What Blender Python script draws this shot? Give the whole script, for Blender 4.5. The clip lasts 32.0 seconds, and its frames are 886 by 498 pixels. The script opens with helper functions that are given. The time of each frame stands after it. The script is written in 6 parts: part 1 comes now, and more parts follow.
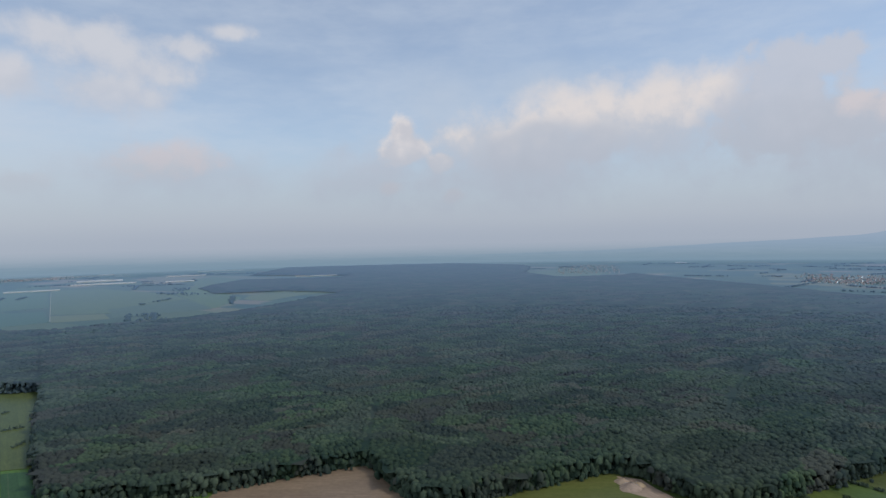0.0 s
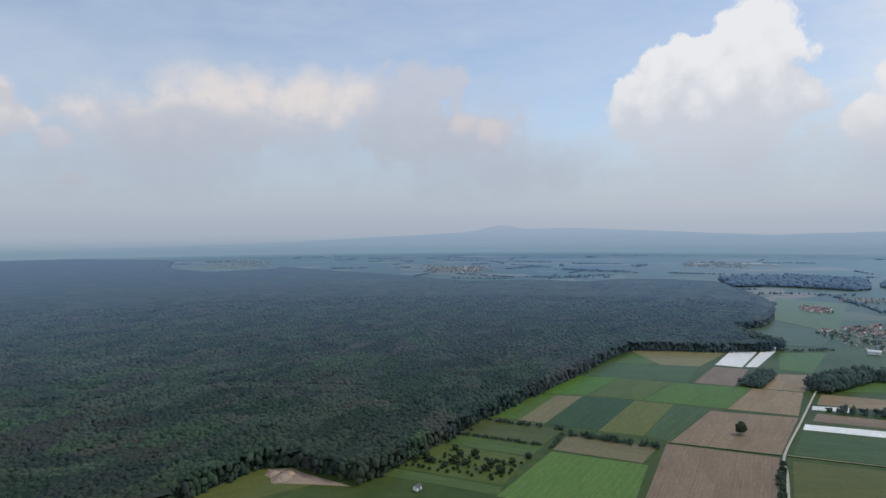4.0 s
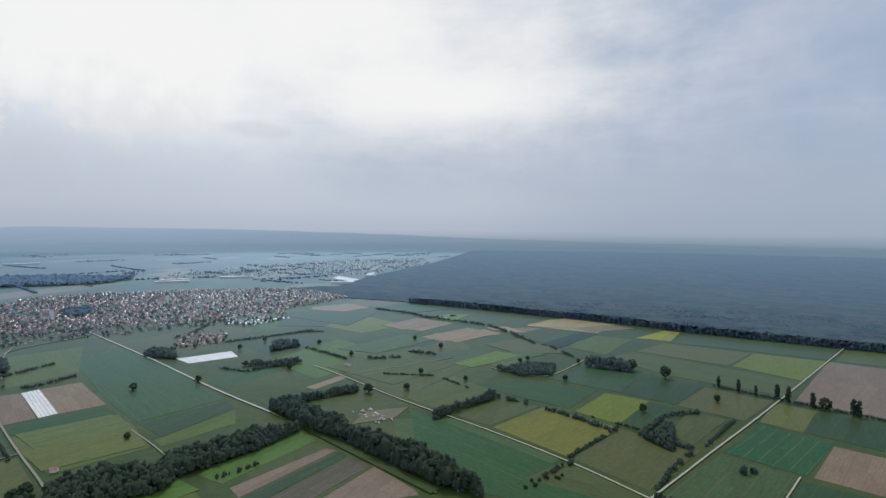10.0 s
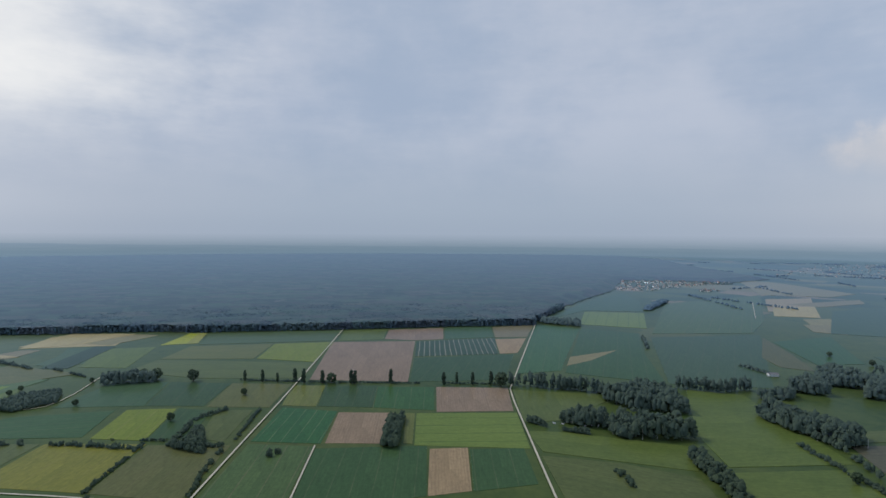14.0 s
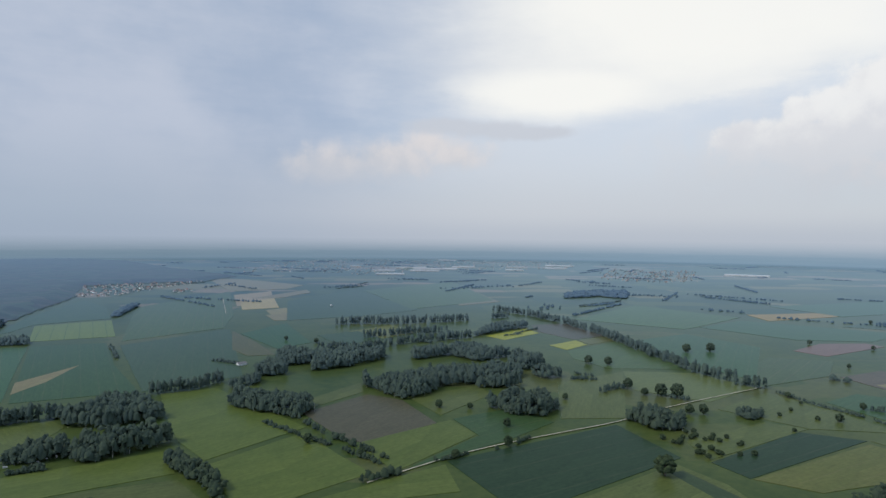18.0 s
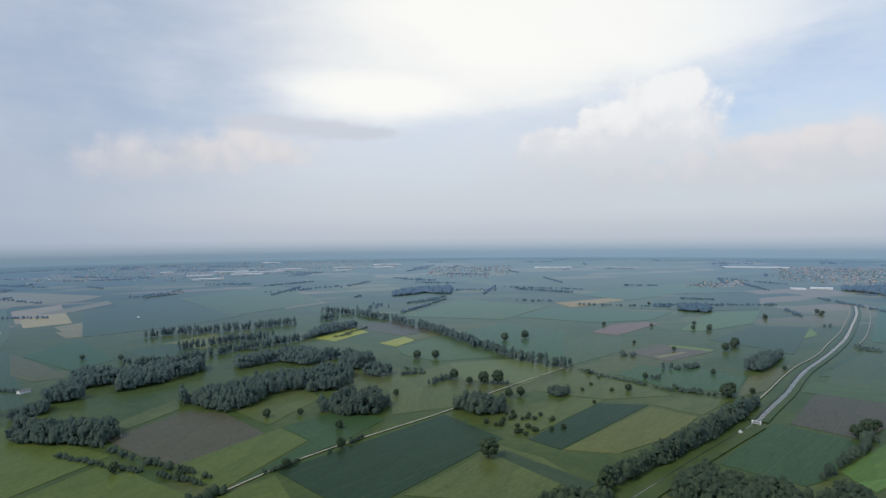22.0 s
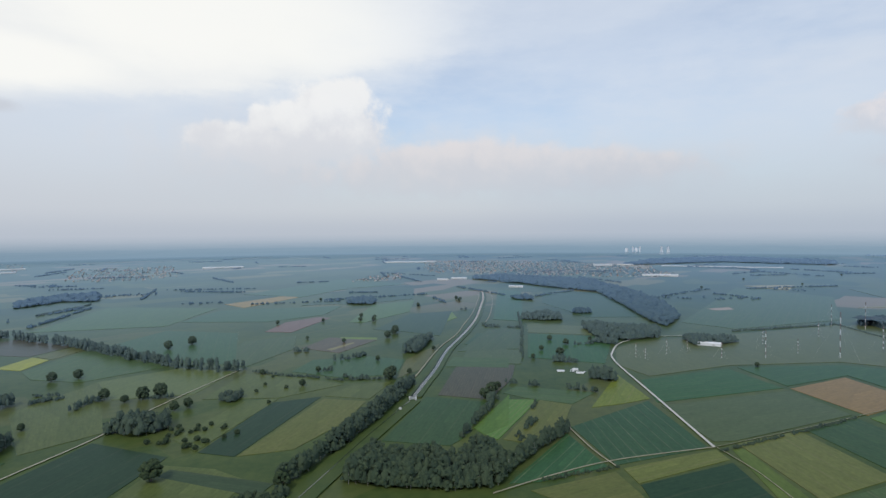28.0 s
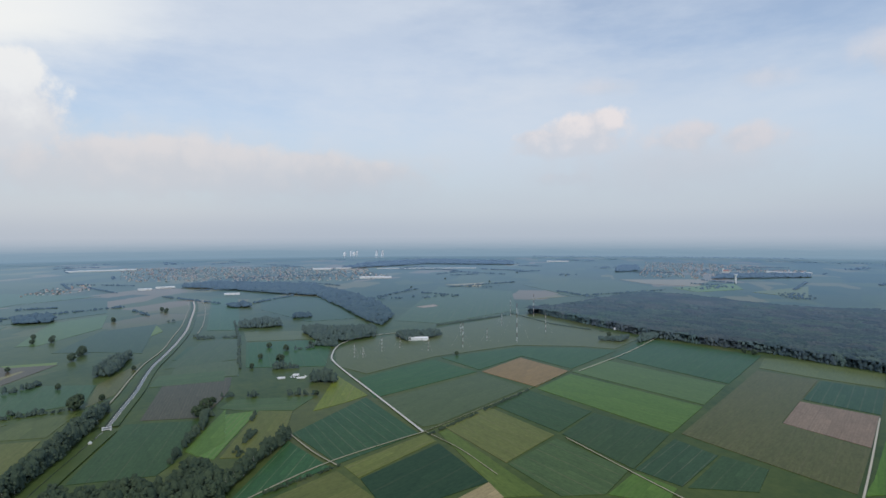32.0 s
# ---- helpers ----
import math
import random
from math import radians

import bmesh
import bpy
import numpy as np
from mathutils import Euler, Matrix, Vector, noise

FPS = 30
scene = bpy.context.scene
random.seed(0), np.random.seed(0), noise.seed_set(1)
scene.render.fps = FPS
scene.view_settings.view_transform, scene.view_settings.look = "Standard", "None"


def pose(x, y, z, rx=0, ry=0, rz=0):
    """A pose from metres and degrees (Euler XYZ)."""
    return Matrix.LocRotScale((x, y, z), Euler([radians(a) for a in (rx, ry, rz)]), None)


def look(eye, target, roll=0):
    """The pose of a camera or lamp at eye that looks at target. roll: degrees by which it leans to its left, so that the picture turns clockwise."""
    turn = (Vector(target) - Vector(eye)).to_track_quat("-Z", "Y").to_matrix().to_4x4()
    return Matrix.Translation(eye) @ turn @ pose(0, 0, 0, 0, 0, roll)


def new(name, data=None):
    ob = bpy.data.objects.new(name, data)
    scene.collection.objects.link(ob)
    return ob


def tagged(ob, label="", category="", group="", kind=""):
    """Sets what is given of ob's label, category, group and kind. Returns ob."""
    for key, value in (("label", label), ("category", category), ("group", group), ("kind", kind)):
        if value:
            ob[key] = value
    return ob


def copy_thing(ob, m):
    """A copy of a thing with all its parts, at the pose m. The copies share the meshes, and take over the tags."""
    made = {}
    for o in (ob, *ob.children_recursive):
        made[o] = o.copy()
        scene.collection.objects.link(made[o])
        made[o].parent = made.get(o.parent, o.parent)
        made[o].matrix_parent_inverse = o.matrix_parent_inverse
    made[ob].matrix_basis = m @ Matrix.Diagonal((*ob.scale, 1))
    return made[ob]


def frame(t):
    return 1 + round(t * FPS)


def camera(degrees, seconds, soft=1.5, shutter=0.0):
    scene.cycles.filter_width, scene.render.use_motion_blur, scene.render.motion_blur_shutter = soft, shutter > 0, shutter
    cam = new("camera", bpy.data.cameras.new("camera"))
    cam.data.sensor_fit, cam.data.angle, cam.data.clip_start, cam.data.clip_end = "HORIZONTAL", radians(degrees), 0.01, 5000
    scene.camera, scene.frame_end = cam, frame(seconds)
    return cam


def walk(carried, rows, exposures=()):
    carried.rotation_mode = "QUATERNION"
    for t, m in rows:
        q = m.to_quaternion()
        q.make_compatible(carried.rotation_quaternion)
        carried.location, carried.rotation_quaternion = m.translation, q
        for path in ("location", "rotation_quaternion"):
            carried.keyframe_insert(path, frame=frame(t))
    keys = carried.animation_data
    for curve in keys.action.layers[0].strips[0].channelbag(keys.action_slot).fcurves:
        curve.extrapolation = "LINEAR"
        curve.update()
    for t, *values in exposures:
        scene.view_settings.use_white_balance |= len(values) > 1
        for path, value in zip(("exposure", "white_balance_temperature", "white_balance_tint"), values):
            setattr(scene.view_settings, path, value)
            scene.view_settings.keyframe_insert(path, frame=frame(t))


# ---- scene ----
cam = camera(75.32, 32.0)
walk(cam, [
    (0, pose(0, 0, 180, 89.33, 1.20, 0.00)),
    (0.5, pose(0, 0, 180, 89.30, 1.09, -1.86)),
    (1, pose(0, 0, 180, 89.09, 1.09, -5.80)),
    (1.5, pose(0, 0, 180, 88.62, 0.94, -10.96)),
    (2, pose(0, 0, 180, 88.11, 1.00, -16.25)),
    (2.5, pose(0, 0, 180, 87.92, 1.10, -21.30)),
    (4.5, pose(0, 0, 180, 88.37, 0.28, -38.39)),
    (5, pose(0, 0, 180, 88.34, 0.33, -43.70)),
    (5.5, pose(0, 0, 180, 88.19, 0.30, -49.39)),
    (6, pose(0, 0, 180, 88.06, 0.30, -55.46)),
    (6.5, pose(0, 0, 180, 88.01, 0.24, -61.67)),
    (7, pose(0, 0, 180, 88.05, 0.10, -68.12)),
    (7.5, pose(0, 0, 180, 88.12, 0.15, -74.83)),
    (8, pose(0, 0, 180, 88.15, 0.13, -81.71)),
    (8.5, pose(0, 0, 180, 88.15, 0.02, -89.08)),
    (9, pose(0, 0, 180, 88.15, -0.13, -97.31)),
    (9.5, pose(0, 0, 180, 88.12, -0.25, -105.44)),
    (10, pose(0, 0, 180, 88.00, -0.40, -113.26)),
    (10.5, pose(0, 0, 180, 87.90, -0.17, -118.97)),
    (11, pose(0, 0, 180, 88.26, -0.26, -122.44)),
    (11.5, pose(0, 0, 180, 88.70, -0.55, -125.90)),
    (12, pose(0, 0, 180, 88.82, -0.60, -131.27)),
    (12.5, pose(0, 0, 180, 88.75, -0.39, -138.33)),
    (13, pose(0, 0, 180, 88.57, -0.38, -145.18)),
    (13.5, pose(0, 0, 180, 88.40, -0.38, -151.90)),
    (14, pose(0, 0, 180, 88.37, -0.31, -158.27)),
    (14.5, pose(0, 0, 180, 88.37, -0.30, -164.36)),
    (16.5, pose(0, 0, 180, 88.02, -0.13, -187.57)),
    (17, pose(0, 0, 180, 88.20, -0.29, -194.15)),
    (17.5, pose(0, 0, 180, 88.48, -0.55, -200.55)),
    (18, pose(0, 0, 180, 88.80, -0.59, -207.66)),
    (18.5, pose(0, 0, 180, 88.89, -0.46, -214.43)),
    (19, pose(0, 0, 180, 88.82, -0.25, -219.09)),
    (19.5, pose(0, 0, 180, 88.91, -0.11, -221.15)),
    (20, pose(0, 0, 180, 88.86, 0.08, -222.21)),
    (20.5, pose(0, 0, 180, 88.82, 0.22, -223.12)),
    (21, pose(0, 0, 180, 88.81, 0.34, -223.82)),
    (21.5, pose(0, 0, 180, 88.79, 0.47, -224.33)),
    (22, pose(0, 0, 180, 88.77, 0.56, -224.76)),
    (22.5, pose(0, 0, 180, 88.78, 0.65, -225.07)),
    (23, pose(0, 0, 180, 88.73, 0.72, -225.41)),
    (23.5, pose(0, 0, 180, 88.68, 0.83, -225.72)),
    (24, pose(0, 0, 180, 88.67, 0.86, -226.01)),
    (24.5, pose(0, 0, 180, 88.66, 0.95, -226.21)),
    (25, pose(0, 0, 180, 88.85, 1.01, -227.13)),
    (25.5, pose(0, 0, 180, 88.79, 0.88, -231.84)),
    (26, pose(0, 0, 180, 88.58, 0.95, -238.19)),
    (26.5, pose(0, 0, 180, 88.38, 0.90, -244.33)),
    (28.5, pose(0, 0, 180, 88.48, 0.31, -259.30)),
    (29, pose(0, 0, 180, 88.73, 0.17, -261.80)),
    (29.5, pose(0, 0, 180, 88.92, 0.06, -264.77)),
    (30, pose(0, 0, 180, 88.75, 0.17, -269.17)),
    (30.5, pose(0, 0, 180, 88.49, 0.25, -274.06)),
    (31, pose(0, 0, 180, 88.32, 0.29, -278.84)),
    (31.5, pose(0, 0, 180, 88.46, 0.18, -282.22)),
    (32, pose(0, 0, 180, 88.60, 0.24, -284.04)),
], exposures=[(0, -0.05), (4, -0.02), (9, 0.03), (13, 0.02), (17, 0.05), (21, 0.12), (26, 0.13), (29, 0.08), (32, 0.06)])

# ---- world, sun ----
SUN_AZ, SUN_EL = 100.0, 58.0          # degrees clockwise from +y, and above the horizon
world = bpy.data.worlds.new("world")
scene.world = world
world.use_nodes = True
wt = world.node_tree
wt.nodes.clear()


def wnode(kind, **props):
    n = wt.nodes.new(kind)
    for k, v in props.items():
        if k == "operation":
            n.operation = v
        elif k == "blend_type":
            n.blend_type = v
    return n


def wlink(a, b):
    wt.links.new(a, b)


def wmath(op, a, b=None, c=None, clamp=False):
    n = wt.nodes.new("ShaderNodeMath")
    n.operation, n.use_clamp = op, clamp
    for i, v in enumerate((a, b, c)):
        if v is None:
            continue
        if isinstance(v, (int, float)):
            n.inputs[i].default_value = v
        else:
            wlink(v, n.inputs[i])
    return n.outputs[0]


def wvec(op, a, b=None):
    n = wt.nodes.new("ShaderNodeVectorMath")
    n.operation = op
    for i, v in enumerate((a, b)):
        if v is None:
            continue
        if isinstance(v, tuple):
            n.inputs[i].default_value = v
        else:
            wlink(v, n.inputs[i])
    return n.outputs["Value"] if op in ("LENGTH", "DOT_PRODUCT", "DISTANCE") else n.outputs[0]


def wstep(value, lo, hi, a=0.0, b=1.0):
    n = wt.nodes.new("ShaderNodeMapRange")
    n.interpolation_type = "SMOOTHSTEP"
    wlink(value, n.inputs[0])
    for i, v in enumerate((lo, hi, a, b)):
        n.inputs[i + 1].default_value = v
    return n.outputs[0]


def wmix(fac, a, b):
    n = wt.nodes.new("ShaderNodeMix")
    n.data_type = "RGBA"
    for sock, v in ((n.inputs[0], fac), (n.inputs[6], a), (n.inputs[7], b)):
        if isinstance(v, tuple):
            sock.default_value = (*v, 1)
        elif isinstance(v, (int, float)):
            sock.default_value = v
        else:
            wlink(v, sock)
    return n.outputs[2]


def wnoise(vec, scale, detail=6, rough=0.55):
    n = wt.nodes.new("ShaderNodeTexNoise")
    wlink(vec, n.inputs["Vector"])
    n.inputs["Scale"].default_value = scale
    n.inputs["Detail"].default_value = detail
    n.inputs["Roughness"].default_value = rough
    return n.outputs[0]


sky_dir = wt.nodes.new("ShaderNodeTexCoord").outputs["Generated"]
split = wt.nodes.new("ShaderNodeSeparateXYZ")
wlink(sky_dir, split.inputs[0])
elev = wmath("MULTIPLY", wmath("ARCSINE", split.outputs[2]), 57.2958)


def sky_map(middle):
    """Azimuth from the middle, and elevation, in degrees, as a flat vector."""
    m = radians(middle)
    side = wmath("SUBTRACT", wmath("MULTIPLY", split.outputs[0], math.cos(m)), wmath("MULTIPLY", split.outputs[1], math.sin(m)))
    fore = wmath("ADD", wmath("MULTIPLY", split.outputs[0], math.sin(m)), wmath("MULTIPLY", split.outputs[1], math.cos(m)))
    join = wt.nodes.new("ShaderNodeCombineXYZ")
    wlink(wmath("MULTIPLY", wmath("ARCTAN2", side, fore), 57.2958), join.inputs[0])
    wlink(elev, join.inputs[1])
    return join.outputs[0]


MAPS = {143: sky_map(143), 323: sky_map(323)}
curl = wnoise(sky_dir, 11, 3, 0.5)
fine = wnoise(sky_dir, 26, 9, 0.62)
broad = wnoise(sky_dir, 3.5, 5, 0.55)
wisp = wnoise(wvec("MULTIPLY", sky_dir, (1, 1, 3.5)), 6, 7, 0.62)
cells = wt.nodes.new("ShaderNodeTexVoronoi")
cells.feature = "SMOOTH_F1"
cells.inputs["Scale"].default_value = 26
cells.inputs["Smoothness"].default_value = 0.35
wlink(sky_dir, cells.inputs["Vector"])


def puffs(*spots):
    """The nearness to a group of ellipses given as azimuth, elevation and two radii in degrees: 1 in the middle, 0 at the rim."""
    best = None
    for a, e, ra, re in spots:
        mid = 143 if abs((a - 143 + 180) % 360 - 180) < 130 else 323
        off = wvec("MULTIPLY", wvec("SUBTRACT", MAPS[mid], ((a - mid + 180) % 360 - 180, e, 0)), (1 / ra, 1 / re, 0))
        far = wvec("LENGTH", off)
        best = far if best is None else wmath("SMOOTH_MIN", best, far, 0.25)
    return wmath("SUBTRACT", 1.0, best)


nishita = wt.nodes.new("ShaderNodeTexSky")
nishita.sky_type = "NISHITA"
nishita.sun_disc = False
nishita.sun_elevation, nishita.sun_rotation = radians(SUN_EL), radians(SUN_AZ)
nishita.air_density, nishita.dust_density, nishita.ozone_density = 1.0, 0.4, 1.6
clear = wvec("SCALE", nishita.outputs[0])
clear.node.inputs["Scale"].default_value = 0.132
tone = wmix(wstep(wisp, 0.2, 0.9, 0.26, 0.60), clear, (0.62, 0.69, 0.79))
# the overcast half
thick = wstep(puffs((146.9, 19.3, 75, 60)), -0.15, 0.45)
tone = wmix(thick, tone, wmix(wstep(wmath("ADD", wmath("MULTIPLY", broad, 0.7), wmath("MULTIPLY", wisp, 0.3)), 0.35, 0.65), (0.355, 0.435, 0.57), (0.475, 0.53, 0.64)))
# the sun's glow through the cloud sheets
soft = wmath("MULTIPLY", wmath("SUBTRACT", wmath("ADD", broad, wmath("MULTIPLY", wmath("SUBTRACT", wisp, 0.5), 0.8)), 0.5), 0.9)
glow = wstep(wmath("ADD", puffs((100.9, 20.3, 27, 13), (88.1, 15.4, 16, 9), (109.7, 13.5, 20, 5)), soft), -0.60, 0.85)
tone = wmix(wmath("MULTIPLY", glow, 0.95), tone, (0.90, 0.90, 0.89))
pale = wstep(wmath("ADD", puffs((224, 10, 26, 16)), wmath("MULTIPLY", soft, 0.3)), -0.1, 0.6)
tone = wmix(wmath("MULTIPLY", pale, 0.7), tone, (0.66, 0.70, 0.76))
pallor = wstep(wmath("ADD", puffs((211, 20, 16, 11)), wmath("MULTIPLY", soft, 0.6)), -0.2, 0.7)
tone = wmix(wmath("MULTIPLY", pallor, 0.45), tone, (0.62, 0.655, 0.71))
# the bright sheet over the canal: its lower rim is sharp, its upper side has no end
rim_noise = wmath("ADD", wmath("MULTIPLY", soft, 0.10), wmath("MULTIPLY", wmath("SUBTRACT", fine, 0.5), 0.05))
sheet = wstep(wmath("ADD", puffs((225, 37, 46, 25.6), (262, 43, 40, 26.5)), rim_noise), 0.0, 0.05)
way = wt.nodes.new("ShaderNodeSeparateXYZ")
wlink(MAPS[143], way.inputs[0])
sheet = wmath("MULTIPLY", sheet, wmath("MULTIPLY", wstep(way.outputs[0], 60, 76), wstep(way.outputs[0], 104, 122, 1.0, 0.25)))
tone = wmix(wmath("MULTIPLY", sheet, 0.6), tone, (0.79, 0.80, 0.80))
core = wstep(wmath("ADD", puffs((234, 21, 25, 9.5), (219, 13.8, 12, 3.0), (244, 18.5, 14, 5)), wmath("MULTIPLY", soft, 0.6)), -0.25, 0.6)
tone = wmix(wmath("MULTIPLY", core, 0.92), tone, (0.89, 0.89, 0.86))
haze_veil = wstep(wmath("ADD", puffs((272, 19, 30, 12)), wmath("MULTIPLY", soft, 0.9)), -0.3, 0.8)
tone = wmix(wmath("MULTIPLY", haze_veil, 0.5), tone, (0.66, 0.72, 0.81))
veil = wstep(wmath("ADD", puffs((300, 9, 42, 9)), wmath("MULTIPLY", soft, 0.5)), -0.1, 0.7)
tone = wmix(wmath("MULTIPLY", veil, 0.5), tone, (0.64, 0.68, 0.74))
# cumulus towers: hard upper rims, bases that melt into the haze
lump_edge = wmath("ADD", wmath("MULTIPLY", wmath("SUBTRACT", fine, 0.5), 1.3),
                  wmath("ADD", wmath("MULTIPLY", wmath("SUBTRACT", curl, 0.5), 1.1), wmath("MULTIPLY", wmath("SUBTRACT", 0.42, cells.outputs["Distance"]), 0.32)))
mottle = wmath("ADD", wmath("MULTIPLY", wmath("SUBTRACT", fine, 0.5), 9.0), wmath("MULTIPLY", wmath("SUBTRACT", 0.4, cells.outputs["Distance"]), 4.0))


def cloud(tone, spots, lit, shade, base, edge=0.16, dens=0.95, tall=7.0, rough=1.0):
    near = wmath("ADD", puffs(*[(a, e, ra * 1.28, re * 1.28) for a, e, ra, re in spots]), wmath("MULTIPLY", lump_edge, rough))
    mask = wmath("MULTIPLY", wstep(near, 0.05, 0.05 + edge), wmath("MULTIPLY", wstep(elev, base - 4, base + 3), dens))
    body = wmix(wstep(wmath("ADD", elev, mottle), base, base + tall), shade, lit)
    return wmix(mask, tone, body)


WHITE, WARM, GREY, DIM = (0.84, 0.845, 0.865), (0.72, 0.66, 0.65), (0.55, 0.575, 0.63), (0.46, 0.505, 0.585)
LAVENDER = (0.50, 0.545, 0.635)
# wide banks of haze behind the towers
tone = cloud(tone, ((8, 7.5, 17, 5.5), (20, 10, 14, 5), (33, 8.5, 11, 6.5), (40, 6, 12, 4)), LAVENDER, (0.45, 0.49, 0.57), 1, 0.9, 0.9, 10, 0.6)
tone = cloud(tone, ((60, 7, 13, 6), (76, 6, 15, 5.5)), (0.62, 0.65, 0.72), (0.55, 0.585, 0.655), 1, 0.9, 0.85, 8, 0.6)
tone = cloud(tone, ((335, 6.5, 12, 3), (352, 6, 10, 3)), LAVENDER, (0.46, 0.50, 0.575), 1, 1.0, 0.7, 8, 0.6)
tone = cloud(tone, ((242, 7, 17, 5.0), (258, 6.5, 15, 4), (274, 5.5, 12, 3)), (0.66, 0.67, 0.70), (0.60, 0.61, 0.645), 1, 0.9, 0.8, 8, 0.5)
tone = cloud(tone, ((305, 6.5, 14, 3.6),), (0.60, 0.62, 0.68), (0.53, 0.56, 0.62), 1, 0.9, 0.7, 8, 0.5)
# the ragged cloud with an arm
tone = cloud(tone, ((329.7, 16.8, 5.6, 2.6), (333.0, 15.4, 4.6, 2.4), (326.5, 17.4, 4, 1.8), (336.6, 17.6, 3.2, 1.2), (340.0, 19.3, 2.4, 0.9), (323.4, 13.6, 3, 2), (330.5, 13.6, 6, 2.2)), (0.64, 0.65, 0.70), (0.55, 0.58, 0.66), 11, 0.75, 0.85, 7, 0.75)
tone = cloud(tone, ((335.2, 8.0, 4.2, 1.7), (333.4, 7.2, 4.5, 1.5), (323.5, 5.4, 2.8, 1.2)), (0.66, 0.60, 0.62), GREY, 5, 0.7, 0.75, 4, 0.8)
# the anvil: a pale veil, a warm lit top, and dim lumps before it
tone = cloud(tone, ((0.5, 13.5, 9, 4.5), (9, 14.5, 10, 3.5)), (0.50, 0.58, 0.70), (0.47, 0.54, 0.65), 4, 1.1, 0.7, 9, 0.35)
tone = cloud(tone, ((4.5, 9.6, 6, 2.9), (9.5, 10.4, 8, 3.6), (15, 11.4, 9, 3.8), (21, 12.4, 7.5, 3.4), (25.6, 12.7, 3.2, 2.6)), (0.76, 0.71, 0.70), (0.545, 0.575, 0.645), 8.0, 0.75, 0.92, 5.5, 0.5)
tone = cloud(tone, ((10.2, 10.0, 3.4, 1.7), (14, 9.0, 4.0, 1.9), (8, 8.6, 5, 2)), (0.50, 0.535, 0.615), (0.475, 0.51, 0.59), 4, 0.55, 0.75, 6, 0.9)
tone = cloud(tone, ((31.3, 13.6, 3.6, 2.6), (31.0, 11.4, 4.4, 3.6), (34.6, 14.4, 2.2, 1.9), (29.4, 9.5, 5, 3.6), (36, 9.4, 5, 2.6)), (0.545, 0.575, 0.66), (0.485, 0.52, 0.60), 6, 0.4, 0.85, 9, 0.9)
tone = cloud(tone, ((36.6, 10.4, 2.4, 1.5), (38.6, 9.6, 2.6, 1.4)), (0.68, 0.62, 0.635), (0.53, 0.545, 0.61), 7, 0.5, 0.7, 4, 0.8)
tone = cloud(tone, ((356.2, 11.0, 1.6, 1.9), (356.5, 9.2, 2.4, 1.5), (0.0, 7.9, 1.5, 1.0)), (0.77, 0.725, 0.725), (0.60, 0.59, 0.63), 7.5, 0.4, 0.88, 4, 0.75)
tone = cloud(tone, ((1.2, 4.6, 1.5, 0.8), (355, 5.4, 1.6, 0.8)), (0.60, 0.56, 0.58), GREY, 3, 0.7, 0.6, 3, 0.7)
# the white towers
tone = cloud(tone, ((54.4, 14.8, 2.4, 1.7), (58.1, 15.4, 3.2, 2.2), (61.6, 16.2, 3.0, 2.6), (60.9, 13.4, 5, 3.4), (53.4, 12.2, 3.2, 2.4), (64.0, 11.0, 3.0, 3.4), (59.4, 9.4, 7.5, 3.4)), WHITE, (0.62, 0.645, 0.70), 8.5, 0.2, 0.95, 7.5, 0.85)
tone = cloud(tone, ((70.1, 9.0, 1.7, 1.4), (72.8, 11.8, 1.8, 2.1), (72.4, 8.6, 3.4, 1.9)), (0.84, 0.83, 0.83), (0.68, 0.69, 0.73), 6.5, 0.3, 0.9, 5, 0.7)
tone = cloud(tone, ((78.4, 17.4, 4.4, 2.8), (81.8, 15.3, 6, 3.4), (84.4, 12.2, 9, 5), (88, 17, 8, 4)), (0.88, 0.88, 0.88), (0.76, 0.77, 0.79), 6, 0.35, 0.9, 8, 0.8)
tone = cloud(tone, ((94.8, 9.2, 3.4, 0.8), (97, 9.0, 2.2, 0.6)), (0.60, 0.635, 0.69), (0.58, 0.61, 0.67), 6, 0.7, 0.55, 4, 0.6)
# warm bank and dark streak under the sheet
tone = cloud(tone, ((202.4, 7.6, 7.5, 2.3), (197.5, 6.8, 6, 2.2), (208.6, 8.1, 4.2, 1.8), (206, 9.0, 4, 1.5)), (0.73, 0.685, 0.675), (0.60, 0.595, 0.62), 5, 0.8, 0.85, 5, 0.7)
tone = cloud(tone, ((212.1, 10.6, 5.0, 1.0), (208, 10.9, 4.5, 0.8), (216.5, 10.2, 4, 0.7)), (0.545, 0.575, 0.635), (0.53, 0.56, 0.62), 6, 0.6, 0.8, 4, 0.6)
tone = cloud(tone, ((247.2, 13.2, 2.2, 1.6), (244.6, 12.6, 2.8, 1.9), (243.6, 11.0, 4.2, 2.2), (239.6, 10.8, 1.8, 1.2), (235.0, 9.0, 2.6, 1.5), (246.4, 9.4, 4.8, 3.4), (240.5, 8.2, 7, 2.2)), (0.83, 0.83, 0.825), (0.69, 0.695, 0.725), 7, 0.35, 0.88, 6, 0.7)
tone = cloud(tone, ((253.7, 7.0, 4.8, 1.9), (260.5, 7.0, 8, 2.0), (269.2, 6.6, 8, 1.7), (276.5, 6.2, 4, 1.2), (258.5, 5.4, 16, 2.2)), (0.74, 0.70, 0.70), (0.63, 0.63, 0.665), 4, 0.45, 0.85, 4.5, 0.6)
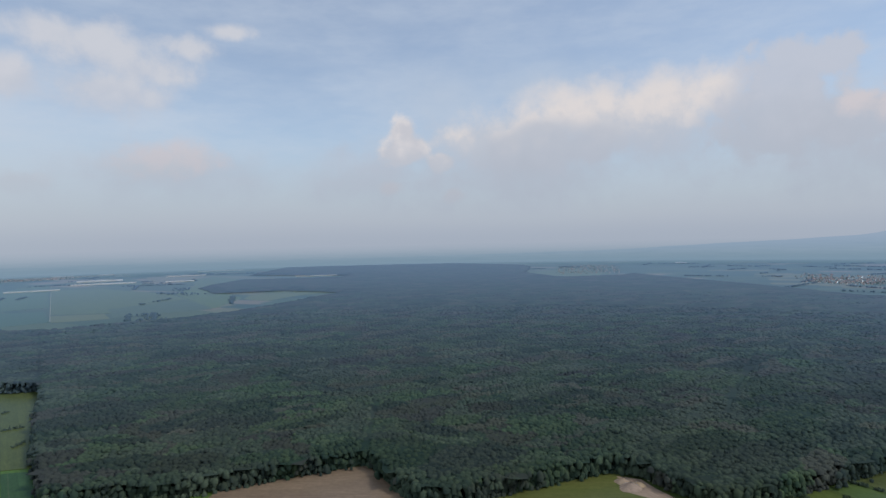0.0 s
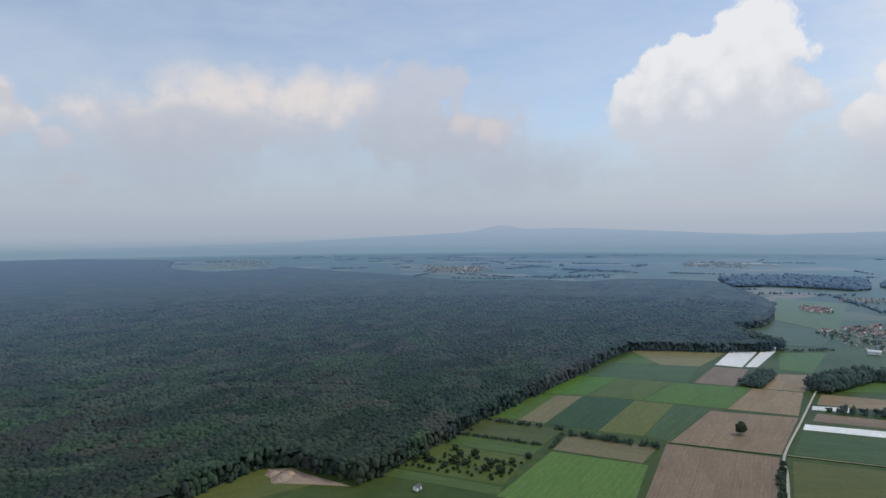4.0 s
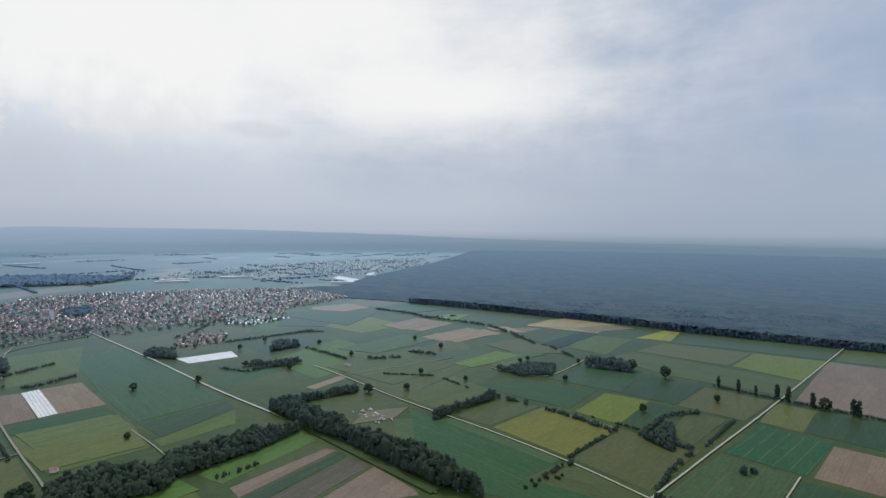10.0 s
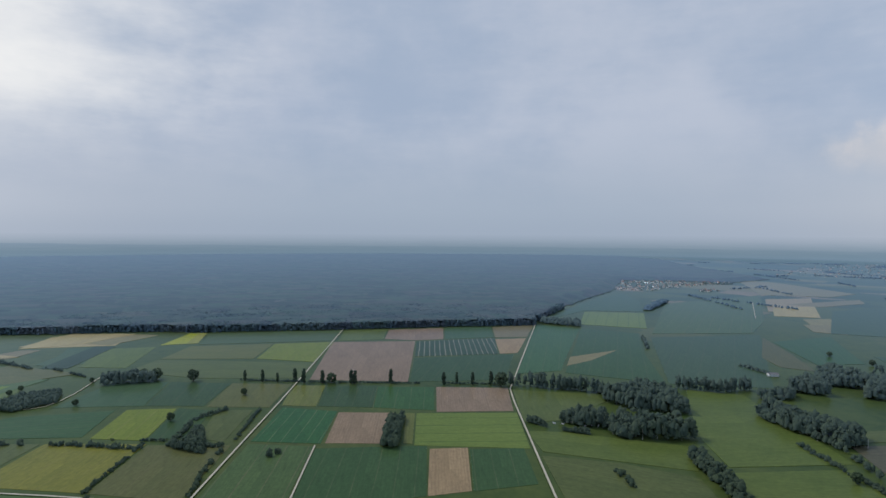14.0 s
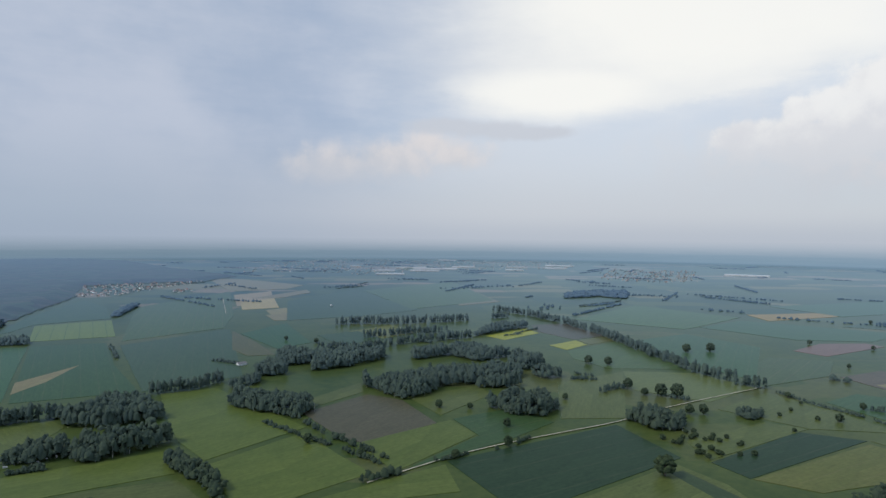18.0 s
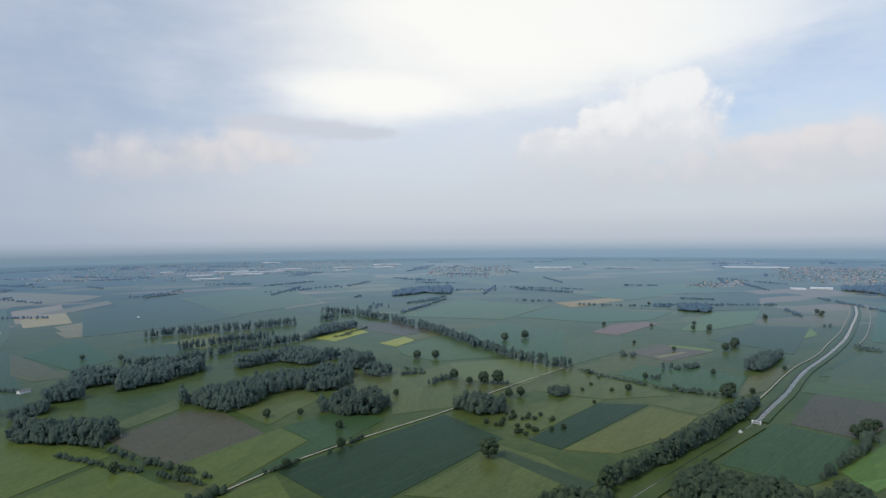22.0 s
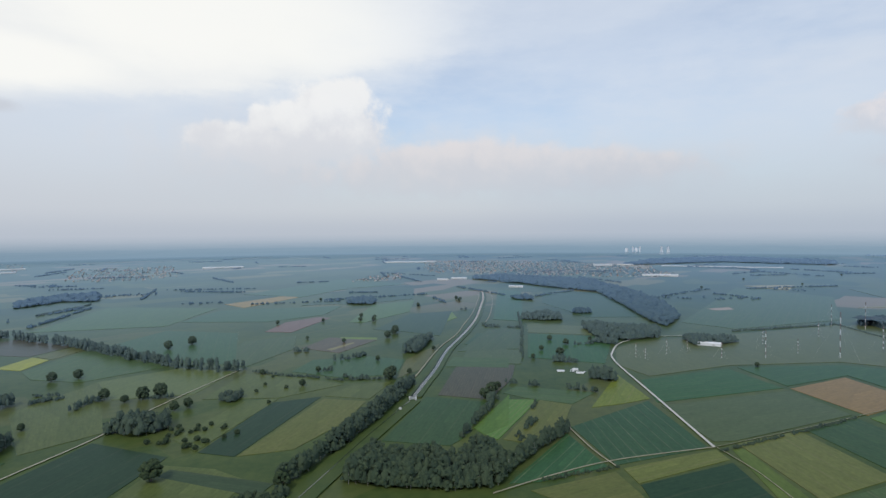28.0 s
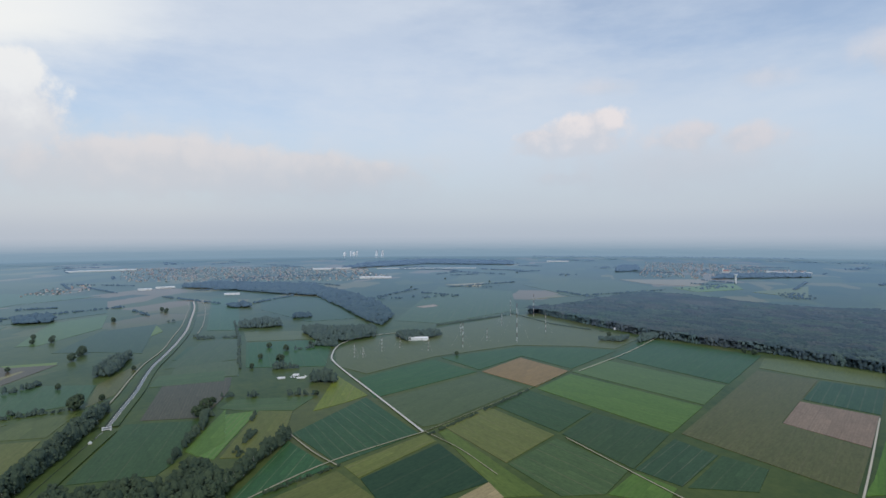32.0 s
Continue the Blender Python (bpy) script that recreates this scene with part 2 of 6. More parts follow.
tone = cloud(tone, ((297.6, 10.1, 4.2, 1.5), (299.1, 10.8, 2.8, 1.3), (293.8, 9.3, 2.6, 0.9), (296.7, 8.6, 5, 1.5)), (0.79, 0.735, 0.735), (0.60, 0.615, 0.67), 7.5, 0.4, 0.9, 4, 0.7)
tone = cloud(tone, ((306.1, 8.6, 3.2, 1.5), (308, 9.3, 2.8, 1.1), (312, 8.4, 3, 1.2), (296.1, 5.3, 2.4, 0.8)), (0.70, 0.655, 0.67), (0.58, 0.595, 0.65), 6, 0.6, 0.75, 4, 0.8)
tone = cloud(tone, ((313.1, 13.4, 3.2, 1.1), (299.1, 13.8, 3.4, 1.0), (322, 14.4, 3.2, 2.0)), (0.62, 0.635, 0.70), GREY, 10, 0.9, 0.6, 5, 0.9)
# haze that thickens to the horizon
murk = wmix(wstep(puffs((70, 0, 42, 60)), 0.0, 0.8), (0.42, 0.47, 0.56), (0.45, 0.50, 0.585))
murk = wmix(wstep(puffs((104, 0, 30, 60)), 0.0, 0.8), murk, (0.50, 0.55, 0.635))
murk = wmix(wstep(puffs((236, 0, 56, 70)), 0.0, 0.7), murk, (0.52, 0.555, 0.61))
murk = wmix(wstep(puffs((295, 0, 40, 60)), 0.0, 0.8), murk, (0.47, 0.525, 0.60))
murk = wmix(wstep(puffs((160, 0, 44, 60)), 0.0, 0.75), murk, (0.36, 0.43, 0.53))
murk = wmix(wstep(elev, -0.3, 2.6, 0.40, 0.0), murk, (0.31, 0.375, 0.475))
low = wmath("POWER", wstep(elev, 0.5, 13.0, 1.0, 0.0), 1.25)
tone = wmix(wmath("MULTIPLY", low, 0.97), tone, murk)
tone = wmix(wstep(elev, -2.4, -0.5, 1.0, 0.0), tone, (0.27, 0.355, 0.45))
back = wt.nodes.new("ShaderNodeBackground")
back.inputs["Strength"].default_value = 1.0
wlink(tone, back.inputs["Color"])
wlink(back.outputs[0], wt.nodes.new("ShaderNodeOutputWorld").inputs[0])

lamp = bpy.data.lights.new("sun", "SUN")
lamp.energy, lamp.angle, lamp.color = 1.5, radians(12), (1.0, 0.95, 0.87)
sun = new("sun", lamp)
sx, sy = math.sin(radians(SUN_AZ)), math.cos(radians(SUN_AZ))
sun.matrix_world = look((sx * 800, sy * 800, 900), (0, 0, 0))

# ---- materials ----
class Nodes:
    """Short hand for a material's node tree."""

    def __init__(self, name):
        self.mat = bpy.data.materials.new(name)
        self.mat.use_nodes = True
        self.t = self.mat.node_tree
        self.t.nodes.clear()
        self.out = self.t.nodes.new("ShaderNodeOutputMaterial")

    def add(self, kind, **values):
        n = self.t.nodes.new(kind)
        for key, v in values.items():
            self.put(n.inputs[key], v)
        return n

    def put(self, sock, v):
        if hasattr(v, "is_linked"):
            self.t.links.new(v, sock)
        elif isinstance(v, tuple) and len(v) == 3 and sock.type == "RGBA":
            sock.default_value = (*v, 1)
        else:
            sock.default_value = v

    def math(self, op, a, b=0.0, clamp=False):
        n = self.t.nodes.new("ShaderNodeMath")
        n.operation, n.use_clamp = op, clamp
        self.put(n.inputs[0], a)
        self.put(n.inputs[1], b)
        return n.outputs[0]

    def mix(self, f, a, b):
        n = self.t.nodes.new("ShaderNodeMix")
        n.data_type = "RGBA"
        for i, v in ((0, f), (6, a), (7, b)):
            self.put(n.inputs[i], v)
        return n.outputs[2]

    def step(self, v, lo, hi, a=0.0, b=1.0):
        n = self.t.nodes.new("ShaderNodeMapRange")
        for i, w in enumerate((v, lo, hi, a, b)):
            self.put(n.inputs[i], w)
        return n.outputs[0]

    def noise(self, vec, scale, detail=4.0, rough=0.6):
        return self.add("ShaderNodeTexNoise", Vector=vec, Scale=scale, Detail=detail, Roughness=rough).outputs[0]

    def coords(self, which="Object"):
        return self.t.nodes.new("ShaderNodeTexCoord").outputs[which]

    def place(self):
        return self.t.nodes.new("ShaderNodeNewGeometry").outputs["Position"]

    def chance(self):
        return self.t.nodes.new("ShaderNodeObjectInfo").outputs["Random"]

    def scaled(self, vec, v):
        n = self.t.nodes.new("ShaderNodeVectorMath")
        n.operation = "MULTIPLY"
        self.put(n.inputs[0], vec)
        n.inputs[1].default_value = v
        return n.outputs[0]

    def finish(self, colour, haze_gloss=0.72, rough=0.28, power=8.8, level=False, bump=None, tint=(0.53, 0.72, 0.92)):
        """Matt colour under a view-angle gloss that stands in for distance haze."""
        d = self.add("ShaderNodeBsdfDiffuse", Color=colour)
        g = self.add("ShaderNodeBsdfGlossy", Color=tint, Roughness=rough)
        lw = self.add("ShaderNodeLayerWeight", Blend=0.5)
        # an upward normal spreads the stand-in haze evenly over leaves and walls
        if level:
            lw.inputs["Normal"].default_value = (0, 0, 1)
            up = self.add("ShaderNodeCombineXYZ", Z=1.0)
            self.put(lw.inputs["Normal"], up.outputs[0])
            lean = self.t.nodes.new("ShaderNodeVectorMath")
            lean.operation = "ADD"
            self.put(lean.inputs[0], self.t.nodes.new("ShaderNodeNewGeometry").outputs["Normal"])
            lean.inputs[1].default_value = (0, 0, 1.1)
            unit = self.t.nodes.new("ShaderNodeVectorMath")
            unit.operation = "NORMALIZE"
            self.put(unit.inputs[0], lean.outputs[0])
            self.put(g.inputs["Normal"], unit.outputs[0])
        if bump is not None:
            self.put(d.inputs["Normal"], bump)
        # the 0.02 floor lifts dark tones as thin near haze would
        f = self.math("ADD", self.math("MULTIPLY", self.math("POWER", lw.outputs["Facing"], power), haze_gloss), 0.02)
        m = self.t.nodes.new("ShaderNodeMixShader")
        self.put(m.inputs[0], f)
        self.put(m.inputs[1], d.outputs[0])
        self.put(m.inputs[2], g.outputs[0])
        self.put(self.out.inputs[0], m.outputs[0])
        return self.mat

    def bumped(self, height, strength, distance):
        return self.add("ShaderNodeBump", Height=height, Strength=strength, Distance=distance).outputs[0]


def crop(name, low, high, lane=18.0, line=0.25, drill=0.0, drill_gap=3.0, earth=(0.17, 0.13, 0.085), patch=0.5, line_width=0.06):
    """A sown field: two tones in soft patches, wheel lanes along x, and drill rows."""
    n = Nodes(name)
    at = n.coords()
    sep = n.add("ShaderNodeSeparateXYZ", Vector=at)
    wob = n.noise(n.scaled(at, (0.01, 0.03, 0.03)), 1.0, 2.0)
    y = n.math("ADD", sep.outputs[1], n.math("MULTIPLY", wob, 3.0))
    big = n.noise(n.scaled(at, (0.012, 0.03, 0.02)), 1.0, 5.0, 0.6)
    fine = n.noise(n.scaled(at, (0.12, 0.9, 0.3)), 1.0, 3.0, 0.7)
    streak = n.noise(n.scaled(at, (0.008, 0.22, 0.1)), 1.0, 4.0, 0.65)
    blot = n.noise(n.scaled(at, (0.035, 0.05, 0.03)), 1.0, 6.0, 0.7)
    tone = n.math("ADD", n.math("MULTIPLY", n.step(big, 0.3, 0.7), patch * 0.55), n.math("MULTIPLY", n.step(blot, 0.3, 0.7), 0.30))
    tone = n.math("ADD", tone, n.math("MULTIPLY", n.math("ADD", n.step(streak, 0.3, 0.7), fine), 0.5 - patch * 0.3))
    col = n.mix(tone, low, high)
    if drill:
        wave = n.math("ABSOLUTE", n.math("SINE", n.math("MULTIPLY", y, math.pi / drill_gap)))
        col = n.mix(n.math("MULTIPLY", n.step(wave, 0.0, 0.5, 1.0, 0.0), n.math("MULTIPLY", fine, drill * 1.6)), col, earth)
    if line:
        lanes = n.math("FRACT", n.math("DIVIDE", y, lane))
        mark = n.math("LESS_THAN", n.math("ABSOLUTE", n.math("SUBTRACT", lanes, 0.5)), line_width * 0.5)
        col = n.mix(n.math("MULTIPLY", mark, n.math("MULTIPLY", n.step(blot, 0.25, 0.62, 0.1, 1.0), line)), col, earth)
    grain = n.math("ADD", n.math("MULTIPLY", n.noise(n.scaled(at, (0.05, 0.55, 0.3)), 1.0, 4.0, 0.75), 0.5), n.math("MULTIPLY", n.noise(n.scaled(at, (0.22, 0.30, 0.3)), 1.0, 5.0, 0.75), 0.5))
    col = n.add("ShaderNodeHueSaturation", Color=col, Value=n.step(grain, 0.32, 0.68, 0.72, 1.28)).outputs[0]
    vary = n.add("ShaderNodeHueSaturation", Color=col, Hue=n.step(n.chance(), 0, 1, 0.496, 0.512),
                 Saturation=n.step(n.chance(), 0, 1, 0.84, 1.06), Value=n.step(n.chance(), 0, 1, 0.92, 1.22))
    # finish() veils distant crops with its haze gloss
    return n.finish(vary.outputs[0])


CROPS = {
    "grass": crop("young_grass", (0.050, 0.095, 0.019), (0.090, 0.148, 0.029), line=0.12),
    "clover": crop("clover", (0.028, 0.062, 0.022), (0.046, 0.090, 0.032), line=0.2, lane=15),
    "wheat": crop("wheat", (0.040, 0.070, 0.026), (0.072, 0.112, 0.038), line=0.35),
    "darkwheat": crop("dark_wheat", (0.028, 0.056, 0.022), (0.046, 0.080, 0.030), line=0.15),
    "lightwheat": crop("light_wheat", (0.056, 0.090, 0.030), (0.084, 0.122, 0.042), line=0.1, lane=21),
    "beet": crop("sugar_beet", (0.032, 0.068, 0.028), (0.054, 0.096, 0.042), line=0.15, lane=21),
    "deep": crop("maize", (0.018, 0.036, 0.018), (0.027, 0.050, 0.024), line=0.1, lane=24),
    "barley": crop("barley", (0.088, 0.112, 0.020), (0.138, 0.156, 0.030), line=0.35, lane=15),
    "lime": crop("pale_barley", (0.085, 0.13, 0.022), (0.13, 0.175, 0.032), line=0.9, lane=21, earth=(0.04, 0.08, 0.02)),
    "rape": crop("rape", (0.17, 0.19, 0.018), (0.27, 0.27, 0.022), line=0.2),
    "ochre": crop("turning_barley", (0.095, 0.100, 0.022), (0.155, 0.145, 0.034), line=0.15, patch=0.7),
    "ripe": crop("ripe_barley", (0.17, 0.112, 0.030), (0.25, 0.162, 0.046), line=0.3, lane=15),
    "bright": crop("striped_grass", (0.062, 0.145, 0.020), (0.100, 0.195, 0.030), drill=0.9, drill_gap=5.5, earth=(0.15, 0.17, 0.06), line=0),
    "meadow": crop("meadow", (0.050, 0.075, 0.018), (0.100, 0.125, 0.032), line=0.0, patch=0.65),
    "dry": crop("dry_meadow", (0.074, 0.102, 0.032), (0.110, 0.134, 0.044), line=0.0, patch=0.7),
    "stubble": crop("stubble", (0.125, 0.115, 0.055), (0.19, 0.165, 0.08), drill=0.4, line=0.2),
    "sandy": crop("ripe_strip", (0.20, 0.165, 0.085), (0.30, 0.235, 0.12), line=0.15),
    "fallow": crop("fallow", (0.070, 0.084, 0.026), (0.106, 0.108, 0.036), line=0.15, patch=0.75),
    "soil": crop("ploughed_soil", (0.150, 0.104, 0.064), (0.262, 0.188, 0.118), drill=0.35, drill_gap=2.4, earth=(0.13, 0.09, 0.062), line=0.25, lane=24, patch=0.8),
    "soil2": crop("grown_over_soil", (0.060, 0.062, 0.038), (0.088, 0.085, 0.052), drill=0.3, line=0.2),
    "darksoil": crop("damp_soil", (0.060, 0.050, 0.035), (0.095, 0.080, 0.055), drill=0.3, line=0.3, patch=0.7),
    "redsoil": crop("red_soil", (0.14, 0.082, 0.062), (0.19, 0.115, 0.085), drill=0.3, line=0.2),
    "sand": crop("quarry_sand", (0.25, 0.175, 0.115), (0.38, 0.28, 0.195), line=0.0, patch=0.7),
    "vine": crop("netted_rows", (0.024, 0.046, 0.026), (0.042, 0.070, 0.036), line=0.8, lane=8, earth=(0.30, 0.28, 0.22), line_width=0.16),
    "vine2": crop("beet_rows", (0.022, 0.058, 0.024), (0.042, 0.09, 0.036), line=0.5, lane=11, earth=(0.12, 0.13, 0.075), line_width=0.10),
    "foil": crop("white_foil", (0.60, 0.61, 0.60), (0.80, 0.80, 0.78), drill=0.8, drill_gap=3.2, earth=(0.26, 0.24, 0.20), line=0, patch=0.4),
}


def plain(name, low, high, scale=1.5, haze_gloss=0.62, level=False, island=0.0, rough=0.3):
    n = Nodes(name)
    at = n.coords()
    tone = n.math("ADD", n.math("MULTIPLY", n.noise(at, scale, 4.0), 0.6), n.math("MULTIPLY", n.noise(at, scale * 9, 2.0), 0.4))
    col = n.mix(n.step(tone, 0.3, 0.7), low, high)
    if island:
        r = n.math("FRACT", n.math("ADD", n.t.nodes.new("ShaderNodeNewGeometry").outputs["Random Per Island"], n.chance()))
        col = n.add("ShaderNodeHueSaturation", Color=col, Value=n.step(r, 0, 1, 1 - island, 1 + island)).outputs[0]
    # the haze gloss also covers roads, walls and roofs
    return n.finish(col, haze_gloss=haze_gloss, level=level, rough=rough)


def leaves(name, low, high, clump=0.6, stand=0.5, haze_gloss=0.46, power=9.0, tint=(0.45, 0.64, 0.88)):
    """Foliage: light and dark leaf clumps on every crown, stands of other age over the wood."""
    n = Nodes(name)
    at = n.place()
    isl = n.t.nodes.new("ShaderNodeNewGeometry").outputs["Random Per Island"]
    far = n.noise(n.scaled(at, (0.007, 0.007, 0.0)), 1.0, 4.0, 0.6)
    near = n.noise(at, clump, 4.0, 0.65)
    tone = n.math("ADD", n.math("MULTIPLY", near, 0.55), n.math("MULTIPLY", isl, 0.45))
    col = n.mix(n.step(tone, 0.2, 0.8), low, high)
    old = n.mix(0.4, col, (0.046, 0.046, 0.028))
    col = n.mix(n.math("MULTIPLY", n.step(far, 0.46, 0.60), stand), col, old)
    if stand > 0.4:
        plot = n.t.nodes.new("ShaderNodeTexVoronoi")
        warp = n.noise(at, 0.012, 3.0)
        shift = n.add("ShaderNodeCombineXYZ", X=n.math("MULTIPLY", warp, 0.8), Y=warp)
        add = n.t.nodes.new("ShaderNodeVectorMath")
        n.put(add.inputs[0], n.scaled(at, (1 / 210, 1 / 130, 0)))
        n.put(add.inputs[1], shift.outputs[0])
        n.put(plot.inputs["Vector"], add.outputs[0])
        pick = n.add("ShaderNodeSeparateColor", Color=plot.outputs["Color"])
        col = n.mix(n.math("MULTIPLY", n.step(pick.outputs[1], 0.72, 0.80), 0.5), col, (0.060, 0.050, 0.034))
        col = n.add("ShaderNodeHueSaturation", Color=col, Value=n.step(pick.outputs[0], 0, 1, 0.70, 1.45), Saturation=n.step(pick.outputs[2], 0, 1, 0.7, 1.1)).outputs[0]
    return n.finish(col, haze_gloss=haze_gloss, rough=0.9, power=power, level=True, bump=n.bumped(near, 0.7, 0.6), tint=tint)


# gloss, power and tint set how much haze each leaf material imitates
M_FOREST = leaves("forest_leaves", (0.022, 0.040, 0.019), (0.052, 0.077, 0.032), 0.45, 0.8, 0.50)
# colour set below the crowns' to stand for shade in their gaps
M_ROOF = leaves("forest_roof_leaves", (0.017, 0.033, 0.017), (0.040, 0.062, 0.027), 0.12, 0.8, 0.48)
M_GROVE = leaves("grove_leaves", (0.025, 0.041, 0.019), (0.055, 0.075, 0.031), 0.5, 0.2, 0.48, 7.0, (0.48, 0.63, 0.76))
M_FAR_LEAF = leaves("far_leaves", (0.022, 0.040, 0.020), (0.046, 0.068, 0.030), 0.3, 0.2, 0.56, 8.0)
M_FAR_FOREST = leaves("far_forest_leaves", (0.020, 0.038, 0.019), (0.042, 0.064, 0.028), 0.2, 0.8, 0.46, 8.0)
M_OAK = leaves("oak_leaves", (0.022, 0.038, 0.016), (0.050, 0.070, 0.027), 0.8, 0.1, 0.34, 8.0, (0.50, 0.62, 0.66))
M_POPLAR = leaves("poplar_leaves", (0.016, 0.030, 0.014), (0.040, 0.058, 0.024), 0.8, 0.1, 0.34, 8.0, (0.50, 0.62, 0.66))
M_BARK = plain("bark", (0.06, 0.05, 0.04), (0.13, 0.11, 0.09), 2.0, 0.3, True)
M_FLOOR = plain("wood_floor", (0.018, 0.024, 0.012), (0.03, 0.034, 0.018), 0.05, 0.6)
M_ROADS = {
    "chalk": plain("chalk_track", (0.36, 0.33, 0.26), (0.52, 0.48, 0.40), 0.3),
    "gravel": plain("gravel_track", (0.22, 0.20, 0.14), (0.36, 0.33, 0.25), 0.3),
    "concrete": plain("concrete_lane", (0.42, 0.41, 0.38), (0.55, 0.54, 0.50), 0.3),
}
M_BANK = plain("bank_grass", (0.040, 0.068, 0.020), (0.075, 0.10, 0.030), 0.05, 0.62)


def ground_material():
    """The wide plain beyond the mapped fields: strips of many crops, dull green on the whole."""
    n = Nodes("plain_ground")
    at = n.place()
    cell = n.t.nodes.new("ShaderNodeTexVoronoi")
    cell.distance = "CHEBYCHEV"
    cell.inputs["Scale"].default_value = 1.0
    cell.inputs["Randomness"].default_value = 0.85
    turn = n.t.nodes.new("ShaderNodeVectorRotate")
    turn.rotation_type = "Z_AXIS"
    turn.inputs["Angle"].default_value = 0.5
    n.put(turn.inputs["Vector"], at)
    n.put(cell.inputs["Vector"], n.scaled(turn.outputs[0], (1 / 240, 1 / 110, 0)))
    pick = n.add("ShaderNodeSeparateColor", Color=cell.outputs["Color"])
    ramp = n.t.nodes.new("ShaderNodeValToRGB")
    ramp.color_ramp.interpolation = "CONSTANT"
    tones = ((0, (0.036, 0.066, 0.024)), (0.2, (0.055, 0.085, 0.03)), (0.38, (0.028, 0.058, 0.028)), (0.55, (0.07, 0.095, 0.03)),
             (0.7, (0.045, 0.07, 0.03)), (0.84, (0.15, 0.14, 0.06)), (0.92, (0.20, 0.155, 0.10)))
    for i, (p, c) in enumerate(tones):
        e = ramp.color_ramp.elements[i] if i < 2 else ramp.color_ramp.elements.new(p)
        e.position, e.color = p, (*c, 1)
    n.put(ramp.inputs[0], pick.outputs[0])
    patch = n.noise(at, 0.012, 5.0)
    blot = n.noise(at, 0.09, 5.0, 0.7)
    grass = n.mix(n.step(n.math("ADD", n.math("MULTIPLY", patch, 0.5), n.math("MULTIPLY", blot, 0.5)), 0.36, 0.62), (0.036, 0.063, 0.017), (0.078, 0.102, 0.028))
    out = n.math("POWER", n.math("ADD", n.math("POWER", n.add("ShaderNodeSeparateXYZ", Vector=at).outputs[0], 2.0), n.math("POWER", n.add("ShaderNodeSeparateXYZ", Vector=at).outputs[1], 2.0)), 0.5)
    col = n.mix(n.math("MULTIPLY", n.step(patch, 0.35, 0.65), 0.2), ramp.outputs[0], (0.075, 0.10, 0.036))
    col = n.mix(n.step(out, 1200.0, 1700.0, 0.15, 1.0), grass, col)
    # far ground pales through the haze gloss in finish()
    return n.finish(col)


M_GROUND = ground_material()

# ---- ground, distance ----
def outline(*v):
    return [(v[i], v[i + 1]) for i in range(0, len(v), 2)]


def part(name, bm, material, parent=None, label="", smooth=False):
    me = bpy.data.meshes.new(name)
    bm.to_mesh(me)
    bm.free()
    me.materials.append(material)
    if smooth:
        me.shade_smooth()
    ob = new(name, me)
    ob.parent = parent
    return tagged(ob, label)


def ring(bm, radius, z, segs=256):
    return [bm.verts.new((radius * math.sin(2 * math.pi * i / segs), radius * math.cos(2 * math.pi * i / segs), z)) for i in range(segs)]


bm = bmesh.new()
bm.faces.new(reversed(ring(bm, 6000, 0.0, 128)))
tagged(part("ground", bm, M_GROUND), "wide green farming plain under haze", "ground", kind="structure")


def backdrop(name, radius, heights, low, high, label):
    """A far ring of land at the end of sight, its haze painted as glow; its top edge follows heights(azimuth in
    degrees).
    """
    n = Nodes(name)
    at = n.place()
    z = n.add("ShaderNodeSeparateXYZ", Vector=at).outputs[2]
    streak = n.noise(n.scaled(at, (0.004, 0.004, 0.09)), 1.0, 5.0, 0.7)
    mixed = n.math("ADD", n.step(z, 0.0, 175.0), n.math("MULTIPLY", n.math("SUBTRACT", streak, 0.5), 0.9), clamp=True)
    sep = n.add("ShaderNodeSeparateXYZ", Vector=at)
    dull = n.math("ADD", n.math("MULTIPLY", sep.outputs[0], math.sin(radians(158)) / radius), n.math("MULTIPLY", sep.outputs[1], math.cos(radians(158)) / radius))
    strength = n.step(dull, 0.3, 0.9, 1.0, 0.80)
    # emission carries the haze tones, dimmer towards azimuth 158
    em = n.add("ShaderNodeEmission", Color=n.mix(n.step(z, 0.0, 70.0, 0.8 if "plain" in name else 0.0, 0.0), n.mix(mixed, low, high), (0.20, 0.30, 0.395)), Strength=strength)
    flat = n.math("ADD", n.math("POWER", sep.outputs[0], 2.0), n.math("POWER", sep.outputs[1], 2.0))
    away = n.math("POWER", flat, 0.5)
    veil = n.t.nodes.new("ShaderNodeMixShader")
    # alpha fades the painted haze into the sky
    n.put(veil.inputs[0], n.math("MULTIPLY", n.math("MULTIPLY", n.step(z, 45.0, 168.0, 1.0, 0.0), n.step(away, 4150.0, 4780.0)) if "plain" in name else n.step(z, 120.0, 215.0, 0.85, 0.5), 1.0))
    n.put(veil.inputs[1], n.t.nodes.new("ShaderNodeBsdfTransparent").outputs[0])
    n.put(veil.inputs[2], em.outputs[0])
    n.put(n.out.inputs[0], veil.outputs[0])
    bm = bmesh.new()
    segs = 720
    top, foot = [], []
    for i in range(segs):
        a = 2 * math.pi * i / segs
        x, y = radius * math.sin(a), radius * math.cos(a)
        foot.append(bm.verts.new((x, y, -5.0)))
        top.append(bm.verts.new((x, y, heights(i * 360 / segs))))
    rows = [foot, top]
    if "plain" in name:
        # low apron over the ground's far rim, fitted to the camera's view
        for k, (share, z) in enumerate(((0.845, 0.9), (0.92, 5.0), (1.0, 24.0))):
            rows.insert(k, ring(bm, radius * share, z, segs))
        rows.remove(foot)
    for lo, hi in zip(rows, rows[1:]):
        for i in range(segs):
            j = (i + 1) % segs
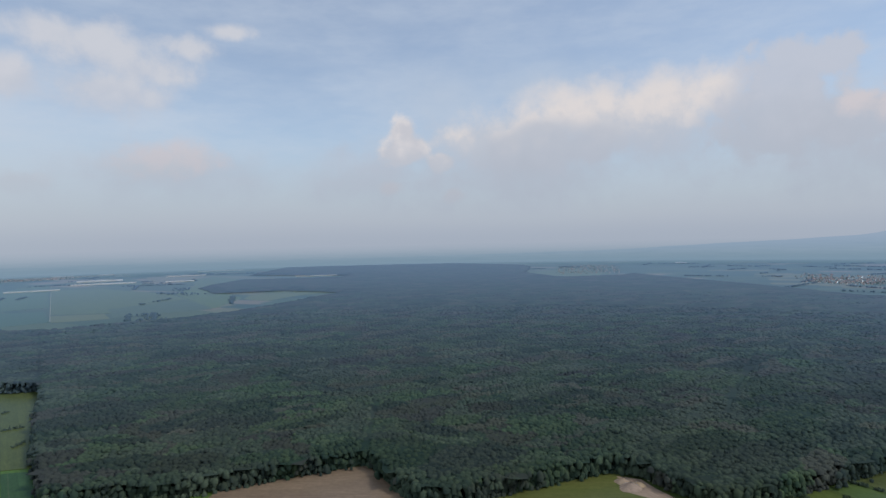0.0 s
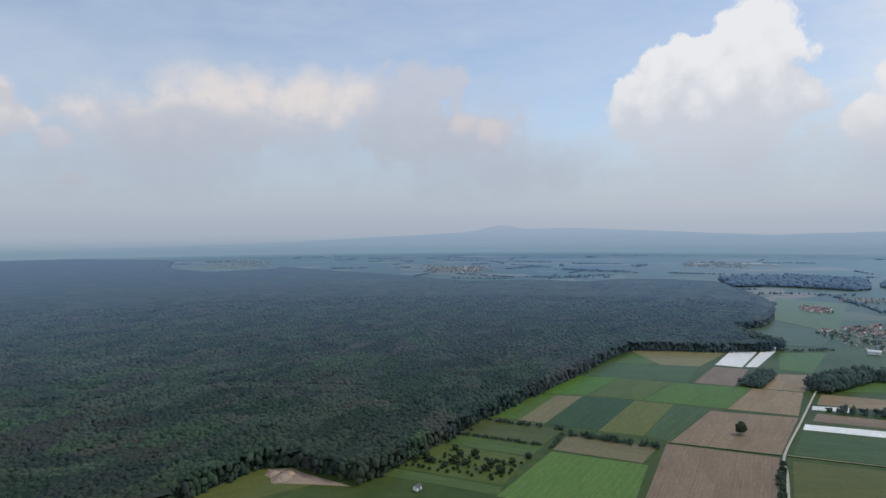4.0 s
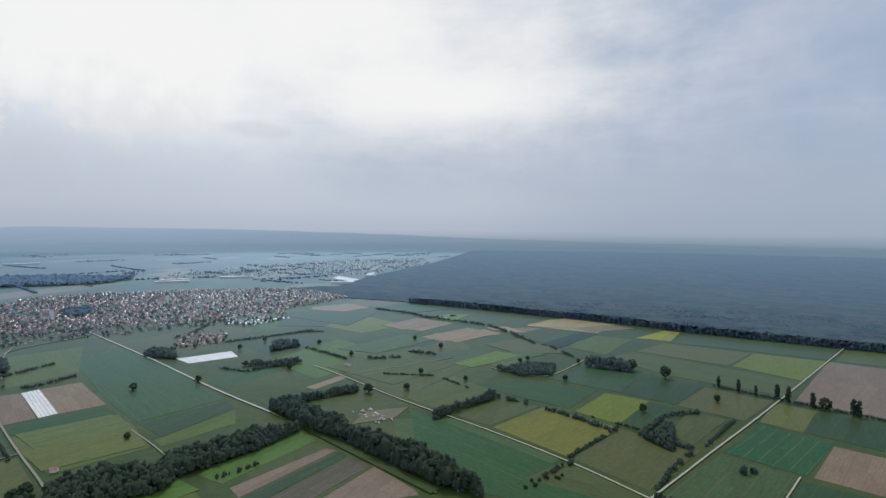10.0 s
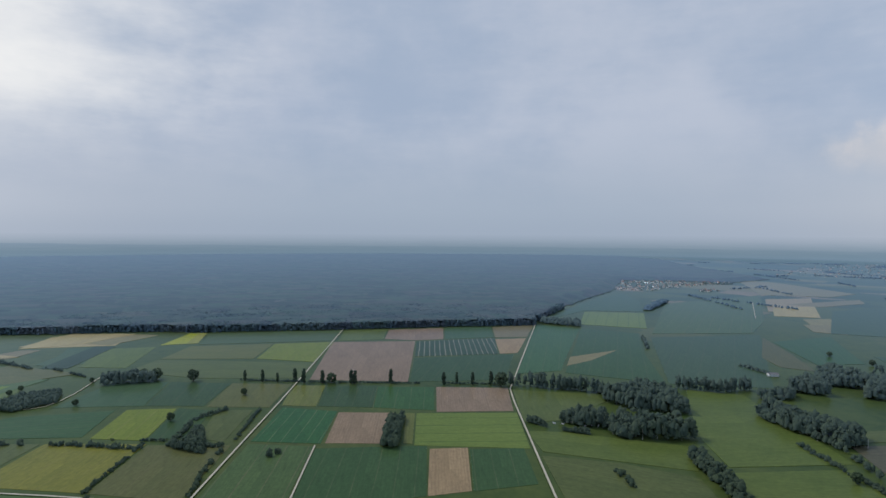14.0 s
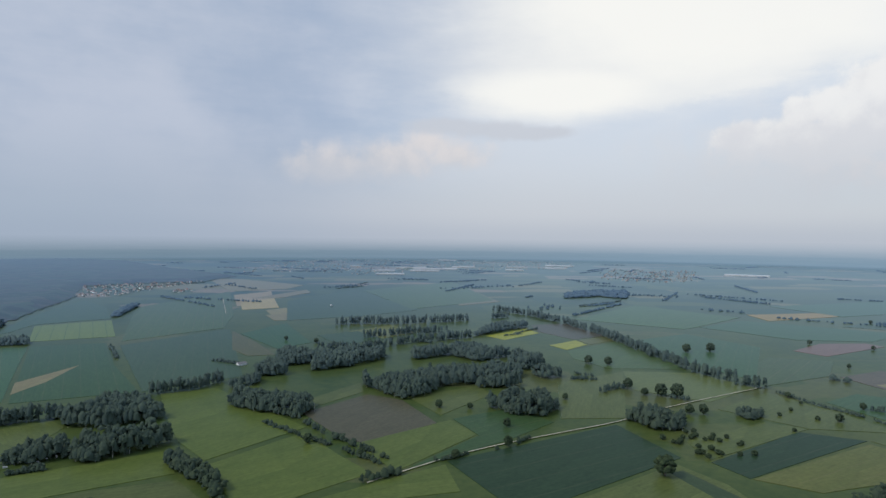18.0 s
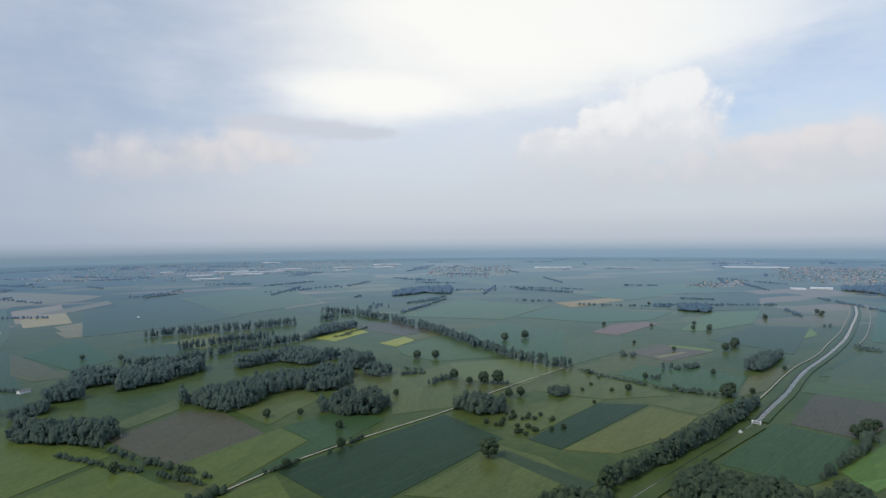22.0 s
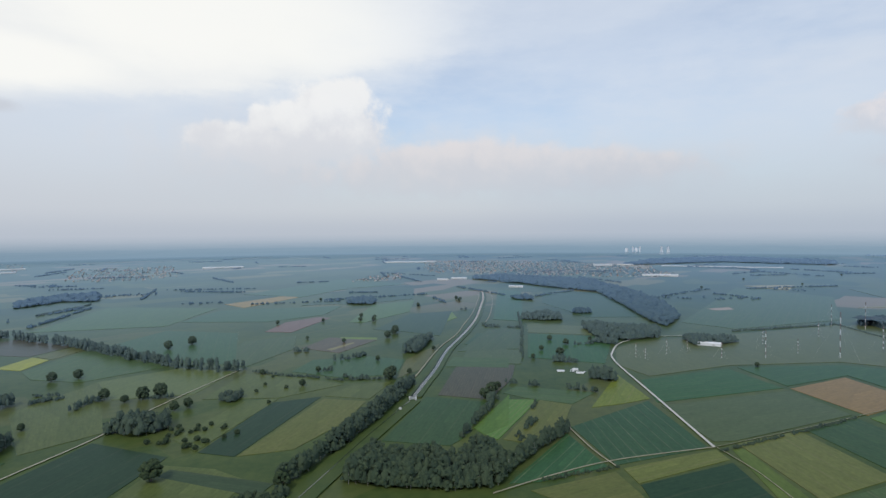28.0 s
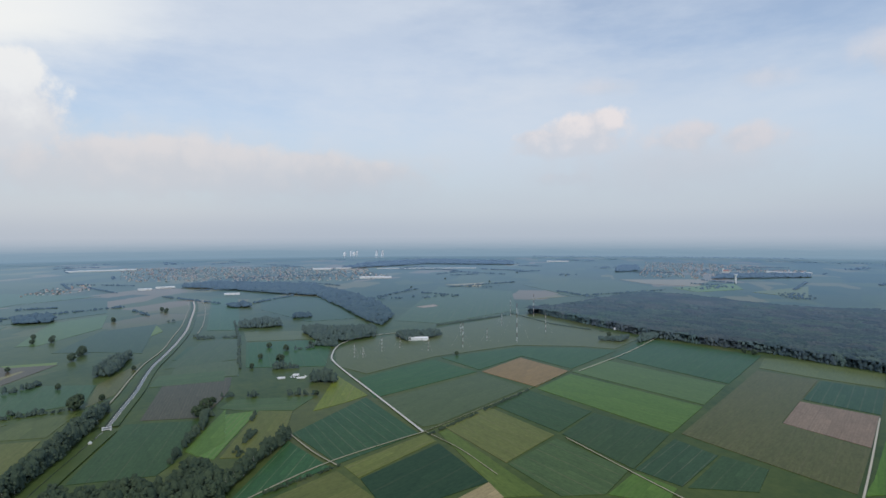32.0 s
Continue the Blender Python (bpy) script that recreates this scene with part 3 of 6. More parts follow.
            bm.faces.new((lo[i], lo[j], hi[j], hi[i]))
    ob = part(name, bm, n.mat)
    ob.visible_shadow = False
    return tagged(ob, label, "backdrop", kind="structure")


def bell(a, at, width):
    d = (a - at + 180) % 360 - 180
    return math.exp(-(d / width) ** 2)


def far_land(a):
    return 168 + 4 * noise.noise((math.sin(radians(a)) * 9, math.cos(radians(a)) * 9, 0))


def far_hills(a):
    h = 60 + max(126 * bell(a, 46, 26), 112 * bell(a, 84, 34)) + 48 * bell(a, 39.4, 1.9) + 16 * bell(a, 45.5, 4) + 10 * bell(a, 78, 3)
    return h + 8 * noise.noise((a * 0.09, 3, 0)) + 3 * noise.noise((a * 0.4, 7, 0))


backdrop("far_hills", 4930, far_hills, (0.22, 0.325, 0.46), (0.25, 0.355, 0.49), "blue-grey hill backdrop with haze painted in")
backdrop("far_plain", 4920, far_land, (0.20, 0.295, 0.385), (0.30, 0.385, 0.475), "far plain backdrop of woods and towns with haze painted in")

# ---- plan: woods, fields, tracks (metres, the camera stands over the origin) ----
# the old forest: its far side, its western arm, and its near side
FOREST_NORTH = outline(-917, 1245, -855, 1253, -769, 1330, -669, 1395, -579, 1520, -511, 1693, -469, 1861, -385, 2106, -335, 2119, -641, 2280, -882, 2205, -1083, 2524, -1059, 2944, -549, 3009, -568, 3290, -1202, 3536, -1243, 4429, -649, 4554, 114, 4599, 611, 4001, 455, 3185, 562, 2659, 800, 2711, 944, 2861, 1025, 2450, 1112, 2073, 1160, 1800, 1184, 1594)
FOREST_EAST = outline(1395, 1498, 1460, 1345, 1635, 1338, 1764, 1226, 1815, 1036, 1643, 875, 1438, 704, 1206, 598, 1078, 550, 1001, 563, 911, 506, 859, 452, 892, 426, 813, 465, 707, 560, 544, 503, 429, 463, 341, 436, 282, 412, 236, 393, 201, 380, 178, 373, 151, 419, 151, 427, 126, 442, 10, 392, -23, 393, -64, 464, -70, 465, -168, 422, -199, 407, -283, 399, -369, 512, -508, 721)
FOREST_WEST = outline(-517, 730, -565, 725, -576, 732, -653, 700, -703, 691, -759, 661, -812, 630, -861, 606, -925, 586, -1043, 559, -1247, 523, -1212, 509, -1347, 658, -1483, 867, -1520, 982, -1402, 1086, -1217, 1108, -1081, 1157, -1014, 1274)
FOREST_OLD = FOREST_NORTH + FOREST_EAST + FOREST_WEST
FOREST_FAR = outline(1757, -254, 1454, -359, 1329, -467, 1204, -553, 1091, -622, 989, -676, 912, -731, 836, -770, 787, -785, 562, -915, 404, -1019, 247, -1107, 256, -1134, 247, -1310, 221, -1552, 165, -1888, 177, -2280, -2, -2346, -210, -2358, -362, -2603, -160, -3229, 36, -4108, 390, -4583, 640, -4555, 1268, -4422, 1871, -4202, 2438, -3901, 2957, -3524, 3418, -3078, 3814, -2572, 4134, -2017, 2728, -1103, 2087, -601, 1691, -365)

FIELD_COUNT = [0]
CROP_LABEL = {"grass": "young green grass field", "clover": "deep green clover field", "wheat": "dull green wheat field with wheel lanes", "darkwheat": "dark green wheat field",
              "lightwheat": "light green wheat field", "beet": "blue-green sugar beet field", "deep": "very dark green maize field", "barley": "yellow-green barley field",
              "lime": "pale lime barley field with dark lanes", "rape": "yellow rape field", "ochre": "ochre green barley field turning ripe", "ripe": "orange ripe barley field",
              "bright": "bright green grass field with mown stripes", "meadow": "uneven olive green meadow", "dry": "dry pale green meadow", "stubble": "pale stubble strip",
              "sandy": "sandy yellow ripe field", "fallow": "patchy brown and green fallow field", "soil": "bare brown ploughed field", "soil2": "dark soil field with thin growth",
              "darksoil": "damp dark brown field", "redsoil": "reddish bare soil field", "sand": "bare sand and gravel pit", "vine": "dark planted rows with pale paths",
              "vine2": "dark green rows with pale wheel marks", "foil": "white plastic foil over asparagus rows"}


def field(kind, *v):
    """A sown plot with its own edge: a low slab of crop that lies on the plain, its rows along the longest side."""
    pts = [Vector((x, y, 0)) for x, y in outline(*v)]
    sides = [(pts[i] - pts[i - 1]).length for i in range(len(pts))]
    i = sides.index(min(sides) if kind == "vine" else max(sides))
    way = pts[i] - pts[i - 1]
    turn = math.atan2(way.y, way.x)
    mid = sum(pts, Vector()) / len(pts)
    pts = [p + (mid - p).normalized() * 1.0 for p in pts]
    m = Matrix.Translation(mid) @ Matrix.Rotation(turn, 4, "Z")
    back = m.inverted()
    FIELD_COUNT[0] += 1
    high = 0.06 + 0.0015 * FIELD_COUNT[0]
    area = sum(pts[k - 1].x * pts[k].y - pts[k].x * pts[k - 1].y for k in range(len(pts)))
    if area < 0:
        pts.reverse()
    bm = bmesh.new()
    top = [bm.verts.new(back @ Vector((p.x, p.y, high))) for p in pts]
    low = [bm.verts.new(back @ Vector((p.x, p.y, 0.0))) for p in pts]
    bm.faces.new(top)
    for k in range(len(pts)):
        bm.faces.new((low[k - 1], low[k], top[k], top[k - 1]))
    ob = part("field", bm, CROPS[kind])
    ob.matrix_world = m
    return tagged(ob, CROP_LABEL[kind], "field", "fields of the plain", "structure")


def strip(pts, width, z, drop=0.0):
    """A ribbon along a line of points, with mitred joints."""
    bm = bmesh.new()
    pts = [Vector(p) for p in pts]
    left, right = [], []
    for i, p in enumerate(pts):
        a = pts[max(i - 1, 0)]
        b = pts[min(i + 1, len(pts) - 1)]
        side = Vector((a.y - b.y, b.x - a.x)).normalized() * width / 2
        left.append(bm.verts.new((p.x + side.x, p.y + side.y, z)))
        right.append(bm.verts.new((p.x - side.x, p.y - side.y, z)))
    for i in range(len(pts) - 1):
        bm.faces.new((right[i], right[i + 1], left[i + 1], left[i]))
        if drop:
            for row, flip in ((left, False), (right, True)):
                lo = [bm.verts.new((q.co.x, q.co.y, z - drop)) for q in (row[i], row[i + 1])]
                face = (row[i], row[i + 1], lo[1], lo[0])
                bm.faces.new(face if not flip else tuple(reversed(face)))
    return bm


def smoothed(pts, n=6):
    """A soft curve through the points."""
    pts = [Vector(p) for p in pts]
    if len(pts) < 3:
        return pts
    out = []
    for i in range(len(pts) - 1):
        p0, p1, p2, p3 = pts[max(i - 1, 0)], pts[i], pts[i + 1], pts[min(i + 2, len(pts) - 1)]
        for k in range(n):
            t = k / n
            out.append(0.5 * (2 * p1 + (p2 - p0) * t + (2 * p0 - 5 * p1 + 4 * p2 - p3) * t * t + (3 * p1 - p0 - 3 * p2 + p3) * t ** 3))
    return out + [pts[-1]]


ROAD_COUNT = [0]


def road(width, surface, *v):
    ROAD_COUNT[0] += 1
    z = 0.66 + 0.006 * ROAD_COUNT[0]
    line = smoothed(outline(*v), 5)
    part_bank = tagged(part("verge", strip(line, width * 1.55, z - 0.03, 0.5), M_BANK), "grass verge along a farm track", "verge", kind="structure")
    part_bank.name = "verge"
    tagged(part("road", strip(line, width, z), M_ROADS[surface]), "pale %s farm track between fields" % surface, "road", kind="structure")


def water_material():
    n = Nodes("canal_water")
    at = n.place()
    b = n.add("ShaderNodeBump", Height=n.noise(at, 1.2, 3.0), Strength=0.08, Distance=0.2)
    p = n.add("ShaderNodeBsdfPrincipled", Roughness=0.12)
    p.inputs["Base Color"].default_value = (0.03, 0.045, 0.04, 1)
    n.put(p.inputs["Normal"], b.outputs[0])
    n.put(n.out.inputs[0], p.outputs[0])
    return n.mat


M_WATER = water_material()


def beside(line, by):
    """The line shifted sideways."""
    out = []
    for k, p in enumerate(line):
        a, b = line[max(k - 1, 0)], line[min(k + 1, len(line) - 1)]
        n = Vector((a.y - b.y, b.x - a.x)).normalized()
        out.append(p + n * by)
    return out


def channel(width, lined, *v):
    """A canal between low grass banks; where it is lined it has a pale concrete kerb on one side."""
    line = smoothed(outline(*v), 6)
    tagged(part("bank", strip(line, width * (4.6 if lined else 5.0), 1.2, 1.2), M_BANK), "grassy bank along the canal", "bank", kind="structure")
    if lined:
        # flat strip, darker than the bank grass; nothing is dug
        tagged(part("ditch", strip(beside(line, width * 0.85), width * 0.5, 1.22), M_FLOOR), "dark strip on the bank beside the canal", "ditch", kind="structure")
        tagged(part("kerb", strip(line, width * 1.10, 1.26), M_ROADS["concrete"]), "pale concrete edge of the canal", "kerb", kind="structure")
    tagged(part("water", strip(line, width * (1 if lined else 0.18), 1.30), M_WATER), "still grey canal water", "water", kind="structure")

field("foil", 2068, -453, 1894, -480, 1942, -538, 2134, -493)
field("foil", 2127, -596, 2197, -648, 2281, -677, 2233, -630)
field("wheat", 1238, -54, 1317, -201, 1158, -268, 1043, -111)
field("grass", 799, -85, 920, -213, 768, -258, 686, -131)
field("barley", 1071, -205, 1138, -321, 1011, -362, 956, -260)
field("soil", 1288, -228, 1345, -324, 1283, -349, 1232, -254)
field("soil", 1016, -314, 1087, -414, 1017, -438, 970, -348)
field("sandy", 651, -112, 691, -163, 677, -169, 639, -120)
field("beet", 932, -57, 998, -152, 914, -202, 832, -96)
field("clover", 719, -7, 778, -68, 743, -99, 675, -29)
field("grass", -559, 717, -508, 721, -413, 577, -376, 512, -290, 408, -321, 409)
field("wheat", -1330, 1716, -1246, 1805, -2126, 3086, -1981, 2558)
field("beet", -1054, 1358, -992, 1435, -1177, 1690, -1282, 1654)
field("barley", -979, 1423, -861, 1478, -947, 1598, -1080, 1571)
field("meadow", -1097, 1598, -956, 1612, -681, 1701, -1084, 2264, -1553, 2603, -1756, 2562)
field("wheat", -869, 1502, -672, 1670, -899, 2000, -1009, 1717)
field("meadow", -1033, 2203, -1174, 2737, -701, 1998, -675, 1685)
field("barley", -686, 1955, -585, 1878, -499, 2103, -357, 2215, -609, 2419, -710, 2084)
field("stubble", -1580, 3052, -1243, 3274, -1617, 3688, -1858, 3592)
field("meadow", -1036, 2470, -670, 2562, -1392, 3488, -1429, 3187)
field("soil", -169, 425, -65, 466, -23, 396, -179, 398)
field("grass", -201, 404, -169, 424, -173, 403, -183, 399)
field("fallow", 14, 394, 125, 441, 142, 425, 158, 387)
field("sand", 127, 434, 144, 427, 150, 410, 169, 369, 149, 386, 127, 404)
field("grass", 688, 539, 751, 512, 671, 477, 593, 506)
field("stubble", 723, 522, 790, 475, 739, 444, 684, 480)
field("wheat", 622, 521, 696, 435, 610, 397, 535, 495)
field("stubble", 708, 558, 818, 465, 696, 435, 663, 471)
field("grass", 533, 493, 435, 469, 474, 430, 565, 459)
field("meadow", 565, 459, 599, 408, 508, 383, 474, 430)
field("grass", 599, 408, 649, 342, 553, 315, 508, 383)
field("grass", 431, 468, 450, 450, 359, 411, 344, 434)
field("stubble", 450, 450, 469, 430, 374, 389, 359, 411)
field("clover", 469, 430, 502, 388, 398, 347, 374, 389)
field("barley", 502, 388, 524, 356, 420, 315, 398, 347)
field("wheat", 524, 356, 538, 325, 428, 294, 420, 315)
field("meadow", 329, 437, 376, 367, 336, 350, 292, 420)
field("grass", 287, 418, 333, 347, 309, 337, 266, 406)
field("meadow", 264, 404, 307, 337, 257, 309, 211, 380)
field("grass", 209, 379, 256, 308, 246, 299, 194, 376)
field("stubble", 373, 358, 407, 291, 371, 278, 333, 339)
field("bright", 330, 337, 372, 274, 291, 228, 242, 300)
field("soil", 422, 294, 469, 224, 337, 159, 293, 225)
field("soil", 534, 323, 583, 262, 475, 226, 428, 294)
field("soil", 553, 316, 649, 342, 677, 300, 587, 264)
field("foil", 829, 468, 847, 439, 736, 401, 722, 430)
field("foil", 849, 436, 874, 426, 753, 390, 741, 400)
field("soil", 711, 425, 734, 391, 640, 357, 616, 393)
field("grass", 866, 419, 923, 378, 775, 334, 763, 367)
field("soil", 733, 365, 764, 330, 680, 300, 651, 339)
field("wheat", 483, 222, 543, 133, 603, 157, 546, 243)
field("foil", 567, 251, 630, 167, 610, 161, 550, 245)
field("soil", 582, 251, 610, 259, 662, 179, 635, 171)
field("foil", 632, 273, 658, 244, 641, 238, 618, 267)
field("soil", 685, 287, 741, 202, 696, 190, 640, 272)
field("soil", 737, 198, 742, 175, 637, 138, 625, 163)
field("foil", 742, 175, 752, 160, 647, 123, 638, 137)
field("soil", 752, 160, 769, 123, 661, 84, 645, 123)
field("clover", 622, 161, 659, 84, 625, 71, 592, 150)
field("barley", 589, 148, 624, 69, 567, 52, 525, 122)
field("meadow", 522, 119, 565, 49, 519, 34, 488, 100)
field("fallow", 469, 216, 535, 129, 470, 103, 400, 183)
field("clover", 387, 174, 441, 95, 391, 79, 341, 154)
field("beet", 808, 127, 914, 157, 979, 95, 861, 48, 637, -27, 589, 52, 670, 84)
field("clover", 585, 50, 630, -28, 603, -36, 540, 29)
field("meadow", 535, 35, 596, -35, 554, -33, 516, 28)
field("meadow", 953, 241, 997, 156, 823, 134, 764, 195)
field("grass", 897, 301, 955, 255, 790, 214, 709, 278)
field("meadow", 412, 79, 447, 13, 371, -17, 382, 75)
field("grass", 448, 2, 516, -83, 485, -95, 424, -15)
field("soil", 416, -19, 463, -96, 456, -104, 398, -24)
field("clover", 396, -24, 453, -106, 442, -110, 384, -33)
field("darksoil", 383, -33, 437, -109, 418, -122, 366, -53, 369, -33)
field("soil", 366, -61, 414, -123, 366, -138, 356, -138)
field("meadow", 806, -196, 794, -272, 879, -398, 701, -369, 594, -229, 570, -198, 692, -168)
field("meadow", 573, -201, 501, -227, 560, -305, 636, -288)
field("wheat", 511, -170, 492, -227, 371, -264, 352, -212, 439, -149)
field("clover", 535, -195, 443, -227, 294, -274, 306, -212, 341, -179, 455, -170)
field("meadow", 367, -264, 300, -283, 283, -261, 353, -216)
field("soil", 514, -803, 392, -863, 292, -622, 407, -584)
field("soil", 483, -943, 399, -1006, 355, -897, 394, -868, 448, -859)
field("meadow", 554, -905, 490, -953, 449, -858, 510, -812)
field("vine", 389, -860, 279, -942, 237, -820, 344, -754)
field("clover", 342, -747, 215, -827, 187, -677, 291, -623)
field("beet", 397, -1008, 319, -1051, 282, -946, 354, -898)
field("stubble", 318, -1053, 248, -1105, 230, -973, 280, -947)
field("soil", 276, -933, 229, -962, 212, -838, 235, -821)
field("soil", 253, -615, 174, -644, 145, -561, 217, -528)
field("clover", 316, -590, 254, -614, 220, -532, 282, -516)
field("darkwheat", 373, -566, 318, -594, 282, -516, 337, -498)
field("barley", 411, -557, 374, -571, 338, -497, 373, -486)
field("soil", 307, -490, 254, -511, 222, -432, 272, -412)
field("lime", 234, -517, 141, -558, 106, -468, 200, -437)
field("barley", 244, -514, 235, -517, 202, -439, 210, -438)
field("clover", 273, -400, 189, -442, 152, -355, 231, -299)
field("soil", 185, -436, 156, -451, 126, -374, 152, -355)
field("clover", 154, -448, 112, -468, 85, -403, 125, -374)
field("vine2", 368, -482, 309, -493, 274, -410, 333, -391)
field("wheat", 331, -387, 277, -404, 230, -299, 291, -286)
field("fallow", 407, -352, 342, -380, 301, -285, 370, -269)
field("ochre", 489, -321, 409, -354, 372, -269, 456, -246)
field("meadow", 538, -300, 491, -320, 459, -244, 497, -228)
field("barley", 507, -415, 464, -438, 417, -358, 465, -343)
field("darkwheat", 463, -439, 427, -447, 387, -379, 416, -358)
field("meadow", 424, -449, 390, -464, 352, -380, 380, -381)
field("beet", 613, -484, 554, -512, 501, -430, 581, -389)
field("darkwheat", 553, -513, 482, -536, 444, -453, 501, -430)
field("fallow", 482, -536, 414, -562, 380, -476, 441, -452)
field("meadow", 664, -594, 451, -666, 419, -589, 537, -536, 647, -529)
field("fallow", 698, -684, 591, -752, 547, -651, 665, -598)
field("barley", 590, -753, 511, -805, 454, -668, 544, -653)
field("rape", 786, -769, 762, -787, 704, -706, 739, -679)
field("wheat", 751, -780, 561, -908, 519, -812, 695, -699)
field("sandy", 968, -664, 869, -731, 807, -642, 906, -574)
field("beet", 850, -596, 800, -634, 730, -540, 765, -498)
field("meadow", 805, -617, 740, -659, 662, -541, 723, -520)
field("sandy", 860, -371, 864, -483, 912, -475, 908, -373)
field("sandy", 991, -330, 1037, -430, 993, -450, 936, -362)
field("stubble", 910, -476, 902, -564, 878, -575, 857, -516)
field("meadow", 700, -339, 728, -407, 678, -424, 645, -367)
field("darkwheat", 897, -282, 919, -328, 869, -402, 810, -320, 826, -259)
field("wheat", 754, -268, 775, -372, 734, -402, 682, -321, 703, -277)
field("clover", 592, -295, 589, -355, 515, -409, 473, -343, 538, -312)
field("meadow", 593, -202, 607, -291, 542, -302, 508, -223)
field("meadow", 454, 3221, 811, 3548, 859, 2963, 612, 2680)
field("stubble", 1721, 960, 1824, 870, 1629, 767, 1572, 867)
field("meadow", 1558, 762, 1568, 601, 1103, 436, 1181, 592)
field("wheat", 1079, 609, 1103, 436, 956, 400, 915, 459)
field("sandy", 1314, -237, 1344, -332, 1272, -354, 1214, -237)
field("beet", 1272, -184, 1175, -290, 1042, -215, 1083, -135)
field("sandy", 1029, -324, 1058, -417, 1005, -429, 958, -337)
field("sandy", 888, -365, 918, -452, 885, -475, 840, -387)
field("sandy", 930, -573, 969, -686, 914, -711, 887, -587)
field("beet", 785, -502, 837, -602, 799, -627, 745, -519)
field("rape", 746, -670, 786, -773, 766, -770, 721, -700)
field("foil", 859, 27, 884, -47, 842, -53, 823, 11)

field("beet", 251, -1120, 159, -1096, 142, -872, 132, -750, 183, -710)
field("darkwheat", 157, -1102, 52, -1090, 33, -901, 3, -735, 125, -741, 137, -872)
field("stubble", 130, -781, 136, -841, 75, -920, 103, -829)
field("lime", 184, -1340, 56, -1374, 41, -1150, 166, -1150)
field("beet", 243, -1174, 214, -1502, 138, -1812, 77, -1616, 58, -1395, 187, -1359)
field("beet", 32, -1056, -149, -1157, -114, -761, 0, -734)
field("wheat", 14, -1582, -248, -1923, -181, -1347, -140, -1173, 31, -1094)
field("sandy", -242, -1806, -368, -1889, -318, -1572, -211, -1516)
field("stubble", -261, -1413, -318, -1442, -301, -1274, -258, -1288)
field("stubble", -237, -2520, -364, -2438, -522, -2075, -429, -1946, -248, -1923)
field("stubble", -856, -1619, -964, -1588, -887, -1345, -740, -1313)
field("barley", -345, -1038, -449, -1079, -466, -977, -377, -941)
field("darkwheat", -279, -1020, -362, -1034, -376, -928, -288, -915)
field("clover", -158, -1093, -262, -1189, -253, -955, -189, -921)
field("fallow", -150, -1134, -170, -994, -179, -876, -139, -886, -124, -946)
field("rape", -556, -890, -674, -925, -665, -873, -564, -839)
field("rape", -605, -767, -677, -784, -668, -743, -605, -722)
field("fallow", -679, -781, -766, -795, -749, -755, -670, -741)
field("soil2", -709, -962, -794, -946, -758, -794, -678, -792, -672, -885)
field("wheat", -599, -714, -740, -746, -715, -609, -665, -545, -571, -593, -570, -667)
field("sandy", -231, -1596, -335, -1675, -302, -1448, -212, -1440)
field("stubble", -246, -1327, -306, -1339, -297, -1220, -246, -1234)
field("stubble", -270, -1692, -485, -1896, -474, -1799, -345, -1664)
field("beet", -353, -1591, -628, -1834, -611, -1277, -440, -1224, -270, -1224)
field("wheat", -651, -1805, -1106, -2023, -892, -1381, -594, -1299)
field("meadow", -18, -717, -78, -716, -97, -650, -115, -602, -137, -532, -44, -488, -27, -543, -19, -641)
field("meadow", -45, -479, -132, -521, -144, -453, -155, -407, -57, -382, -50, -420)
field("meadow", 168, -638, 76, -657, 63, -629, 94, -550, 128, -531)
field("meadow", 121, -509, 89, -519, -16, -525, -23, -471, 97, -465)
field("meadow", 96, -457, 32, -466, -23, -459, -43, -395, -48, -369, 63, -383)
field("soil2", -143, -578, -227, -615, -254, -577, -253, -489, -169, -471, -156, -492)
field("meadow", -162, -472, -269, -493, -271, -445, -171, -401)
field("darkwheat", -272, -496, -347, -499, -357, -442, -286, -419, -178, -401, -270, -442)
field("meadow", -263, -584, -363, -593, -354, -552, -266, -509)
field("meadow", -161, -623, -239, -668, -228, -626, -156, -591)
field("meadow", -458, -564, -581, -571, -429, -420, -369, -447)
field("meadow", -213, -397, -176, -394, -69, -378, -200, -349)
field("deep", -216, -403, -407, -410, -394, -323, -217, -301)
field("meadow", -257, -302, -379, -317, -382, -272, -369, -235, -312, -228)
field("darkwheat", -359, -306, -373, -306, -368, -213, -346, -214)
field("deep", -406, -306, -546, -319, -579, -276, -405, -271)
field("fallow", -406, -270, -572, -271, -573, -222, -502, -217, -429, -232)
field("meadow", -580, -275, -633, -261, -655, -220, -579, -221)
field("meadow", -429, -349, -546, -351, -563, -319, -407, -309)
field("dry", -578, -573, -664, -522, -661, -437, -556, -421, -517, -497)
field("meadow", -540, -400, -654, -420, -649, -336, -630, -272, -563, -319)
field("wheat", -851, -546, -917, -485, -808, -432, -683, -438, -709, -494)
field("beet", -744, -369, -783, -299, -773, -240, -690, -226, -657, -284, -674, -365)
field("beet", -746, -739, -916, -749, -920, -602, -691, -457, -704, -565)
field("ripe", -1288, -881, -1517, -820, -1465, -766, -1234, -791)
field("redsoil", -939, -560, -1048, -579, -1127, -545, -1123, -513, -942, -509)
field("darksoil", -815, -424, -910, -421, -908, -330, -794, -351)
field("stubble", -814, -381, -879, -363, -873, -357, -808, -369)
field("lime", -917, -405, -926, -337, -907, -331, -901, -393)
field("lightwheat", -1073, -452, -1345, -501, -1457, -427, -1247, -376, -1075, -419)
field("lime", -1119, -301, -1253, -279, -1177, -251, -1091, -266)
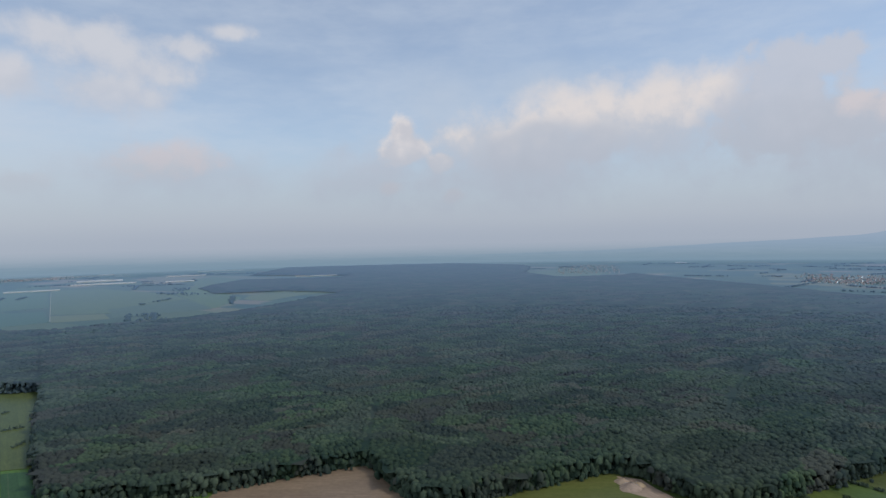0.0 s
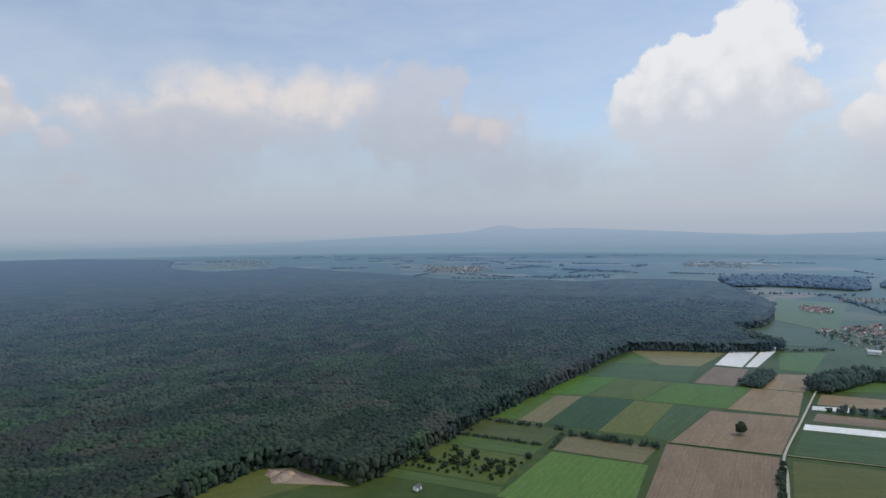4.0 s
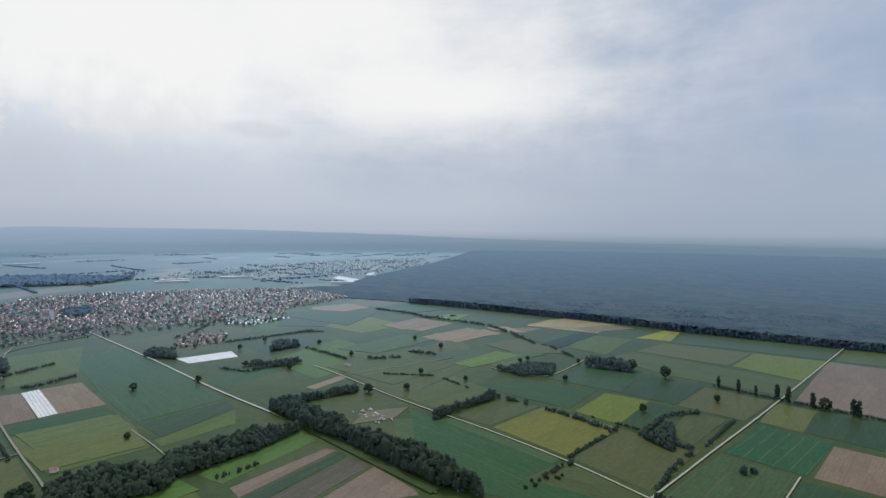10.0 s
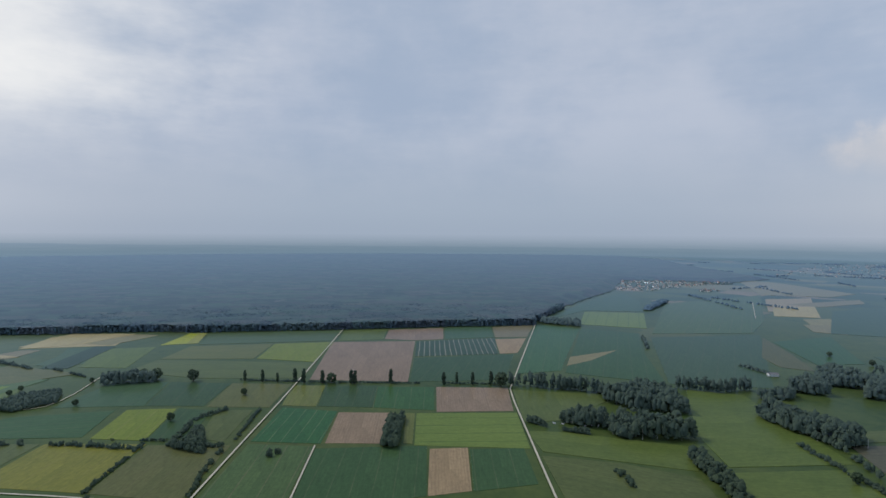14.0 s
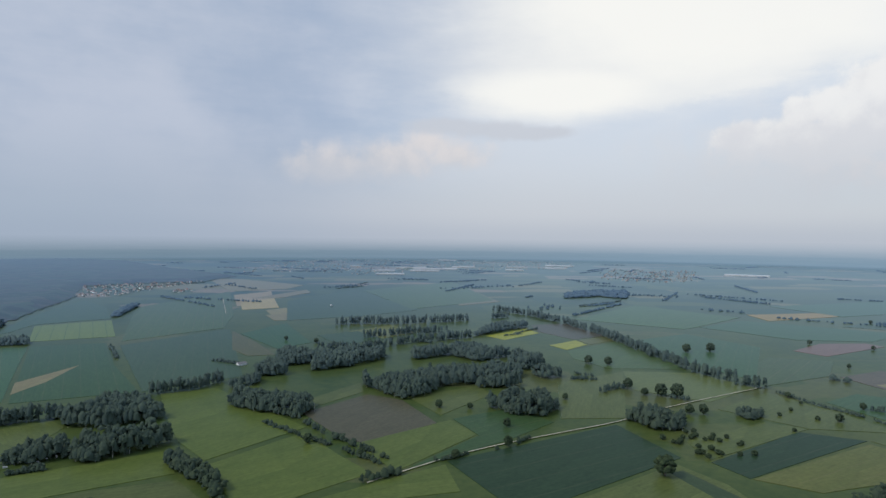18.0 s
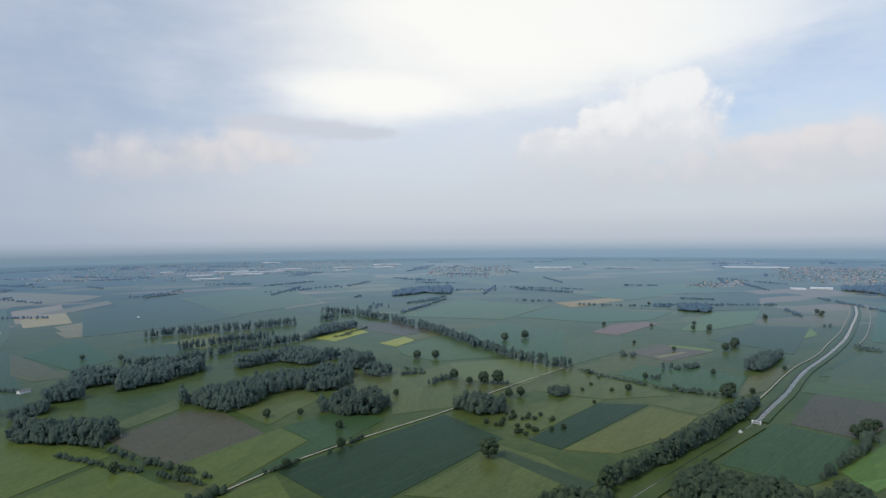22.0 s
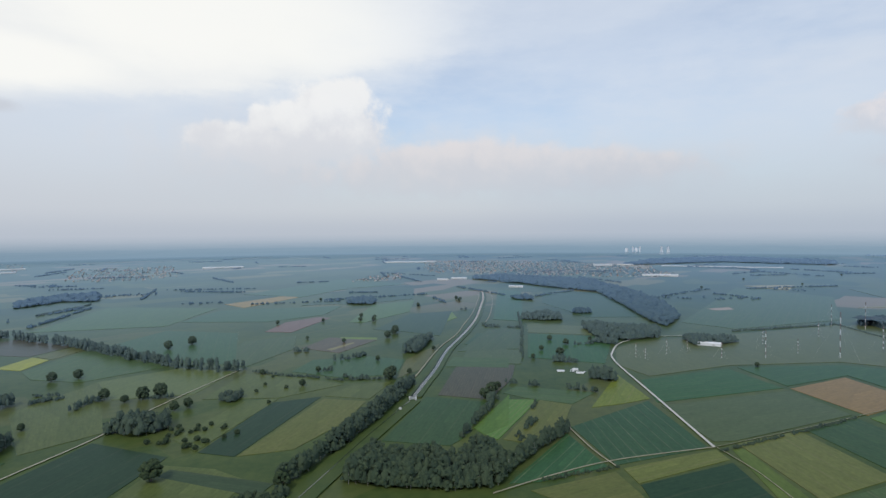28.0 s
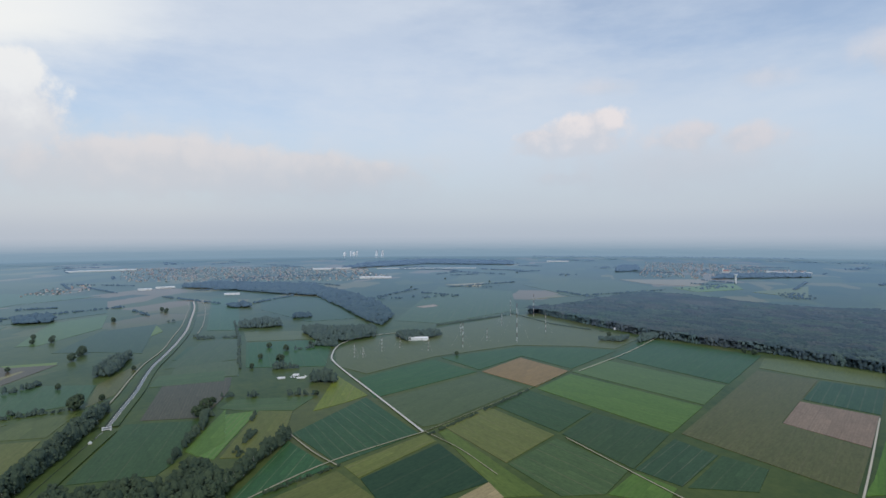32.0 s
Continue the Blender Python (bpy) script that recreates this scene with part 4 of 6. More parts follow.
field("beet", -1009, -793, -1181, -821, -1317, -568, -1157, -547, -1047, -617)
field("clover", -1300, -673, -1699, -715, -1801, -528, -1490, -437, -1385, -516)
field("wheat", -848, -990, -1180, -1130, -1228, -854, -960, -785)
field("clover", -999, -373, -1209, -365, -1276, -284, -962, -236, -989, -307)
field("beet", -1508, -965, -2081, -897, -1914, -577, -1732, -729, -1470, -760)
field("fallow", -670, -220, -773, -240, -899, -220, -716, -204)
field("clover", -896, -181, -1001, -178, -983, -97, -887, -85)
field("lightwheat", -782, -162, -870, -170, -871, -85, -775, -78)
field("soil2", -609, -153, -769, -163, -769, -85, -693, -80, -604, -94)
field("darkwheat", -464, -167, -602, -164, -596, -95, -489, -97, -465, -106)
field("bright", -502, -86, -610, -74, -616, -43, -487, -69)
field("fallow", -489, -65, -615, -42, -604, -8, -546, -13, -484, -28)
field("wheat", -632, -84, -663, -74, -655, 17, -606, -7, -617, -57)
field("barley", -598, 11, -746, 45, -643, 74, -617, 43)
field("dry", -1130, -103, -1108, 13, -1019, 22, -1023, -90)
field("clover", -1012, -89, -1008, 22, -941, 48, -801, 33, -820, -73)
field("beet", -1163, -173, -1760, -247, -1745, -174, -1152, -111)
field("clover", -1782, -114, -1731, 55, -1255, 136, -1227, 15, -1460, -94)
field("wheat", -1193, 192, -1951, 474, -1711, 652, -1279, 501, -1130, 274)
field("wheat", -839, -179, -1077, -160, -1054, -103, -880, -86)
field("vine2", -535, -9, -635, 70, -506, 104, -453, 27)
field("vine2", -403, -50, -517, -11, -449, 22, -411, -28)
field("barley", -448, 31, -504, 109, -484, 115, -423, 40)
field("deep", -422, 41, -478, 115, -393, 133, -361, 54)
field("fallow", -396, -34, -442, 26, -386, 50, -361, 25)
field("sandy", -372, 100, -394, 133, -373, 143, -360, 125)
field("meadow", -506, 121, -512, 131, -362, 162, -366, 134)
field("barley", -522, 128, -567, 190, -471, 221, -422, 156)
field("darkwheat", -570, 196, -616, 255, -524, 287, -476, 227)
field("lightwheat", -619, 80, -707, 228, -626, 256, -527, 128, -521, 110)
field("clover", -723, 70, -803, 187, -717, 225, -629, 78)
field("ripe", -716, 230, -784, 312, -690, 343, -626, 269)
field("clover", -812, 199, -855, 335, -826, 424, -791, 474, -698, 351, -795, 318, -726, 230)
field("lightwheat", -684, 344, -739, 422, -575, 490, -514, 411)
field("grass", -619, 267, -676, 337, -509, 406, -448, 325)
field("clover", -754, 440, -869, 576, -700, 657, -579, 497)
field("fallow", -445, 331, -629, 583, -568, 616, -498, 516, -446, 441, -372, 460, -309, 370)
field("soil", -446, 442, -500, 518, -438, 551, -374, 462)
field("vine2", -504, 526, -565, 616, -509, 648, -440, 555)
field("dry", -639, 594, -689, 650, -639, 695, -566, 720, -517, 657, -572, 622)
field("darkwheat", -472, 227, -521, 286, -446, 321, -386, 246)
field("wheat", -420, 156, -464, 218, -386, 243, -353, 204, -358, 172)
field("vine2", -386, 246, -436, 318, -393, 328, -350, 262)
field("clover", -348, 264, -393, 331, -360, 346, -329, 308)
field("grass", -353, 204, -383, 245, -349, 258, -330, 236)
field("dry", -798, 48, -907, 51, -969, 88, -1026, 175, -1075, 261, -1216, 476, -875, 570, -803, 477, -836, 439, -873, 342, -822, 191, -742, 82)
field("sandy", -2013, 510, -2053, 672, -1880, 599)
field("stubble", -1482, 613, -1575, 738, -1525, 757)
field("sandy", -2038, 1230, -1933, 1580, -1686, 1318, -1837, 1217)
field("lime", -1671, 1205, -1750, 1517, -1558, 1390, -1529, 1195)
field("barley", -1481, 1349, -1590, 1679, -1291, 1364)
field("sandy", -3140, 194, -3099, 360, -2818, 299)
field("wheat", -1932, 777, -2047, 1189, -1641, 1164, -1523, 764)
field("sand", -1409, 281, -1446, 336, -1409, 340, -1383, 296)
field("grass", -326, 405, -386, 492, -304, 388, -306, 372)
field("clover", -362, 462, -337, 466, -296, 413, -321, 409)
field("meadow", -559, 717, -517, 730, -343, 472, -366, 467)
field("wheat", -741, -176, -801, -178, -811, -98, -752, -91)
field("grass", -512, -95, -630, -76, -527, -64, -497, -82)
field("soil", 993, -329, 1046, -417, 996, -443, 962, -333)
field("soil", 887, -343, 939, -455, 860, -481, 838, -358)
field("clover", 956, -300, 927, -359, 874, -311, 873, -274)
field("wheat", 700, -333, 738, -453, 695, -464, 669, -343)
field("fallow", 794, -412, 816, -492, 688, -499, 719, -425)
field("sandy", 929, -486, 925, -527, 855, -530, 900, -484)
field("sandy", 904, -576, 931, -701, 869, -731, 865, -633)
field("stubble", 865, -633, 864, -727, 819, -736, 819, -640)
field("deep", 760, -493, 830, -625, 798, -635, 727, -508)
field("clover", 1224, -385, 1268, -472, 1170, -520, 1142, -391)
field("lime", 1055, -429, 1107, -488, 1082, -530, 1014, -460)
field("soil", 1018, -315, 1066, -398, 998, -437, 958, -337)
field("soil", 865, -360, 912, -459, 873, -489, 820, -377)
field("sandy", 915, -563, 967, -650, 921, -700, 880, -602)
field("soil", 1285, -238, 1332, -343, 1252, -361, 1195, -252)
field("clover", 1188, -172, 1266, -241, 1168, -349, 1037, -256)
field("lime", 695, -313, 741, -407, 706, -427, 664, -328)
field("wheat", 842, -191, 917, -323, 857, -357, 790, -237)
field("meadow", 738, -152, 758, -267, 688, -317, 623, -207)
field("grass", 427, 88, 449, 15, 421, -2, 391, 58)
field("lime", 594, 146, 624, 75, 583, 53, 548, 122)
field("barley", 550, 133, 583, 53, 523, 38, 496, 106)
field("stubble", 510, -128, 543, -152, 540, -197, 513, -173)

road(1.87, "chalk", 351, 162, 437, 204, 475, 224, 571, 255, 688, 293)
road(1.61, "chalk", 688, 293, 769, 293, 849, 282, 923, 253)
road(1.61, "gravel", 393, 76, 461, 96, 539, 128, 632, 165, 727, 198, 829, 218, 962, 245, 1032, 249)
road(1.27, "gravel", 424, 295, 475, 224, 543, 129)
road(1.27, "gravel", 570, 54, 523, 34, 483, 19)
road(2.38, "concrete", 1131, 169, 871, 58, 683, -17, 574, -66)
road(1.87, "gravel", 574, -66, 492, -97, 416, -125, 355, -149)
road(1.61, "chalk", 257, -285, 292, -278, 361, -265, 453, -238, 566, -197, 690, -161, 749, -141)
road(1.61, "chalk", 283, -257, 292, -278, 338, -388, 402, -542, 567, -926)
road(1.27, "chalk", 651, -499, 591, -390, 656, -349)
road(1.27, "gravel", 688, -164, 704, -241, 725, -329)
road(1.61, "chalk", 246, -1108, 178, -687, 166, -627, 118, -505, 64, -371)
road(1.27, "chalk", 276, -404, 230, -304)
road(1.27, "chalk", -145, -392, -225, -409, -281, -414, -346, -415, -416, -416, -501, -428, -670, -436)
road(2.38, "concrete", -1039, 214, -1037, 157, -1009, 105, -957, 64, -882, 47, -817, 47, -649, 80, -508, 108)
road(1.36, "gravel", -386, -58, -431, -13, -466, 31, -509, 109)
road(0.51, "gravel", -509, 109, -568, 189, -621, 258, -693, 349)
road(1.27, "gravel", -547, -15, -485, 9, -451, 27)
road(0.77, "gravel", -508, 110, -460, 129, -403, 142)
road(1.27, "gravel", -463, 227, -381, 242, -325, 253)
road(1.44, "chalk", -433, 544, -342, 421, -297, 359)
road(1.44, "chalk", -684, 354, -773, 480, -865, 592)
road(1.7, "gravel", -671, -199, -718, -202, -801, -209, -882, -213, -983, -211, -1096, -220, -1235, -230, -1402, -251, -1557, -272, -1701, -300)
road(1.5, "gravel", -1128, -183, -1229, -190, -1386, -209, -1584, -239, -1724, -272)
road(1.27, "gravel", -65, 466, -44, 435, -21, 391)
road(1.44, "gravel", 148, 421, 156, 437, 171, 393)
road(1.44, "chalk", -169, -1382, -199, -1691)
road(1.44, "chalk", -996, 1446, -2219, 3244)
road(1.27, "gravel", 1085, 165, 984, 249, 814, 210)

channel(3.7, True, -596, -176, -655, -180, -724, -184, -797, -192, -864, -197, -938, -198, -1038, -201, -1174, -210, -1349, -231, -1533, -255, -1685, -283)
channel(4.5, False, -581, -176, -472, -182, -392, -184, -326, -186)
channel(4, False, 586, -73, 498, -103, 421, -131, 358, -154)

# ---- woods and trees ----
rng = np.random.default_rng(7)


def inside(px, py, poly):
    hit = np.zeros(len(px), bool)
    for i in range(len(poly)):
        (x0, y0), (x1, y1) = poly[i - 1], poly[i]
        if y0 == y1:
            continue
        hit ^= ((y0 > py) != (y1 > py)) & (px < (x1 - x0) * (py - y0) / (y1 - y0) + x0)
    return hit


def lump(level, rough, cut, seed, squash=1.0):
    """A knobbly crown of radius 1 as arrays, its underside cut away below cut."""
    bm = bmesh.new()
    bmesh.ops.create_icosphere(bm, subdivisions=level, radius=1.0)
    for v in bm.verts:
        d = v.co.normalized()
        bud = noise.voronoi(d * 2.3 + Vector((seed, seed, 0)))[0][0]
        k = 1 + rough * (noise.noise(d * 1.7 + Vector((seed, 0, 0))) + 0.7 * noise.noise(d * 4.6 + Vector((0, seed, 0))) + 0.9 * (0.45 - bud))
        v.co = Vector((d.x * k, d.y * k, d.z * k * squash))
    gone = [f for f in bm.faces if max(v.co.z for v in f.verts) < cut]
    bmesh.ops.delete(bm, geom=gone, context="FACES")
    bm.verts.index_update()
    vs = np.array([v.co[:] for v in bm.verts], np.float32)
    fs = np.array([[v.index for v in f.verts] for f in bm.faces], np.int32)
    bm.free()
    return vs, fs


def spread(templates, pos, size, tall):
    """Copies of the templates joined into arrays: pos (n, 3), horizontal and vertical radius for each."""
    allv, allf, base = [], [], 0
    which = rng.integers(0, len(templates), len(pos))
    spin = rng.uniform(0, 6.283, len(pos)).astype(np.float32)
    for k, (vs, fs) in enumerate(templates):
        sel = np.where(which == k)[0]
        if not len(sel):
            continue
        c, s = np.cos(spin[sel])[:, None], np.sin(spin[sel])[:, None]
        x = (vs[None, :, 0] * c - vs[None, :, 1] * s) * size[sel, None] + pos[sel, 0:1]
        y = (vs[None, :, 0] * s + vs[None, :, 1] * c) * size[sel, None] + pos[sel, 1:2]
        z = vs[None, :, 2] * tall[sel, None] + pos[sel, 2:3]
        allv.append(np.stack([x, y, z], -1).reshape(-1, 3))
        allf.append((fs[None] + (np.arange(len(sel)) * len(vs))[:, None, None] + base).reshape(-1, 3))
        base += len(sel) * len(vs)
    return np.concatenate(allv), np.concatenate(allf)


def array_mesh(name, vs, fs, material, smooth=True):
    me = bpy.data.meshes.new(name)
    me.vertices.add(len(vs))
    me.vertices.foreach_set("co", np.ascontiguousarray(vs, np.float32).ravel())
    me.loops.add(len(fs) * 3)
    me.loops.foreach_set("vertex_index", np.ascontiguousarray(fs, np.int32).ravel())
    me.polygons.add(len(fs))
    me.polygons.foreach_set("loop_start", np.arange(0, len(fs) * 3, 3, dtype=np.int32))
    me.materials.append(material)
    me.update(calc_edges=True)
    if smooth:
        me.shade_smooth()
    return me


MID = [lump(1, 0.40, -0.2, s * 5.3) for s in range(6)]
RAW = [lump(1, 0.35, 0.05, s * 2.7) for s in range(4)]


def jittered(poly, gap, near=0.0, far=9e9):
    """Uneven points of about that spacing inside the outline, between two distances from the origin."""
    xs = [p[0] for p in poly]
    ys = [p[1] for p in poly]
    lim = min(far, 6000)
    x0, x1, y0, y1 = max(min(xs), -lim), min(max(xs), lim), max(min(ys), -lim), min(max(ys), lim)
    gx, gy = np.meshgrid(np.arange(x0, x1, gap), np.arange(y0, y1, gap))
    px = gx.ravel() + rng.uniform(-0.45, 0.45, gx.size) * gap
    py = gy.ravel() + rng.uniform(-0.45, 0.45, gx.size) * gap
    r = np.hypot(px, py)
    ok = inside(px, py, poly) & (r >= near) & (r < far)
    return px[ok], py[ok]


# straight rides cut through the old forest, as end points
RIDES = ((-74, 607, -66, 432), (-781, 1101, -476, 666), (-300, 841, -108, 637), (-198, 873, 79, 716), (-58, 706, 13, 647), (439, 817, 265, 544), (128, 688, 275, 564), (393, 733, 297, 600), (77, 938, 356, 775))


def canopy(name, poly, gap, near, far, templates, high, label, relief=1.0, leaf=None):
    px, py = jittered(poly, gap, near, far)
    open_ = np.zeros(len(px), bool)
    for x0, y0, x1, y1 in RIDES:
        dx, dy = x1 - x0, y1 - y0
        t = np.clip(((px - x0) * dx + (py - y0) * dy) / (dx * dx + dy * dy), 0, 1)
        open_ |= np.hypot(px - x0 - t * dx, py - y0 - t * dy) < 3.0
    px, py = px[~open_], py[~open_]
    n = len(px)
    swell = np.array([noise.noise((x * 0.02, y * 0.02, 0)) for x, y in zip(px, py)])
    size = gap * rng.uniform(0.42, 0.92, n)
    top = high * (1 + 0.08 * swell + rng.uniform(-0.055, 0.05, n))
    pos = np.stack([px, py, top - size * 0.85 * relief], -1)
    vs, fs = spread(templates, pos, size, size * relief * rng.uniform(0.7, 1.0, n))
    return tagged(new(name, array_mesh(name, vs, fs, leaf or M_FOREST)), label, "forest", kind="stuff")


def wood_block(poly, high, cell, label, sink=0.7, leaf=None):
    """The closed leaf roof of a forest between and behind its single crowns: an uneven sheet."""
    xs, ys = [p[0] for p in poly], [p[1] for p in poly]
    gx = np.arange(min(xs) - cell, max(xs) + 2 * cell, cell)
    gy = np.arange(min(ys) - cell, max(ys) + 2 * cell, cell)
    X, Y = np.meshgrid(gx, gy)
    Z = high + rng.normal(0, 1.0, X.shape) * np.where(np.hypot(X, Y) < 1300, 0.5, 0.3)
    X = X + rng.uniform(-0.3, 0.3, X.shape) * cell
    Y = Y + rng.uniform(-0.3, 0.3, Y.shape) * cell
    ok = inside(X.ravel(), Y.ravel(), poly).reshape(X.shape)
    near = np.hypot(X, Y) < 1500
    Z = np.where(near, Z - sink, Z + 0.6)
    edge = np.full(X.shape, 9e9)
    for (ax, ay), (bx, by) in zip(poly, poly[1:] + poly[:1]):
        dx, dy = bx - ax, by - ay
        t = np.clip(((X - ax) * dx + (Y - ay) * dy) / (dx * dx + dy * dy + 1e-9), 0, 1)
        edge = np.minimum(edge, np.hypot(X - ax - t * dx, Y - ay - t * dy))
    edge = np.where(ok, edge, 0)
    # beyond 1390 m the edges slope to the ground to fit the camera's view
    far_slope = np.clip((edge + 4) / 45, 0, 1)
    Z = np.where(np.hypot(X, Y) > 1390, Z * far_slope, Z)
    full = ok[:-1, :-1] | ok[1:, :-1] | ok[:-1, 1:] | ok[1:, 1:]
    idx = np.arange(X.size).reshape(X.shape)
    r, c = np.where(full)
    q = np.stack([idx[r, c], idx[r, c + 1], idx[r + 1, c + 1], idx[r + 1, c]], -1)
    fs = np.concatenate([q[:, [0, 1, 2]], q[:, [0, 2, 3]]])
    used = np.unique(fs)
    vs = np.stack([X.ravel(), Y.ravel(), Z.ravel()], -1)[used]
    fs = np.searchsorted(used, fs)
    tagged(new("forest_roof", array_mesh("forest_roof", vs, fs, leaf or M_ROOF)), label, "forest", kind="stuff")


def shrunk(poly, by):
    """The outline drawn in by a distance, corner by corner."""
    area = sum(poly[k - 1][0] * poly[k][1] - poly[k][0] * poly[k - 1][1] for k in range(len(poly)))
    sign = 1 if area > 0 else -1
    out = []
    for k in range(len(poly)):
        a, p, b = Vector(poly[k - 1]), Vector(poly[k]), Vector(poly[(k + 1) % len(poly)])
        n = (p - a).normalized() + (b - p).normalized()
        out.append((p.x - sign * n.y * by * 0.5, p.y + sign * n.x * by * 0.5))
    return out


def rim(name, poly, label, near, far, k, leaf=None):
    """The leafy edge of a forest, from the ground to the crowns."""
    p = along(list(poly) + [poly[0]], 1.5 * k)
    r = np.hypot(p[:, 0], p[:, 1])
    p = p[(r >= near) & (r < far)]
    n = len(p)
    size = rng.uniform(1.7, 3.2, n) * k
    pos = np.stack([p[:, 0] + rng.normal(0, 2.0, n), p[:, 1] + rng.normal(0, 2.0, n), rng.uniform(2.0, 11.5, n)], -1)
    foot = np.stack([pos[:, 0] + rng.normal(0, 1.5, n), pos[:, 1] + rng.normal(0, 1.5, n), rng.uniform(0.6, 3.0, n) * k], -1)
    pos = np.concatenate([pos, foot])
    size = np.concatenate([size, size * 0.75])
    vs, fs = spread(MID, pos, size, size * rng.uniform(0.9, 1.5, 2 * n))
    tagged(new(name, array_mesh(name, vs, fs, leaf or M_FOREST)), label, "forest", kind="stuff")


def along(pts, gap):
    out = []
    for (x0, y0), (x1, y1) in zip(pts, pts[1:]):
        d = math.hypot(x1 - x0, y1 - y0)
        if d < 0.5:
            continue
        for k in range(max(1, int(d / gap))):
            t = (k + rng.uniform(0.1, 0.9)) * gap / d
            out.append((x0 + (x1 - x0) * t, y0 + (y1 - y0) * t))
    return np.array(out)


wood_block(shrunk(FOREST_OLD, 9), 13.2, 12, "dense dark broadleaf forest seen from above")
wood_block(shrunk(FOREST_FAR, 9), 12.4, 11, "dense dark blue-green forest reaching the horizon", -0.6, M_FAR_FOREST)


def curtain(poly, label, leaf):
    """Added filler lumps that close the hollow under a forest's leaf roof towards the fields, behind its leafy edge."""
    p = along(list(poly) + [poly[0]], 5.0)
    p = p[np.hypot(p[:, 0], p[:, 1]) < 1400]
    n = len(p)
    size = rng.uniform(3.2, 4.6, n)
    vs, fs = spread(MID, np.stack([p[:, 0], p[:, 1], np.full(n, 2.0)], -1), size, np.full(n, 11.2))
    tagged(new("forest_edge", array_mesh("forest_edge", vs, fs, leaf, False)), label, "forest", kind="stuff")


curtain(shrunk(FOREST_OLD, 5), "filler foliage behind the edge of a broadleaf forest", M_FOREST)
curtain(shrunk(FOREST_FAR, 5), "filler foliage behind the edge of a dark forest", M_FAR_FOREST)
rim("forest_edge", FOREST_OLD, "leafy edge of a broadleaf forest", 0, 1400, 1.0)
rim("forest_edge", FOREST_FAR, "leafy edge of a dark forest behind the fields", 0, 1400, 1.0, M_FAR_FOREST)
rim("forest_edge", shrunk(FOREST_OLD, 5), "leafy edge of a broadleaf forest", 0, 900, 1.0)
canopy("forest", FOREST_OLD, 4.1, 0, 760, RAW, 14.4, "near crowns of a dense mixed broadleaf forest", 0.72)
canopy("forest", FOREST_OLD, 5.6, 755, 1300, RAW, 14.2, "crowns of a dense mixed broadleaf forest", 0.5)
canopy("forest", shrunk(FOREST_OLD, 40), 10, 1295, 1900, RAW, 14.0, "far crowns of a dense dark forest", 0.28)
canopy("forest", FOREST_FAR, 6.5, 0, 1350, RAW, 13.2, "edge of a dense dark forest behind the fields", 0.3, M_FAR_FOREST)


stem_bm = bmesh.new()
bmesh.ops.create_cone(stem_bm, segments=5, radius1=0.17, radius2=0.07, depth=1.0, matrix=Matrix.Translation((0, 0, 0.5)))
bmesh.ops.triangulate(stem_bm, faces=stem_bm.faces[:])
stem_bm.verts.index_update()
STEM = (np.array([v.co[:] for v in stem_bm.verts], np.float32), np.array([[v.index for v in f.verts] for f in stem_bm.faces], np.int32))
stem_bm.free()
M_BIRCH = plain("pale_bark", (0.26, 0.25, 0.22), (0.46, 0.45, 0.41), 1.5, 0.3, True)


def leafy(px, py, top, size, tall, clumps, deep=0.0):
    """Crowns as a dark core under small leaf clumps that stand out over its upper side."""
    n = len(px)
    core = np.stack([px, py, top - tall], -1)
    v1, f1 = spread(MID, core, size * 0.86, tall * 0.92)
    k = np.repeat(np.arange(n), clumps)
    m = len(k)
    turn = rng.uniform(0, 6.2832, m)
    rise = rng.uniform(-0.35 - deep, 1.0, m)
    flat = np.sqrt(np.clip(1 - rise * rise, 0.05, 1)) * size[k] * rng.uniform(0.75, 1.0, m)
    pos = np.stack([px[k] + np.cos(turn) * flat, py[k] + np.sin(turn) * flat, top[k] - tall[k] + rise * tall[k] * 0.88], -1)
    r = size[k] * rng.uniform(0.26, 0.5, m)
    v2, f2 = spread(MID, pos, r, r * rng.uniform(0.6, 1.0, m))
    return np.concatenate([v1, v2]), np.concatenate([f1, f2 + len(v1)])


def grove(high, *v):
    """A small wood: close crowns of uneven height, leafy down to the ground at its rim, with a few pale stems."""
    poly = outline(*v)
    cx, cy = np.mean(poly, 0)
    dist = math.hypot(cx, cy)
    gap = 5.2 if dist < 900 else (7.0 if dist < 1400 else 16.0)
    gap = min(gap, high * 0.42 if dist < 1400 else 16.0)
    px, py = jittered(poly, gap)
    edge = along(list(poly) + [poly[0]], gap * 0.8)
    px, py = np.concatenate([px, edge[:, 0]]), np.concatenate([py, edge[:, 1]])
    n = len(px)
    wave = np.array([noise.noise((x * 0.05, y * 0.05, 5)) for x, y in zip(px, py)])
    size = gap * rng.uniform(0.5, 0.9, n)
    top = high * (0.92 + 0.3 * wave + rng.uniform(-0.16, 0.12, n))
    top[-len(edge):] *= rng.uniform(0.45, 1.0, len(edge))
    tall = np.minimum(size * rng.uniform(1.0, 1.7, n), top * 0.5)
    tall[-len(edge):] = top[-len(edge):] * 0.5
    vs, fs = leafy(px, py, top, size, tall, 6 if dist < 640 else 3 if dist < 1100 else 1, 0.4)
    if dist < 760 and high > 13:
        p = along(list(poly) + [poly[0]], 7.5)
        m = len(p)
        foot = np.stack([p[:, 0] + rng.normal(0, 1.2, m), p[:, 1] + rng.normal(0, 1.2, m), np.zeros(m)], -1)
        sv, sf = spread([STEM], foot, rng.uniform(0.6, 1.2, m), high * rng.uniform(0.3, 0.62, m))
